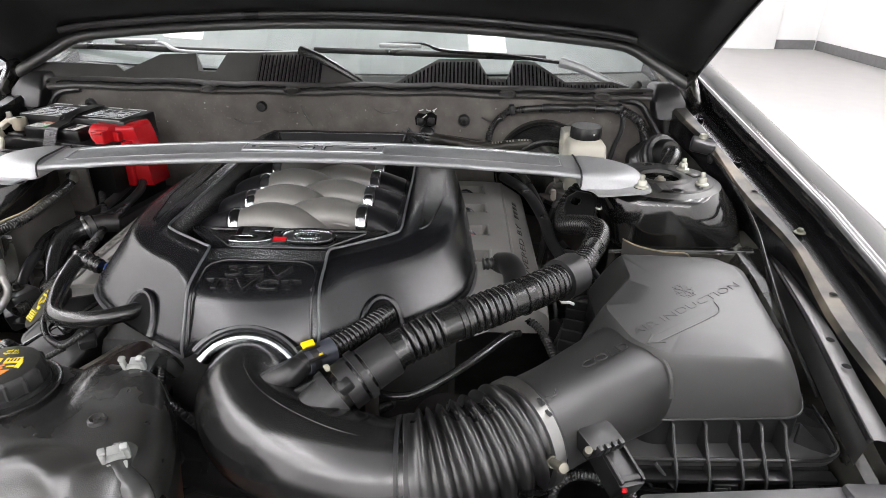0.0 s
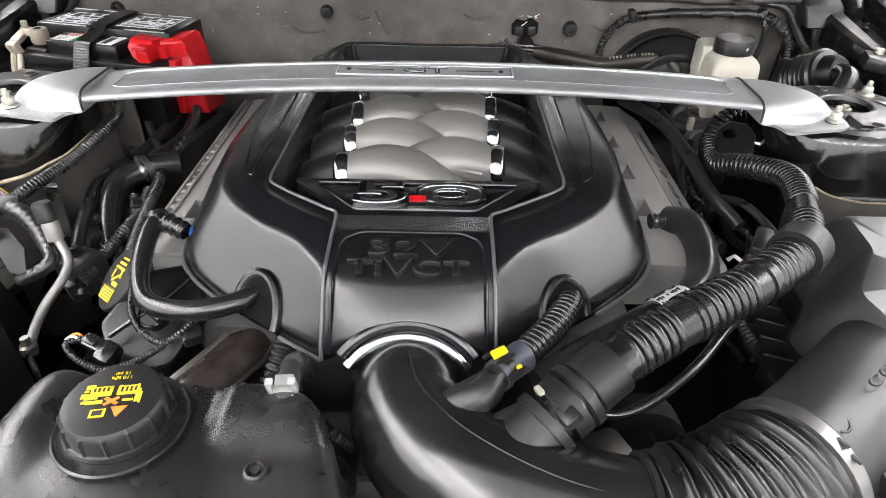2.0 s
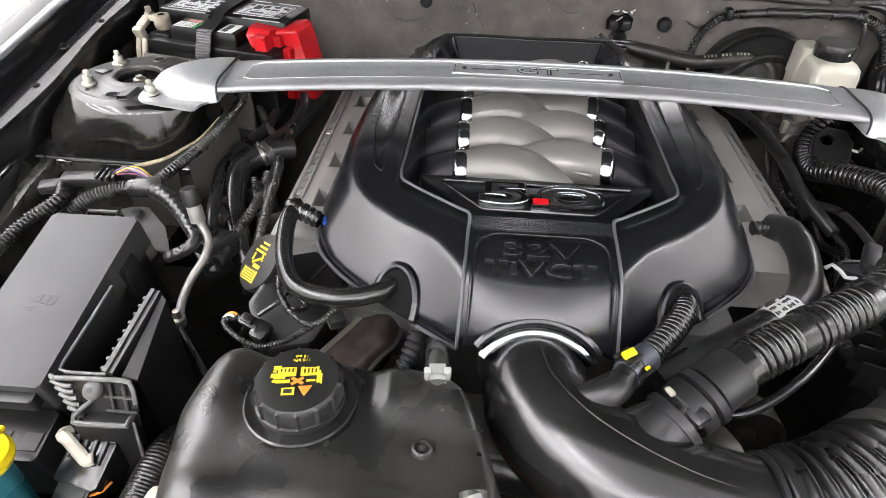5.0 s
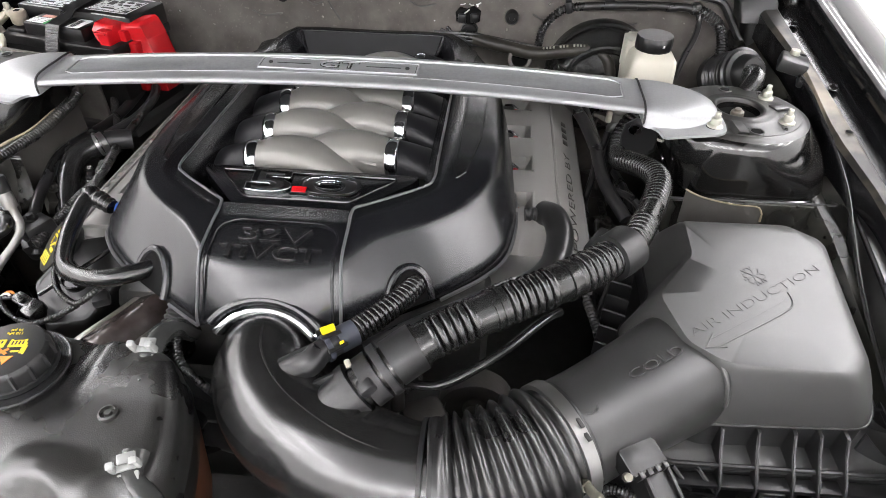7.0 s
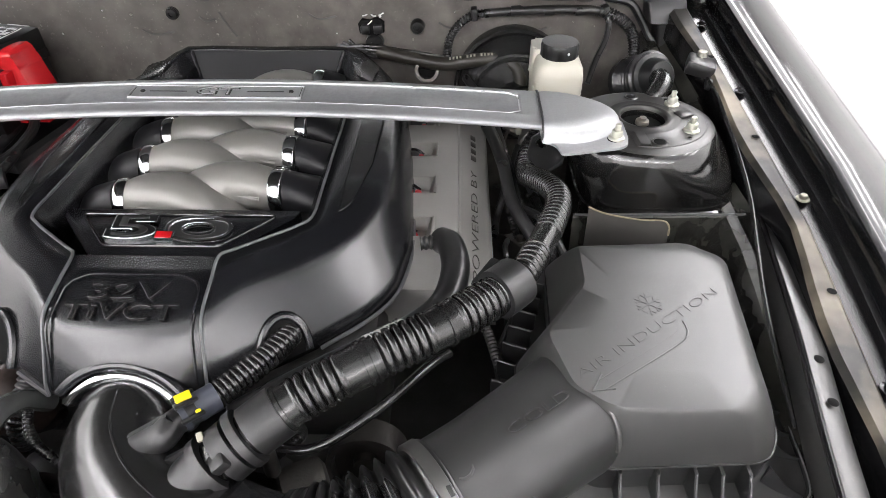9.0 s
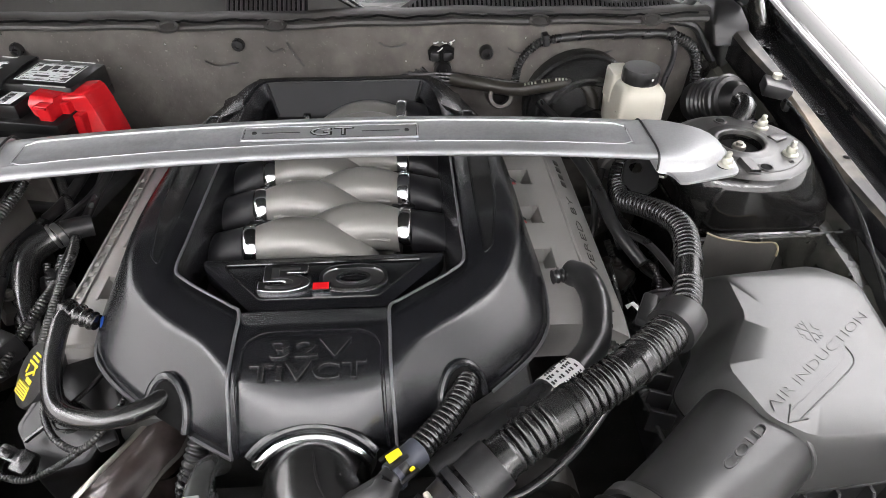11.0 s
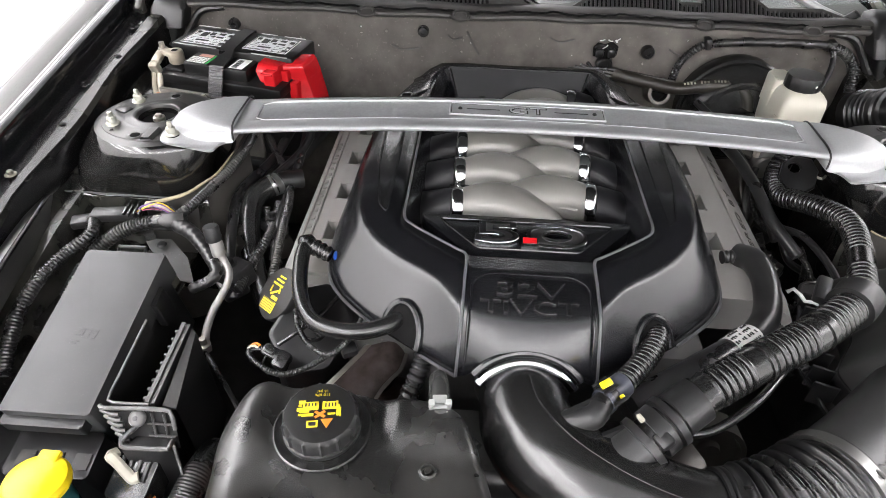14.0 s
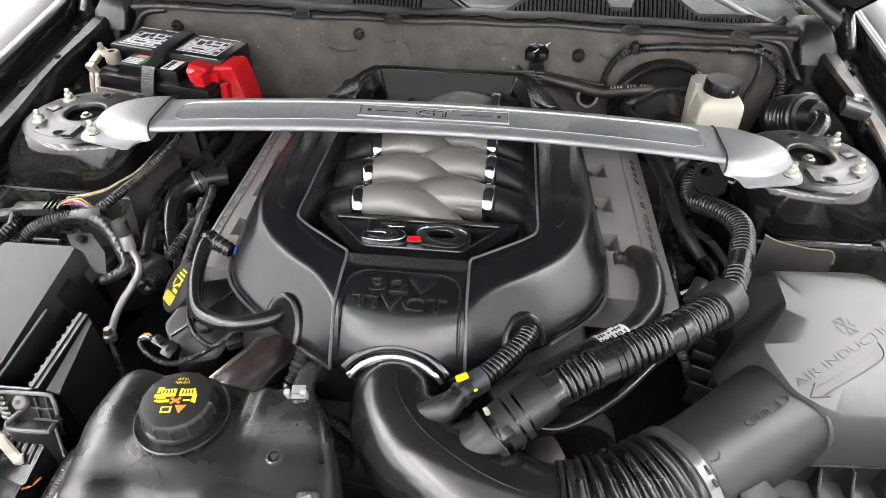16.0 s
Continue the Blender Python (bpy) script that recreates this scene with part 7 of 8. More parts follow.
    for i in range(4):
        part("plug_tooth", prism([(-0.016 + 0.010 * i, -0.016), (-0.010 + 0.010 * i, -0.016), (-0.010 + 0.010 * i, -0.010), (-0.016 + 0.010 * i, -0.010)], -0.004, 0.006, 0.001, q), MATTE, s)
    q = axes((0.414, 0.465, 0.765), (0.86, 0.42, -0.2), (-0.40, 0.86, 0.3))
    bd = prism(rounded([(-0.017, -0.026), (0.017, -0.026), (0.017, 0.026), (-0.017, 0.026)], 0.003), -0.014, 0.006, 0.002, q)
    for dx in (-0.014, 0.014):
        prism([(dx - 0.002, -0.024), (dx + 0.002, -0.024), (dx + 0.002, 0.024), (dx - 0.002, 0.024)], 0.006, 0.010, 0.001, q, bm=bd)
    prism([(-0.012, -0.022), (0.012, -0.022), (0.012, -0.016), (-0.012, -0.016)], 0.006, 0.009, 0.001, q, bm=bd)
    part("plug", bd, BATT, s, "black plug with raised edges")
    part("red_lock", box(tuple(q @ Vector((-0.012, -0.028, 0.004))), (0.005, 0.004, 0.004), 0.001), RED, s, "tiny red lock")
    part("screw", lathe([(0, 0.005), (0.004, 0.004), (0.0042, 0.001), (0.0044, -0.004)], (0.380, 0.455, 0.792), (30, 0, 0), seg=12), ZINC, s)
    part("wire_loom", tube([(0.421, 0.458, 0.755), (0.407, 0.455, 0.750), (0.390, 0.463, 0.750), (0.372, 0.469, 0.745), (0.355, 0.463, 0.735), (0.351, 0.453, 0.720), (0.364, 0.445, 0.700)], 0.0055, seg=10, ridge=0.0013, pitch=0.0036), LOOM, s, angle=80)
    part("wire_loom", tube([(0.425, 0.459, 0.750), (0.429, 0.450, 0.735), (0.432, 0.436, 0.720)], 0.0065, seg=10, ridge=0.0014, pitch=0.004), LOOM, s, angle=80)
    # chrome ring in the cover's nose
    C, D, N, rows = Vector((0, 0.574, 0.751)), Vector((0, 0.54, 0.8417)), Vector((0, -0.8417, 0.54)), []
    for k in range(41):
        a = radians(34 + 112 * k / 40)
        e = Vector((math.cos(a), 0, 0)) + D * math.sin(a)
        rows.append([C + e * r + N * h for r, h in ((0.0605, -0.010), (0.0606, -0.002), (0.0615, 0.003), (0.064, 0.0065), (0.0675, 0.0078), (0.071, 0.0065), (0.0738, 0.003), (0.0750, -0.002), (0.0752, -0.008))])
    solo("chrome_ring", loft(rows, closed=False), CHROME, "chrome half ring round the intake mouth", "trim ring", angle=60)


def hose(name, pts, r, label, mat=None, **k):
    return solo(name, tube(pts, r, **k), mat or RUBBER, label, "hose", angle=60)


def hoses_right():
    big = thing("breather_hose", (0.3, 0.7, 0.8), "wide black corrugated breather hose with smooth cuffs", "hose")
    path = [(0.106, 0.508, 0.789), (0.128, 0.524, 0.804), (0.184, 0.562, 0.830), (0.248, 0.598, 0.845), (0.330, 0.645, 0.855), (0.398, 0.703, 0.856), (0.428, 0.758, 0.853), (0.450, 0.812, 0.848), (0.466, 0.862, 0.842), (0.469, 0.900, 0.835), (0.462, 0.945, 0.820), (0.449, 0.988, 0.802), (0.443, 1.018, 0.787), (0.444, 1.048, 0.781), (0.450, 1.078, 0.784), (0.462, 1.102, 0.797), (0.480, 1.118, 0.814), (0.505, 1.126, 0.824), (0.53, 1.128, 0.822)]
    P = smooth_path(path, 0.004)
    def near(p):
        return min(range(len(P)), key=lambda i: (P[i] - Vector(p)).length) / (len(P) - 1)
    fc = near((0.39, 0.694, 0.857))
    part("corrugated_hose", tube(path, lambda f: 0.0216 if f < fc else 0.0162, seg=20, ridge=0.0048, pitch=0.0090, lobes=True, plain=((0, near((0.190, 0.565, 0.832))), (near((0.232, 0.589, 0.842)), near((0.262, 0.606, 0.847))), (near((0.312, 0.635, 0.854)), near((0.336, 0.649, 0.856))), (fc - 0.02, fc + 0.03), (near(path[6]), near(path[6]) + 0.045))), RIBHOSE, big, "glossy ribbed hose", angle=120)
    def cuff(p, w, r, name="cuff"):
        i = int(near(p) * (len(P) - 1))
        n = max(1, int(w / 0.004 / 2))
        q = P[max(0, i - n):i + n + 1]
        part(name, tube(q, r, seg=24, curve=False), MATTE, big)
    cuff((0.136, 0.530, 0.808), 0.022, 0.0280), cuff((0.120, 0.518, 0.799), 0.010, 0.0305), cuff((0.148, 0.538, 0.814), 0.006, 0.0296), cuff((0.166, 0.550, 0.822), 0.036, 0.0258), cuff((0.390, 0.694, 0.857), 0.036, 0.0275)
    for q in ((0.178, 0.558, 0.828), (0.247, 0.598, 0.845), (0.256, 0.603, 0.846), (0.324, 0.642, 0.855)):
        i = int(near(q) * (len(P) - 1))
        part("hose_ring", tube(P[i:i + 2], 0.0236, seg=24, curve=False), RIBHOSE, big)
    part("cuff_clip", box((0.112, 0.528, 0.828), (0.006, 0.010, 0.004), 0.0015, (0, 0, 30)), CREAMDULL, big, "pale plastic tab")
    part("cuff_clip", box((0.134, 0.508, 0.822), (0.016, 0.018, 0.012), 0.003, (0, -30, 30)), MATTE, big)
    k = axes((0.478, 1.058, 0.806), (0.96, -0.20, 0.05), (0.10, 0.75, 0.62))
    outer = [(-0.026, -0.030), (0.004, -0.036), (0.024, -0.020), (0.028, 0.010), (0.016, 0.030), (-0.010, 0.034), (-0.028, 0.020), (-0.032, -0.006)]
    inner = [(-0.010 + 0.011 * math.cos(radians(a)), 0.012 + 0.010 * math.sin(radians(a))) for a in (225, 270, 315, 0, 45, 90, 135, 180)]
    ring = lambda pts, h: [k @ Vector((x, y, h)) for x, y in pts]
    part("upper_bracket", loft([ring(inner, -0.004), ring(outer, -0.004), ring(outer, 0.003), ring([(x * 0.9, y * 0.9) for x, y in outer], 0.006), ring(inner, 0.004), ring(inner, -0.004)]), MATTE, big, "black bracket with a round hole")
    part("bracket_peg", tube([tuple(k @ Vector((0.024, 0.0, 0.002))), tuple(k @ Vector((0.040, -0.004, 0.002)))], 0.0022, seg=8, curve=False), NUT, big)
    part("hose_bracket", box((0.372, 0.730, 0.842), (0.018, 0.05, 0.012), 0.004, (0, 0, -30)), MATTE, big)
    part("white_tab", ribbon([(0.394, 0.822, 0.751), (0.402, 0.823, 0.757), (0.408, 0.812, 0.756), (0.412, 0.802, 0.753), (0.420, 0.797, 0.757), (0.427, 0.796, 0.754)], 0.008, 0.0016), WHITE, big, "white plastic tab")
    # small breather with its yellow clip
    sm = thing("vent_hose", (0.1, 0.6, 0.8), "short ribbed vent hose with a yellow locking clip", "hose")
    part("ribbed_hose", tube([(0.150, 0.700, 0.782), (0.158, 0.682, 0.800), (0.157, 0.655, 0.813), (0.137, 0.620, 0.815), (0.104, 0.582, 0.812)], 0.0134, seg=28, ridge=0.0030, pitch=0.0062, lobes=True), RIBHOSE, sm, angle=120)
    part("connector", tube([(0.100, 0.581, 0.811), (0.089, 0.567, 0.812), (0.075, 0.550, 0.813)], lambda f: 0.0140 - 0.0015 * f, seg=18), MATTE, sm)
    part("connector_sleeve", tube([(0.106, 0.584, 0.812), (0.096, 0.575, 0.812), (0.090, 0.569, 0.812)], 0.0148, seg=12, curve=False), BLUEGREY, sm, "blue-grey connector sleeve")
    part("connector_collar", tube([(0.084, 0.561, 0.812), (0.080, 0.557, 0.812)], 0.0150, seg=18, curve=False), BLUEGREY, sm)
    for dx, dy in ((0.010, -0.012), (-0.010, 0.012), (0.0, 0.0)):
        part("connector_rib", box((0.087 + dx, 0.564 + dy, 0.826 - 0.004 * (dx != 0)), (0.004, 0.022, 0.004), 0.001, (0, 0, -50)), MATTE, sm)
    part("yellow_clip", box((0.082, 0.570, 0.8285), (0.015, 0.008, 0.004), 0.001, (20, 0, 35)), YELLOW, sm, "yellow locking clip")
    part("yellow_clip", box((0.099, 0.559, 0.822), (0.005, 0.004, 0.004), 0.001, (20, 0, 35)), YELLOW, sm)
    # smooth hose with the white tag
    w = thing("coolant_pipe", (0.28, 0.7, 0.75), "smooth black elbow hose with a white printed band", "hose")
    path = [(0.318, 0.850, 0.793), (0.330, 0.826, 0.803), (0.336, 0.790, 0.797), (0.325, 0.740, 0.790), (0.296, 0.695, 0.795), (0.245, 0.650, 0.802), (0.180, 0.606, 0.800), (0.12, 0.575, 0.785)]
    part("pipe", tube(path, 0.0180, seg=18), RUBBER, w)
    q = smooth_path(path, 0.004)
    i = min(range(len(q)), key=lambda k: (q[k] - Vector((0.262, 0.664, 0.80))).length)
    part("printed_band", tube(q[i - 7:i + 6], 0.0184, seg=18, curve=False, caps=False), WHITE, w, "white printed band")
    ink = bmesh.new()
    for k in range(11):
        p = q[i - 6 + k]
        for j, a in enumerate((-62, -38, -15, 8, 31, 54)):
            if (3 * k + 5 * j + k * j) % 7 in (0, 3):
                continue
            c_ = Vector((0.0184 * math.sin(radians(a)) * 0.6, -0.0184 * math.sin(radians(a)) * 0.8, 0.0184 * math.cos(radians(a))))
            box(tuple(p + c_), (0.0022, 0.003 + 0.0015 * ((k + j) % 2), 0.0012), 0, (0, 0, 38), bm=ink)
    part("band_print", ink, INK, w, "dark print on the band")
    part("quick_connector", tube([(0.290, 0.838, 0.797), (0.308, 0.840, 0.798), (0.324, 0.838, 0.800)], 0.009, seg=12, ridge=0.002, pitch=0.007), MATTE, w, angle=80)
    hose("vacuum_line", [(0.15, 0.56, 0.77), (0.20, 0.552, 0.775), (0.26, 0.585, 0.792), (0.31, 0.635, 0.80), (0.33, 0.66, 0.79)], 0.0052, "thin black line under the breather hose", GLOSSY, seg=10)
    hose("side_hose", [(0.345, 1.24, 0.80), (0.385, 1.15, 0.80), (0.408, 1.06, 0.785), (0.420, 0.98, 0.765), (0.45, 0.92, 0.74)], 0.010, "black hose along the valve cover", seg=12)
    hose("side_hose", [(0.35, 1.27, 0.83), (0.39, 1.18, 0.81), (0.42, 1.06, 0.77), (0.435, 0.97, 0.73)], 0.007, "black hose along the valve cover", seg=12)


def brake_fluid():
    t = thing("brake_reservoir", (0.50, 1.22, 0.80), "cream translucent brake fluid reservoir with a black cap", "reservoir")
    rings = []
    for z, x0, x1, y0, y1, r in ((0.790, 0.468, 0.534, 1.172, 1.262, 0.008), (0.800, 0.464, 0.538, 1.169, 1.265, 0.010), (0.845, 0.462, 0.541, 1.168, 1.268, 0.010), (0.874, 0.463, 0.541, 1.169, 1.268, 0.010), (0.886, 0.465, 0.540, 1.171, 1.266, 0.012), (0.893, 0.469, 0.535, 1.176, 1.262, 0.014), (0.897, 0.476, 0.528, 1.184, 1.255, 0.016)):
        rings.append([(x, y, z) for x, y in rounded([(x0, y0), (x1, y0), (x1, y1), (x0, y1)], r, 4)])
    part("bottle", loft(rings, cap_start=True, cap_end=True), CREAM, t, "cream plastic bottle")
    part("back_chamber", prism(rounded([(0.461, 1.222), (0.500, 1.222), (0.500, 1.270), (0.461, 1.270)], 0.008), 0.85, 0.903, 0.006), CREAM, t, "raised back chamber of the bottle")
    part("seam", tube([(x, y, 0.852) for x, y in rounded([(0.4615, 1.1715), (0.541, 1.1715), (0.541, 1.269), (0.4615, 1.269)], 0.014, 4)], 0.002, seg=6, curve=False), CREAM, t)
    wob = lambda a, r, h: 1 + 0.02 * (math.cos(a * 18) > 0)
    part("cap", lathe([(0.030, 0.0), (0.0305, 0.002), (0.0305, 0.020), (0.029, 0.023), (0.0, 0.024)], (0.503, 1.212, 0.897), seg=72, wobble=wob), MATTE, t, "black ribbed cap")
    part("cap_dot", lathe([(0, 0.0006), (0.0022, 0.0005), (0.0025, 0)], (0.514, 1.1835, 0.909), (90, 0, 20), seg=10), WHITE, t)
    m = thing("master_cylinder", (0.49, 1.18, 0.74), "cast metal brake master cylinder below the reservoir", "master cylinder")
    part("cylinder", lathe([(0, -0.0905), (0.020, -0.09), (0.0235, -0.087), (0.0245, -0.080), (0.0245, -0.070), (0.022, -0.066), (0.022, 0.0), (0.027, 0.005), (0.027, 0.06), (0.022, 0.08), (0.022, 0.12)], (0.466, 1.235, 0.764), (-90, 0, 0), seg=28), CASTING, m, "grey cast cylinder")
    part("neck", lathe([(0.018, 0.0), (0.018, 0.03), (0.021, 0.034), (0.021, 0.04)], (0.462, 1.165, 0.768), seg=20), CASTING, m)
    part("neck", lathe([(0.018, 0.0), (0.018, 0.03), (0.021, 0.034), (0.021, 0.04)], (0.470, 1.215, 0.768), seg=20), CASTING, m)
    part("bolt_ear", box((0.484, 1.148, 0.778), (0.018, 0.014, 0.028), 0.005, (0, 20, 0)), CASTING, m, "cast ear with a bolt")
    part("ear_bolt", lathe([(0, 0.010), (0.004, 0.010), (0.0045, 0.006), (0.0075, 0.005), (0.0078, 0.0)], (0.486, 1.142, 0.784), (90, 0, 20), seg=12), NUT, m)
    part("end_nick", box((0.470, 1.1440, 0.784), (0.010, 0.004, 0.004), 0.001, (0, 25, 0)), CASTING, m)
    part("side_fitting", lathe([(0, 0.03), (0.006, 0.03), (0.0075, 0.024), (0.010, 0.02), (0.012, 0.0)], (0.445, 1.18, 0.772), (0, -70, 0), seg=8), RAWMETAL, m)
    part("brake_line", tube([(0.430, 1.18, 0.777), (0.42, 1.16, 0.775), (0.415, 1.12, 0.75), (0.425, 1.06, 0.70)], 0.003, seg=8), RAWMETAL, m)
    part("cream_tab", box((0.440, 1.150, 0.795), (0.010, 0.012, 0.022), 0.003), CREAMDULL, m)
    b = thing("brake_booster", (0.44, 1.33, 0.60), "round glossy black brake booster on the firewall", "brake booster")
    part("drum", lathe([(0, 0.075), (0.03, 0.075), (0.035, 0.06), (0.082, 0.05), (0.100, 0.03), (0.106, 0.0), (0.106, -0.03)], (0.44, 1.325, 0.79), (90, 0, 0), seg=40), GLOSSY, b)
    part("drum_bead", lathe([(0.107, 0.004), (0.111, 0.0), (0.107, -0.004)], (0.44, 1.315, 0.79), (90, 0, 0), seg=40), GLOSSY, b)
    part("drum_rib", lathe([(0.070, 0.055), (0.074, 0.060), (0.078, 0.054)], (0.44, 1.325, 0.79), (90, 0, 0), seg=36), GLOSSY, b)
    e = thing("hose_outlet", (0.24, 1.30, 0.84), "dark metal pipe end behind the engine", "pipe end")
    part("pipe_end", lathe([(0.016, 0.0), (0.022, 0.0), (0.024, -0.004), (0.024, -0.04)], (0.280, 1.285, 0.837), (70, 0, 0), seg=24), RAWMETAL, e)
    part("pipe_mouth", lathe([(0, -0.030), (0.017, -0.028), (0.0172, -0.002)], (0.280, 1.285, 0.837), (70, 0, 0), seg=20), HOLESHADE, e)
    # vacuum pump with its elbow behind the tower
    v = thing("vacuum_pump", (0.625, 1.19, 0.80), "round black vacuum pump with an elbow pipe", "pump")
    part("pump_body", lathe([(0, 0.034), (0.022, 0.034), (0.027, 0.028), (0.031, 0.014), (0.038, 0.012), (0.040, 0.0), (0.036, -0.03), (0.036, -0.07)], (0.628, 1.19, 0.868), (62, 0, 20), seg=28), BATT, v)
    for r, h in ((0.043, 0.004), (0.040, -0.010), (0.040, -0.020), (0.040, -0.030), (0.040, -0.040), (0.040, -0.050)):
        part("pump_ring", lathe([(r - 0.004, h + 0.003), (r, h), (r - 0.004, h - 0.003)], (0.628, 1.19, 0.868), (62, 0, 20), seg=28), RUBBER, v)
    part("elbow", tube([(0.63, 1.15, 0.885), (0.628, 1.125, 0.887), (0.615, 1.11, 0.872), (0.60, 1.105, 0.84)], 0.016, seg=16), GLOSSY, v, "smooth black elbow pipe")
    part("electric_plug", box((0.700, 1.175, 0.895), (0.045, 0.045, 0.022), 0.004, (0, 8, -20)), MATTE, v)
    part("plug_cap", lathe([(0, 0.010), (0.007, 0.009), (0.008, 0.0)], (0.703, 1.188, 0.905), seg=14), NUT, v)
    part("plug_bracket", box((0.722, 1.155, 0.878), (0.03, 0.05, 0.018), 0.004, (0, 8, -20)), MATTE, v)
    v.location += Vector((0.025, 0.0, 0.0))


def looms_right():
    solo("wire_loom", tube([(0.315, 1.345, 0.835), (0.322, 1.345, 0.875), (0.345, 1.345, 0.905), (0.375, 1.345, 0.917), (0.458, 1.345, 0.924), (0.54, 1.345, 0.926), (0.595, 1.343, 0.923), (0.637, 1.34, 0.904), (0.656, 1.335, 0.875), (0.66, 1.325, 0.84)], lambda f: 0.0075 if f < 0.72 else 0.0098, seg=12, ridge=0.0022, pitch=0.0055, plain=((0.27, 0.74),)), LOOM, "black ribbed wire loom clipped along the firewall", "wire loom", angle=80)
    for x, z in ((0.365, 0.914), (0.60, 0.919)):
        solo("loom_clip", box((x, 1.345, z + 0.004), (0.012, 0.022, 0.022), 0.003, (0, -10, 0)), MATTE, "black clip holding the wire loom", "clip", "loom clips")
    for x0, r in ((0.43, 0.0088), (0.49, 0.0084), (0.545, 0.0086)):
        solo("tape_wrap", tube([(x0, 1.345, 0.9235), (x0 + 0.018, 1.345, 0.9245)], r, seg=12, curve=False), RUBBER, "black tape wound round the firewall loom", "tape", "loom tape")
    for k in range(4):
        solo("engine_wire", tube([(0.10 + 0.012 * k, 1.325, 0.862 + 0.005 * k), (0.17, 1.318, 0.868 - 0.006 * k), (0.24, 1.312, 0.862 - 0.005 * k), (0.31, 1.305, 0.853 - 0.004 * k)], 0.0034, seg=8), RUBBER, "thin black wire bundled behind the engine", "wire", "bundled wires")
    solo("vacuum_hose", tube([(0.19, 1.32, 0.858), (0.25, 1.302, 0.852), (0.31, 1.292, 0.846), (0.37, 1.288, 0.855), (0.418, 1.285, 0.858), (0.444, 1.275, 0.840), (0.452, 1.265, 0.795)], 0.0122, seg=16), VACHOSE, "black braided vacuum hose behind the engine", "hose")
    for i in range(14):
        if i in (4, 8):
            continue
        x = 0.322 + i * 0.0062
        z = 0.848 + 0.010 * min(1, (x - 0.31) / 0.07)
        solo("hose_print", box((x, 1.2815, z + 0.0108), (0.0034, 0.0045, 0.0010), 0, (35, 0, 0)), NUT, "pale printed mark on the vacuum hose", "print mark", "hose marks")
    solo("reservoir_hose", tube([(0.602, 1.340, 0.920), (0.606, 1.332, 0.902), (0.600, 1.315, 0.880), (0.585, 1.295, 0.855), (0.570, 1.27, 0.82)], 0.0055, seg=10), RUBBER, "thin black hose beside the brake reservoir", "hose")


air_box()
intake()
hoses_right()
brake_fluid()
looms_right()


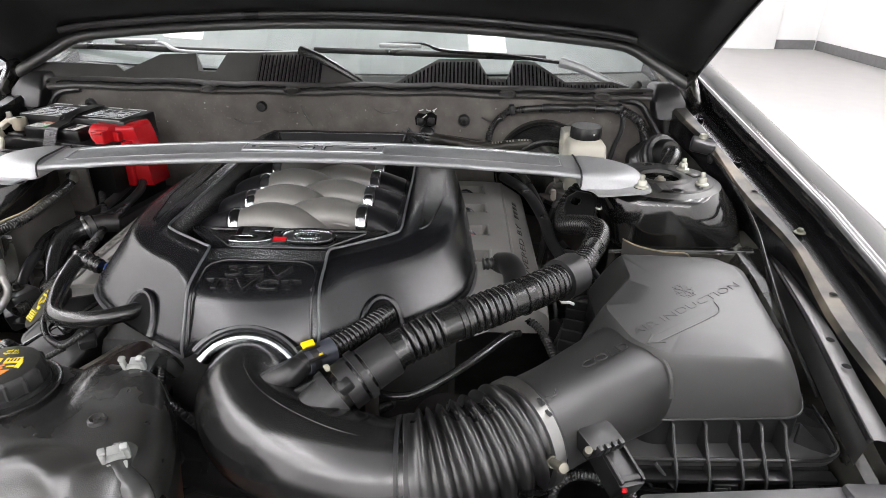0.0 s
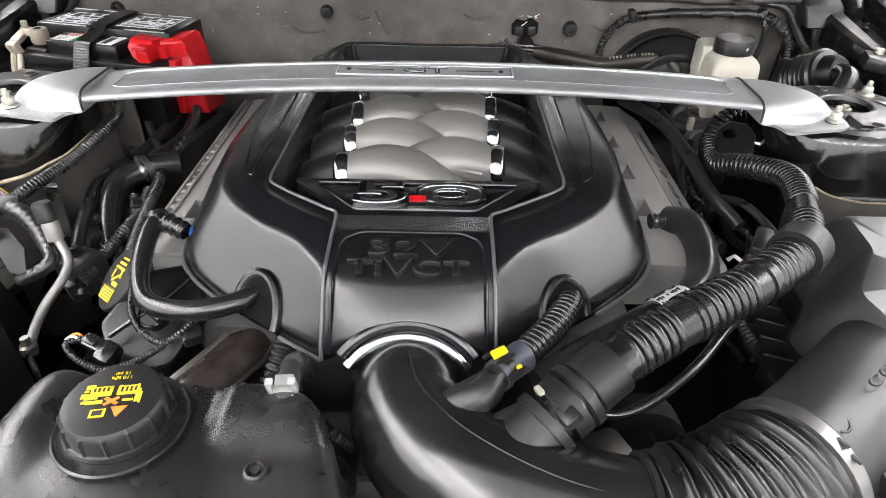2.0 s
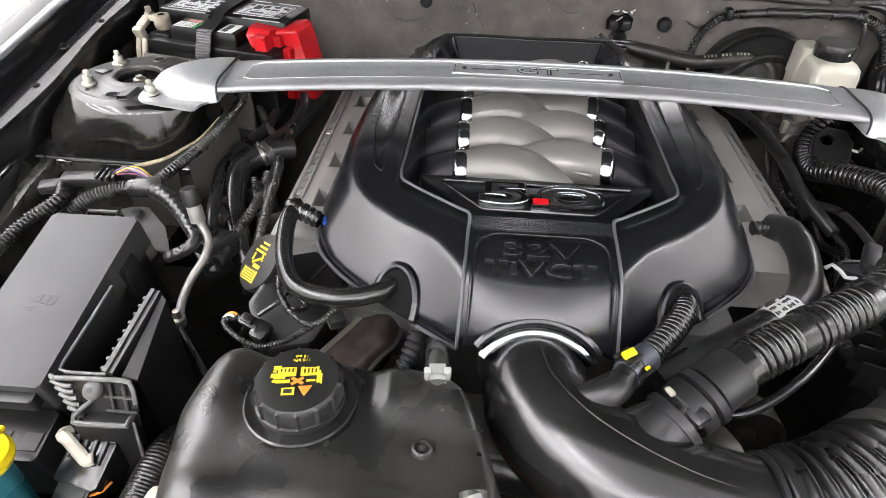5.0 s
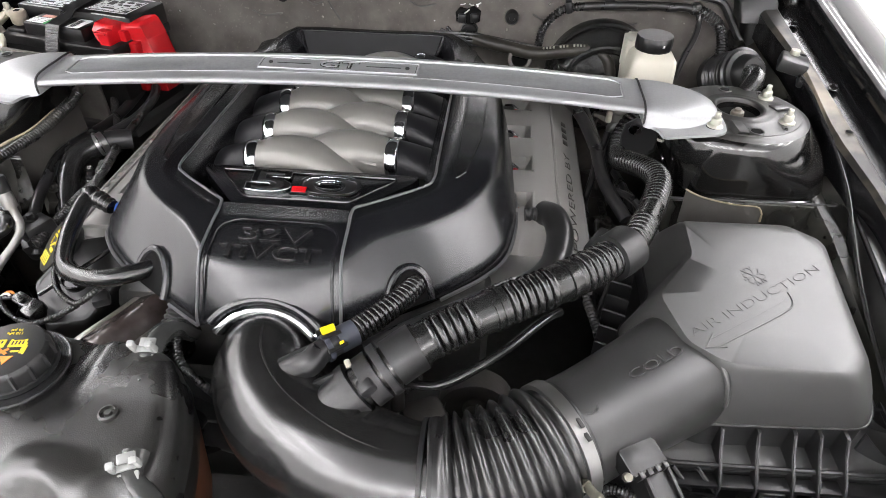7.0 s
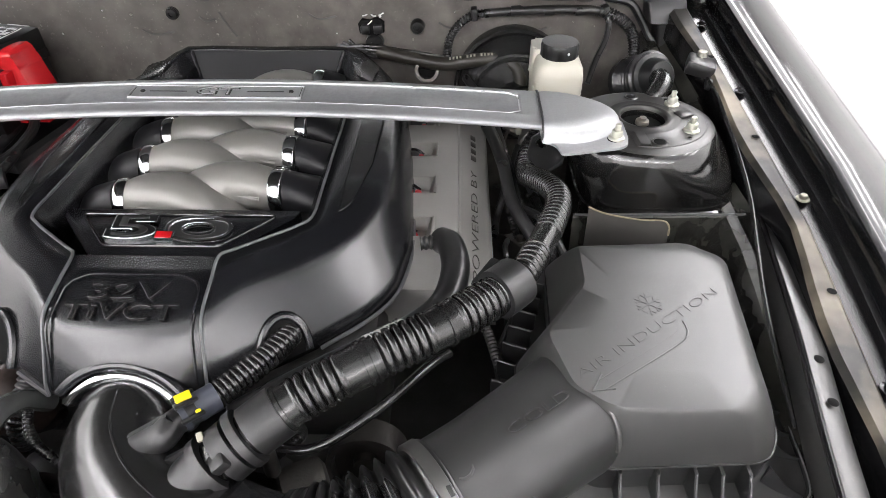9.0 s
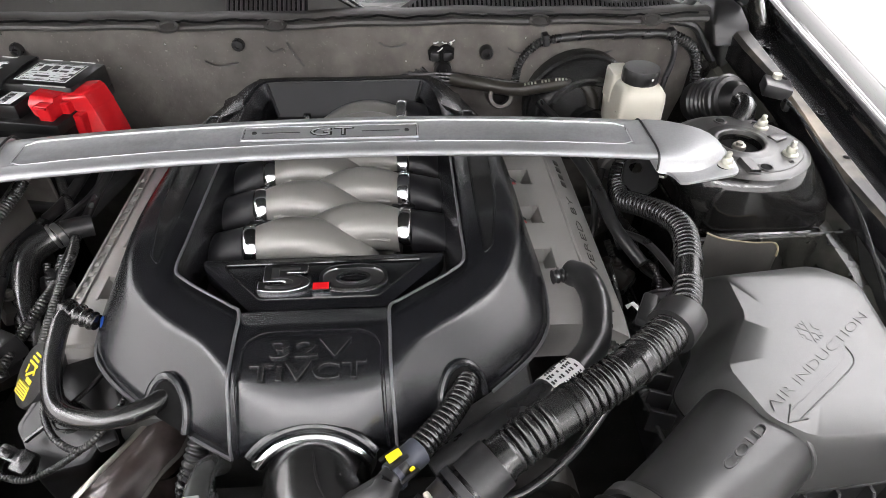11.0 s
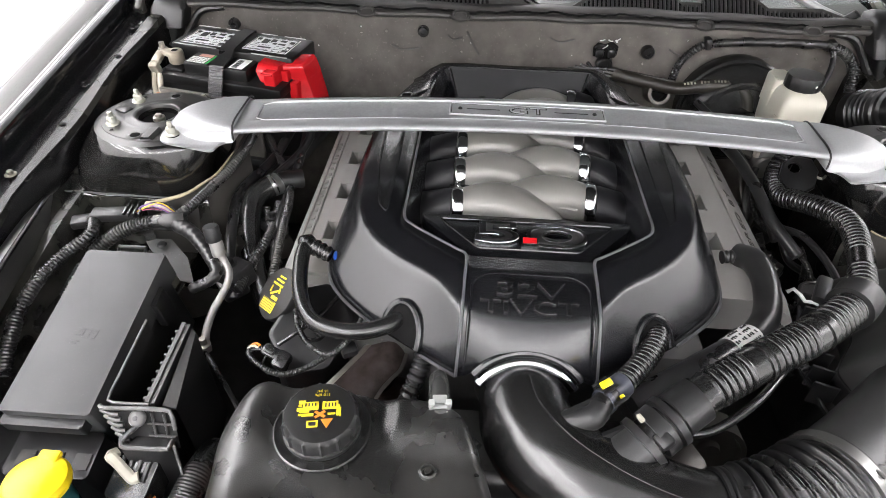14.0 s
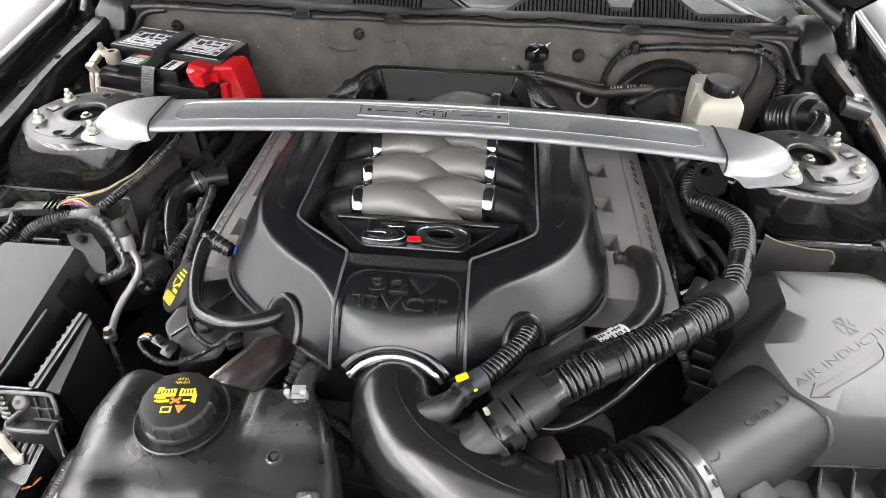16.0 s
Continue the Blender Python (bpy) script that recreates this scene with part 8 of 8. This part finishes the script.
# ---- left side hoses, wires and small parts ----
def left_small():
    v = thing("crankcase_hose", (-0.25, 0.7, 0.79), "smooth black hose bent from the valve cover into the engine cover", "hose")
    part("pipe", tube([(-0.297, 0.803, 0.800), (-0.306, 0.790, 0.813), (-0.307, 0.760, 0.808), (-0.296, 0.708, 0.799), (-0.268, 0.660, 0.800), (-0.218, 0.641, 0.806), (-0.175, 0.650, 0.810), (-0.150, 0.680, 0.806)], 0.0108, seg=18), GLOSSY, v)
    part("quick_connector", tube([(-0.308, 0.794, 0.812), (-0.292, 0.788, 0.812), (-0.270, 0.780, 0.806)], lambda f: 0.0125 - 0.002 * f, seg=18, ridge=0.0022, pitch=0.009), GLOSSY, v, angle=80)
    part("elbow_cap", lathe([(0, 0.014), (0.009, 0.013), (0.0125, 0.008), (0.013, -0.010)], (-0.306, 0.794, 0.812), (-25, -10, 0), seg=18), GLOSSY, v)
    part("blue_clip", box((-0.262, 0.777, 0.805), (0.007, 0.018, 0.014), 0.003, (0, 20, 18)), BLUE, v, "blue locking clip")
    c = thing("oil_cap", (-0.352, 0.74, 0.74), "black oil filler cap with yellow print", "oil cap")
    nrm, run = Vector((-0.60, -0.34, 0.72)).normalized(), Vector((0.45, 0.75, 0.729)).normalized()
    k = axes((-0.341, 0.735, 0.770), run, nrm.cross(run))
    part("cap_body", lathe([(0.030, -0.026), (0.036, -0.020), (0.0385, -0.012), (0.039, -0.004), (0.0375, -0.0005), (0.035, 0.0), (0, 0.0003)], seg=44), MATTE, c).data.transform(k)
    part("cap_grip", box((0.0, 0.0, -0.030), (0.030, 0.030, 0.024), 0.008), MATTE, c).data.transform(k)
    # oil can mark and lines of print in yellow
    for x, y, w_, h_, tn in ((-0.020, 0.006, 0.016, 0.034, 0), (-0.007, -0.002, 0.005, 0.016, 0), (0.000, 0.004, 0.003, 0.018, 30), (0.003, 0.015, 0.010, 0.003, 0), (0.006, -0.006, 0.010, 0.003, 20), (0.012, 0.004, 0.003, 0.026, 0), (0.018, 0.003, 0.003, 0.020, 0), (0.024, 0.001, 0.0025, 0.016, 0)):
        part("cap_print", box((x, y, 0.0008), (w_, h_, 0.0008), 0, (0, 0, tn)), YPRINT, c).data.transform(k)
    for i in range(5):
        part("cap_print_gap", box((-0.0255 + 0.0032 * i, 0.006, 0.0014), (0.0010, 0.030, 0.0004), 0), INK, c).data.transform(k)
    part("filler_neck", lathe([(0.022, -0.06), (0.022, -0.02)], seg=20), STEEL, c).data.transform(k)
    # front of the cylinder head with sensors
    h = thing("timing_cover", (-0.28, 0.70, 0.66), "black and bare metal engine front below the cover", "engine front")
    plate = [(-0.338, 0.676, 0.752), (-0.310, 0.736, 0.778), (-0.255, 0.758, 0.778), (-0.224, 0.692, 0.768), (-0.254, 0.638, 0.735), (-0.305, 0.630, 0.730)]
    mid = sum((Vector(p) for p in plate), Vector()) / len(plate)
    b = bmesh.new()
    loft([[Vector(p).lerp(mid, 0.06) + Vector((0, 0, 0.001)) for p in plate], plate, [Vector(p) + Vector((0, -0.004, -0.012)) for p in plate], [Vector(p) + Vector((0, 0.0, -0.10)) for p in plate]], cap_start=True, bm=b)
    bmesh.ops.bevel(b, geom=b.edges[:], offset=0.004, segments=2, affect="EDGES", profile=0.5)
    cv = part("black_cover", b, BATT, h, "smooth black timing cover")
    for p in ((-0.273, 0.671, 0.773), (-0.317, 0.631, 0.747)):
        part("sensor_hole", lathe([(0.0135, 0.004), (0.0145, 0.005), (0.016, 0.004), (0.0165, -0.006)], p, (24, 0, 0), seg=24), GLOSSY, cv)
    outer = smooth_path([(-0.258, 0.598, 0.728), (-0.243, 0.614, 0.735), (-0.224, 0.643, 0.738), (-0.208, 0.668, 0.741), (-0.191, 0.704, 0.742), (-0.186, 0.730, 0.742)], 0.005)
    inner = smooth_path([(-0.190, 0.590, 0.722), (-0.178, 0.616, 0.729), (-0.166, 0.634, 0.732), (-0.157, 0.648, 0.733), (-0.152, 0.684, 0.734), (-0.152, 0.715, 0.734)], 0.005)
    n = min(len(outer), len(inner)) - 1
    sect = []
    for k in range(9):
        g = k / 8
        sect.append([outer[round(i * (len(outer) - 1) / n)].lerp(inner[round(i * (len(inner) - 1) / n)], g) + Vector((0.004, -0.006, 0.012)) * math.sin(math.pi * g) for i in range(n + 1)])
    part("pulley_guard", loft(sect, closed=False), RUST, h, "shiny reddish-brown curved guard over the pulley", angle=80)
    part("bracket_edge", tube(outer, 0.0048, seg=10, flat=0.5), STEEL, h, "bright curved metal edge")
    part("bracket_edge", tube(inner, 0.0036, seg=10, flat=0.5), RAWMETAL, h)
    part("rusty_disc", lathe([(0, 0.012), (0.03, 0.012), (0.034, 0.004), (0.058, 0.0), (0.062, -0.02)], (-0.199, 0.677, 0.690), (48, 0, 0), seg=32), RUST, h, "brown rusty pulley face")
    part("cover_rib", tube([(-0.318, 0.655, 0.756), (-0.290, 0.672, 0.770), (-0.262, 0.705, 0.778), (-0.245, 0.74, 0.781)], 0.003, seg=8), GLOSSY, h)
    part("throttle_body", lathe([(0.0, 0.05), (0.055, 0.05), (0.06, 0.04), (0.06, -0.03)], (0, 0.66, 0.742), (90, 0, 0), seg=28), RAWMETAL, h)
    part("engine_block", box((0, 0.95, 0.66), (0.50, 0.56, 0.20), 0.03), VOID, h, "dark engine block")
    part("accessory_drive", box((0.02, 0.60, 0.60), (0.40, 0.10, 0.14), 0.03), VOID, h)
    for pts in ([(-0.298, 0.687, 0.790), (-0.290, 0.663, 0.785), (-0.271, 0.639, 0.780), (-0.246, 0.628, 0.775), (-0.225, 0.639, 0.785), (-0.210, 0.678, 0.790)],
                [(-0.318, 0.639, 0.768), (-0.348, 0.634, 0.766), (-0.334, 0.619, 0.760), (-0.305, 0.611, 0.752), (-0.275, 0.617, 0.758), (-0.247, 0.630, 0.770)]):
        solo("sensor_wire", tube(pts, 0.0036, seg=10, ridge=0.0009, pitch=0.0034), LOOM, "thin ribbed sensor wire in front of the engine", "wire", angle=80)
    for p, m in (((-0.348, 0.639, 0.768), OPRINT), ((-0.350, 0.635, 0.768), CREAM), ((-0.294, 0.687, 0.792), RED), ((-0.298, 0.687, 0.790), TEAL)):
        solo("wire_end", tube([p, (p[0] + 0.006, p[1] + 0.004, p[2] + 0.003), (p[0] + 0.013, p[1] + 0.001, p[2] + 0.002)], 0.0016, seg=6), m, "coloured wire end at a sensor plug", "wire end")
    for c_, tn in (((-0.273, 0.675, 0.785), -35), ((-0.317, 0.633, 0.765), -20)):
        b = box(c_, (0.028, 0.015, 0.013), 0.003, (18, 12, tn))
        box((c_[0] + 0.012, c_[1] - 0.006, c_[2] - 0.006), (0.02, 0.024, 0.018), 0.005, (18, 12, tn), bm=b)
        box((c_[0] - 0.003, c_[1] - 0.003, c_[2] + 0.009), (0.014, 0.008, 0.005), 0.0015, (18, 12, tn), bm=b)
        solo("sensor_plug", b, GLOSSY, "black sensor plug at the engine front", "plug", "sensor plugs")
    b = box((-0.220, 0.638, 0.775), (0.020, 0.016, 0.014), 0.003, (10, 0, 30))
    solo("loom_clip", b, MATTE, "black clip holding the wire loom", "clip", "loom clips")
    # refrigerant line with a charging valve
    a = thing("refrigerant_line", (-0.43, 0.75, 0.70), "pale aluminium refrigerant line with a black valve cap", "pipe")
    part("line", tube([(-0.443, 0.800, 0.79), (-0.437, 0.796, 0.772), (-0.428, 0.785, 0.756), (-0.430, 0.766, 0.742), (-0.442, 0.738, 0.724), (-0.446, 0.712, 0.709), (-0.442, 0.690, 0.700)], 0.0057, seg=12), PALEALU, a)
    part("valve_stem", lathe([(0.010, 0), (0.010, 0.02), (0.008, 0.025), (0.008, 0.03)], (-0.443, 0.800, 0.778), (-8, -6, 0), seg=14), PALEALU, a)
    part("valve_cap", lathe([(0.0115, 0.0), (0.012, 0.004), (0.0115, 0.006), (0.0115, 0.020), (0.010, 0.023), (0, 0.0235)], (-0.446, 0.803, 0.803), (-8, -6, 0), seg=18), MATTE, a, "ribbed black valve cap")
    part("fitting", lathe([(0.009, 0), (0.010, 0.004), (0.010, 0.012), (0.006, 0.014), (0.005, 0.024), (0, 0.024)], (-0.441, 0.688, 0.695), seg=6), STEEL, a)
    solo("thin_cable", tube([(-0.438, 0.68, 0.70), (-0.415, 0.655, 0.70), (-0.385, 0.62, 0.70), (-0.355, 0.585, 0.69)], 0.0032, seg=8), LOOM, "thin black cable running to the tank", "cable")
    # hoses between tower and engine
    for pts, r, lab in (([(-0.405, 1.002, 0.775), (-0.425, 0.988, 0.77), (-0.442, 0.966, 0.765), (-0.445, 0.939, 0.752), (-0.44, 0.905, 0.728), (-0.426, 0.869, 0.7), (-0.42, 0.858, 0.68), (-0.4, 0.828, 0.63)], 0.018, "thick smooth black radiator hose"),
                        ([(-0.425, 1.19, 0.79), (-0.436, 1.12, 0.775), (-0.444, 1.07, 0.77), (-0.469, 0.97, 0.768), (-0.462, 0.90, 0.755), (-0.449, 0.842, 0.74), (-0.44, 0.80, 0.69)], 0.0085, "black cable down from the battery"),
                        ([(-0.484, 1.17, 0.785), (-0.445, 1.10, 0.775), (-0.412, 1.042, 0.770), (-0.384, 0.97, 0.768), (-0.376, 0.885, 0.758), (-0.371, 0.801, 0.735), (-0.37, 0.77, 0.70)], 0.0065, "black cable down from the battery"),
                        ([(-0.40, 1.17, 0.785), (-0.392, 1.08, 0.775), (-0.39, 1.0, 0.768), (-0.394, 0.93, 0.745), (-0.398, 0.88, 0.70)], 0.007, "black cable down from the battery")):
        if r < 0.01:
            hose("cable", pts, r, lab, LOOM if r < 0.0068 else RUBBER, seg=14, ridge=0.0014 if r < 0.0068 else 0.0, pitch=0.0045)
            continue
        rh = thing("radiator_hose", pts[0], lab, "hose")
        part("tube", tube(pts, r, seg=18), GLOSSY, rh)
        q = smooth_path(pts, 0.005)
        part("hose_clamp", tube(q[3:5], r + 0.0012, seg=20, curve=False), BANDSTEEL, rh, "steel clamp")
        part("clamp_ear", box(tuple(q[4] + Vector((0, 0, r + 0.003))), (0.005, 0.006, 0.006), 0.0015), BANDSTEEL, rh)
    part_ = thing("hose_joint", (-0.405, 1.002, 0.775), "black hose joint with a steel clamp", "hose joint")
    part("joint", tube([(-0.375, 1.02, 0.771), (-0.405, 1.002, 0.775), (-0.425, 0.988, 0.77)], 0.0165, seg=16), MATTE, part_)
    part("clamp", tube([(-0.409, 0.997, 0.775), (-0.415, 0.99, 0.774)], 0.0190, seg=20, curve=False), BANDSTEEL, part_)
    # main loom on the side, with bare coloured wires
    w = thing("main_loom", (-0.6, 0.85, 0.75), "thick ribbed wire loom with bare coloured wires", "wire loom")
    part("ribbed_sleeve", tube([(-0.690, 0.72, 0.68), (-0.673, 0.757, 0.715), (-0.661, 0.778, 0.735), (-0.645, 0.81, 0.757), (-0.617, 0.837, 0.775), (-0.582, 0.853, 0.784), (-0.553, 0.856, 0.787), (-0.530, 0.858, 0.788)], 0.0105, seg=14, ridge=0.0018, pitch=0.0048), LOOM, w, angle=80)
    part("ribbed_sleeve", tube([(-0.53, 0.862, 0.792), (-0.508, 0.886, 0.804), (-0.488, 0.945, 0.81), (-0.468, 0.985, 0.825), (-0.455, 1.03, 0.84), (-0.46, 1.05, 0.85)], 0.0082, seg=12, ridge=0.0014, pitch=0.0045), LOOM, w, angle=80)
    part("taped_branch", tube([(-0.532, 0.857, 0.788), (-0.500, 0.840, 0.784), (-0.475, 0.819, 0.776), (-0.452, 0.793, 0.768), (-0.443, 0.781, 0.763), (-0.447, 0.771, 0.757), (-0.460, 0.764, 0.751), (-0.478, 0.759, 0.744)], lambda f: 0.0125 - 0.005 * f, seg=14, ridge=0.0007, pitch=0.011), RUBBER, w, "taped branch of the loom", angle=80)
    part("taped_knot", tube([(-0.560, 0.856, 0.787), (-0.530, 0.858, 0.789), (-0.515, 0.862, 0.790)], lambda f: 0.0128 + 0.002 * math.sin(3.1 * f), seg=14), LOOM, w)
    rnd = random.Random(11)
    for m in (PURPLE, PINK, NUT, LOOM, PINK, YPRINT, PURPLE, PINK, LOOM, NUT, PURPLE, PINK, LOOM, PINK, PURPLE, NUT):
        a, b, c_ = rnd.uniform(-1, 1), rnd.uniform(-1, 1), rnd.uniform(0.2, 1)
        part("bare_wire", tube([(-0.594, 0.868 + 0.004 * a, 0.796), (-0.575 + 0.005 * b, 0.872 + 0.005 * a, 0.799 + 0.010 * c_), (-0.548 + 0.005 * a, 0.868 + 0.006 * b, 0.798 + 0.012 * c_), (-0.526, 0.861 + 0.004 * b, 0.796)], 0.0010, seg=6), m, w)
    # thin bracket that carries the loom
    top = [(-0.579, 0.843, 0.757), (-0.565, 0.851, 0.757), (-0.542, 0.852, 0.757), (-0.507, 0.822, 0.747), (-0.485, 0.781, 0.735), (-0.508, 0.786, 0.735), (-0.541, 0.819, 0.745), (-0.565, 0.828, 0.752)]
    part("loom_bracket", loft([top, [(x, y, z - 0.003) for x, y, z in top]], cap_start=True, cap_end=True), VOID, w, "dark metal bracket under the loom")
    part("bracket_stud", lathe([(0, 0.004), (0.006, 0.003), (0.008, 0.0)], (-0.552, 0.838, 0.757), seg=14), MATTE, w)
    part("connector", box((-0.625, 0.862, 0.793), (0.070, 0.024, 0.014), 0.003, (0, 0, 8)), MATTE, w, "black plug")
    for k in range(4):
        part("plug_rib", box((-0.608 + 0.008 * k, 0.866, 0.799), (0.004, 0.026, 0.008), 0.001, (0, 0, 8)), GLOSSY, w)
    part("connector", box((-0.672, 0.850, 0.785), (0.035, 0.024, 0.014), 0.004, (0, 0, 20)), MATTE, w)
    part("side_sleeve", tube([(-0.679, 0.609, 0.715), (-0.692, 0.655, 0.73), (-0.698, 0.7, 0.745), (-0.691, 0.744, 0.76), (-0.673, 0.78, 0.772), (-0.646, 0.819, 0.785), (-0.655, 0.852, 0.789)], 0.0095, seg=12, ridge=0.0018, pitch=0.0055), LOOM, w, angle=80)
    part("stud_clip", lathe([(0.0, 0.02), (0.006, 0.018), (0.008, 0.0)], (-0.452, 1.04, 0.845), (20, 30, 0), seg=10), STEEL, w)
    solo("corrugated_pipe", tube([(-0.128, 0.66, 0.80), (-0.126, 0.653, 0.780), (-0.127, 0.636, 0.765), (-0.135, 0.619, 0.745), (-0.143, 0.606, 0.720), (-0.143, 0.596, 0.64)], 0.0115, seg=14, ridge=0.0028, pitch=0.0075), RUBBER, "ribbed black pipe below the engine cover", "hose", angle=80)
    solo("sensor_wire", tube([(-0.10, 0.62, 0.775), (-0.108, 0.60, 0.765), (-0.10, 0.575, 0.75), (-0.075, 0.56, 0.735), (-0.05, 0.555, 0.71)], 0.005, seg=8, ridge=0.0012, pitch=0.004), LOOM, "thin ribbed sensor wire in front of the engine", "wire", angle=80)
    solo("radiator_hose", tube([(-0.25, 0.60, 0.66), (-0.15, 0.585, 0.645), (-0.05, 0.57, 0.63), (0.05, 0.56, 0.62)], 0.03, seg=16), RUBBER, "thick black hose low in front of the engine", "hose")
    m = thing("intake_actuator", (0.20, 0.55, 0.70), "small grey actuator below the breather hose", "actuator")
    part("actuator_body", box((0.185, 0.545, 0.715), (0.05, 0.045, 0.045), 0.012, (0, 0, 25)), RAWMETAL, m)
    part("actuator_stem", lathe([(0.008, 0), (0.008, 0.05), (0.011, 0.05), (0.011, 0.058), (0, 0.06)], (0.155, 0.55, 0.735), seg=12), RAWMETAL, m)


def clutter():
    """Cables, pipes and brackets down in the gaps beside the engine."""
    rnd = random.Random(7)
    for s, x0, n in ((-1, 0.40, 3), (1, 0.415, 7)):
        for i in range(n):
            x, y, z = s * (x0 + rnd.uniform(0.0, 0.07)), rnd.uniform(0.92, 1.16), rnd.uniform(0.70, 0.775)
            pts = [(x, y, z)]
            for k in range(4):
                x += s * rnd.uniform(-0.025, 0.03)
                y -= rnd.uniform(0.03, 0.07)
                z += rnd.uniform(-0.05, 0.015)
                pts.append((x, y, z))
            ridged = rnd.random() < 0.4
            solo("engine_cable", tube(pts, rnd.uniform(0.004, 0.008), seg=9, ridge=0.0014 if ridged else 0.0, pitch=0.005), LOOM if ridged else RUBBER,
                 "thin black cable down beside the engine", "cable", "engine cables")
        for i in range(5):
            c = (s * (x0 + rnd.uniform(0.0, 0.06)), rnd.uniform(0.80, 1.12), rnd.uniform(0.66, 0.75))
            b = box(c, (rnd.uniform(0.03, 0.05), rnd.uniform(0.03, 0.06), rnd.uniform(0.02, 0.04)), 0.006, (rnd.uniform(-20, 20), rnd.uniform(-20, 20), rnd.uniform(0, 90)))
            lathe([(0, 0.012), (0.005, 0.011), (0.006, 0.004), (0.010, 0.003), (0.010, 0)], (c[0], c[1], c[2] + 0.018), seg=10, bm=b)
            solo("bracket", b, RAWMETAL if i % 2 else MATTE, "small bolted bracket down beside the engine", "bracket", "engine brackets")
    # in front of the engine, round the belt drive
    for i, (x, y, z, r) in enumerate(((-0.10, 0.565, 0.66, 0.05), (0.11, 0.57, 0.65, 0.06), (0.24, 0.60, 0.68, 0.045))):
        b = lathe([(0, 0.014), (r * 0.3, 0.014), (r * 0.35, 0.006), (r * 0.8, 0.006), (r * 0.86, 0.016), (r, 0.016), (r, -0.016)], (x, y, z), (80, 0, 0), seg=28)
        solo("belt_pulley", b, RAWMETAL if i == 2 else MATTE, "dark belt pulley at the engine front", "pulley", "belt pulleys")
    for pts in (
                [(0.155, 0.57, 0.735), (0.17, 0.60, 0.72), (0.16, 0.63, 0.69)], [(0.33, 0.80, 0.74), (0.37, 0.76, 0.735), (0.39, 0.70, 0.72)]):
        solo("engine_cable", tube(pts, 0.006, seg=9, ridge=0.0014, pitch=0.005), LOOM, "thin black cable down beside the engine", "cable", "engine cables", angle=80)


left_small()
clutter()
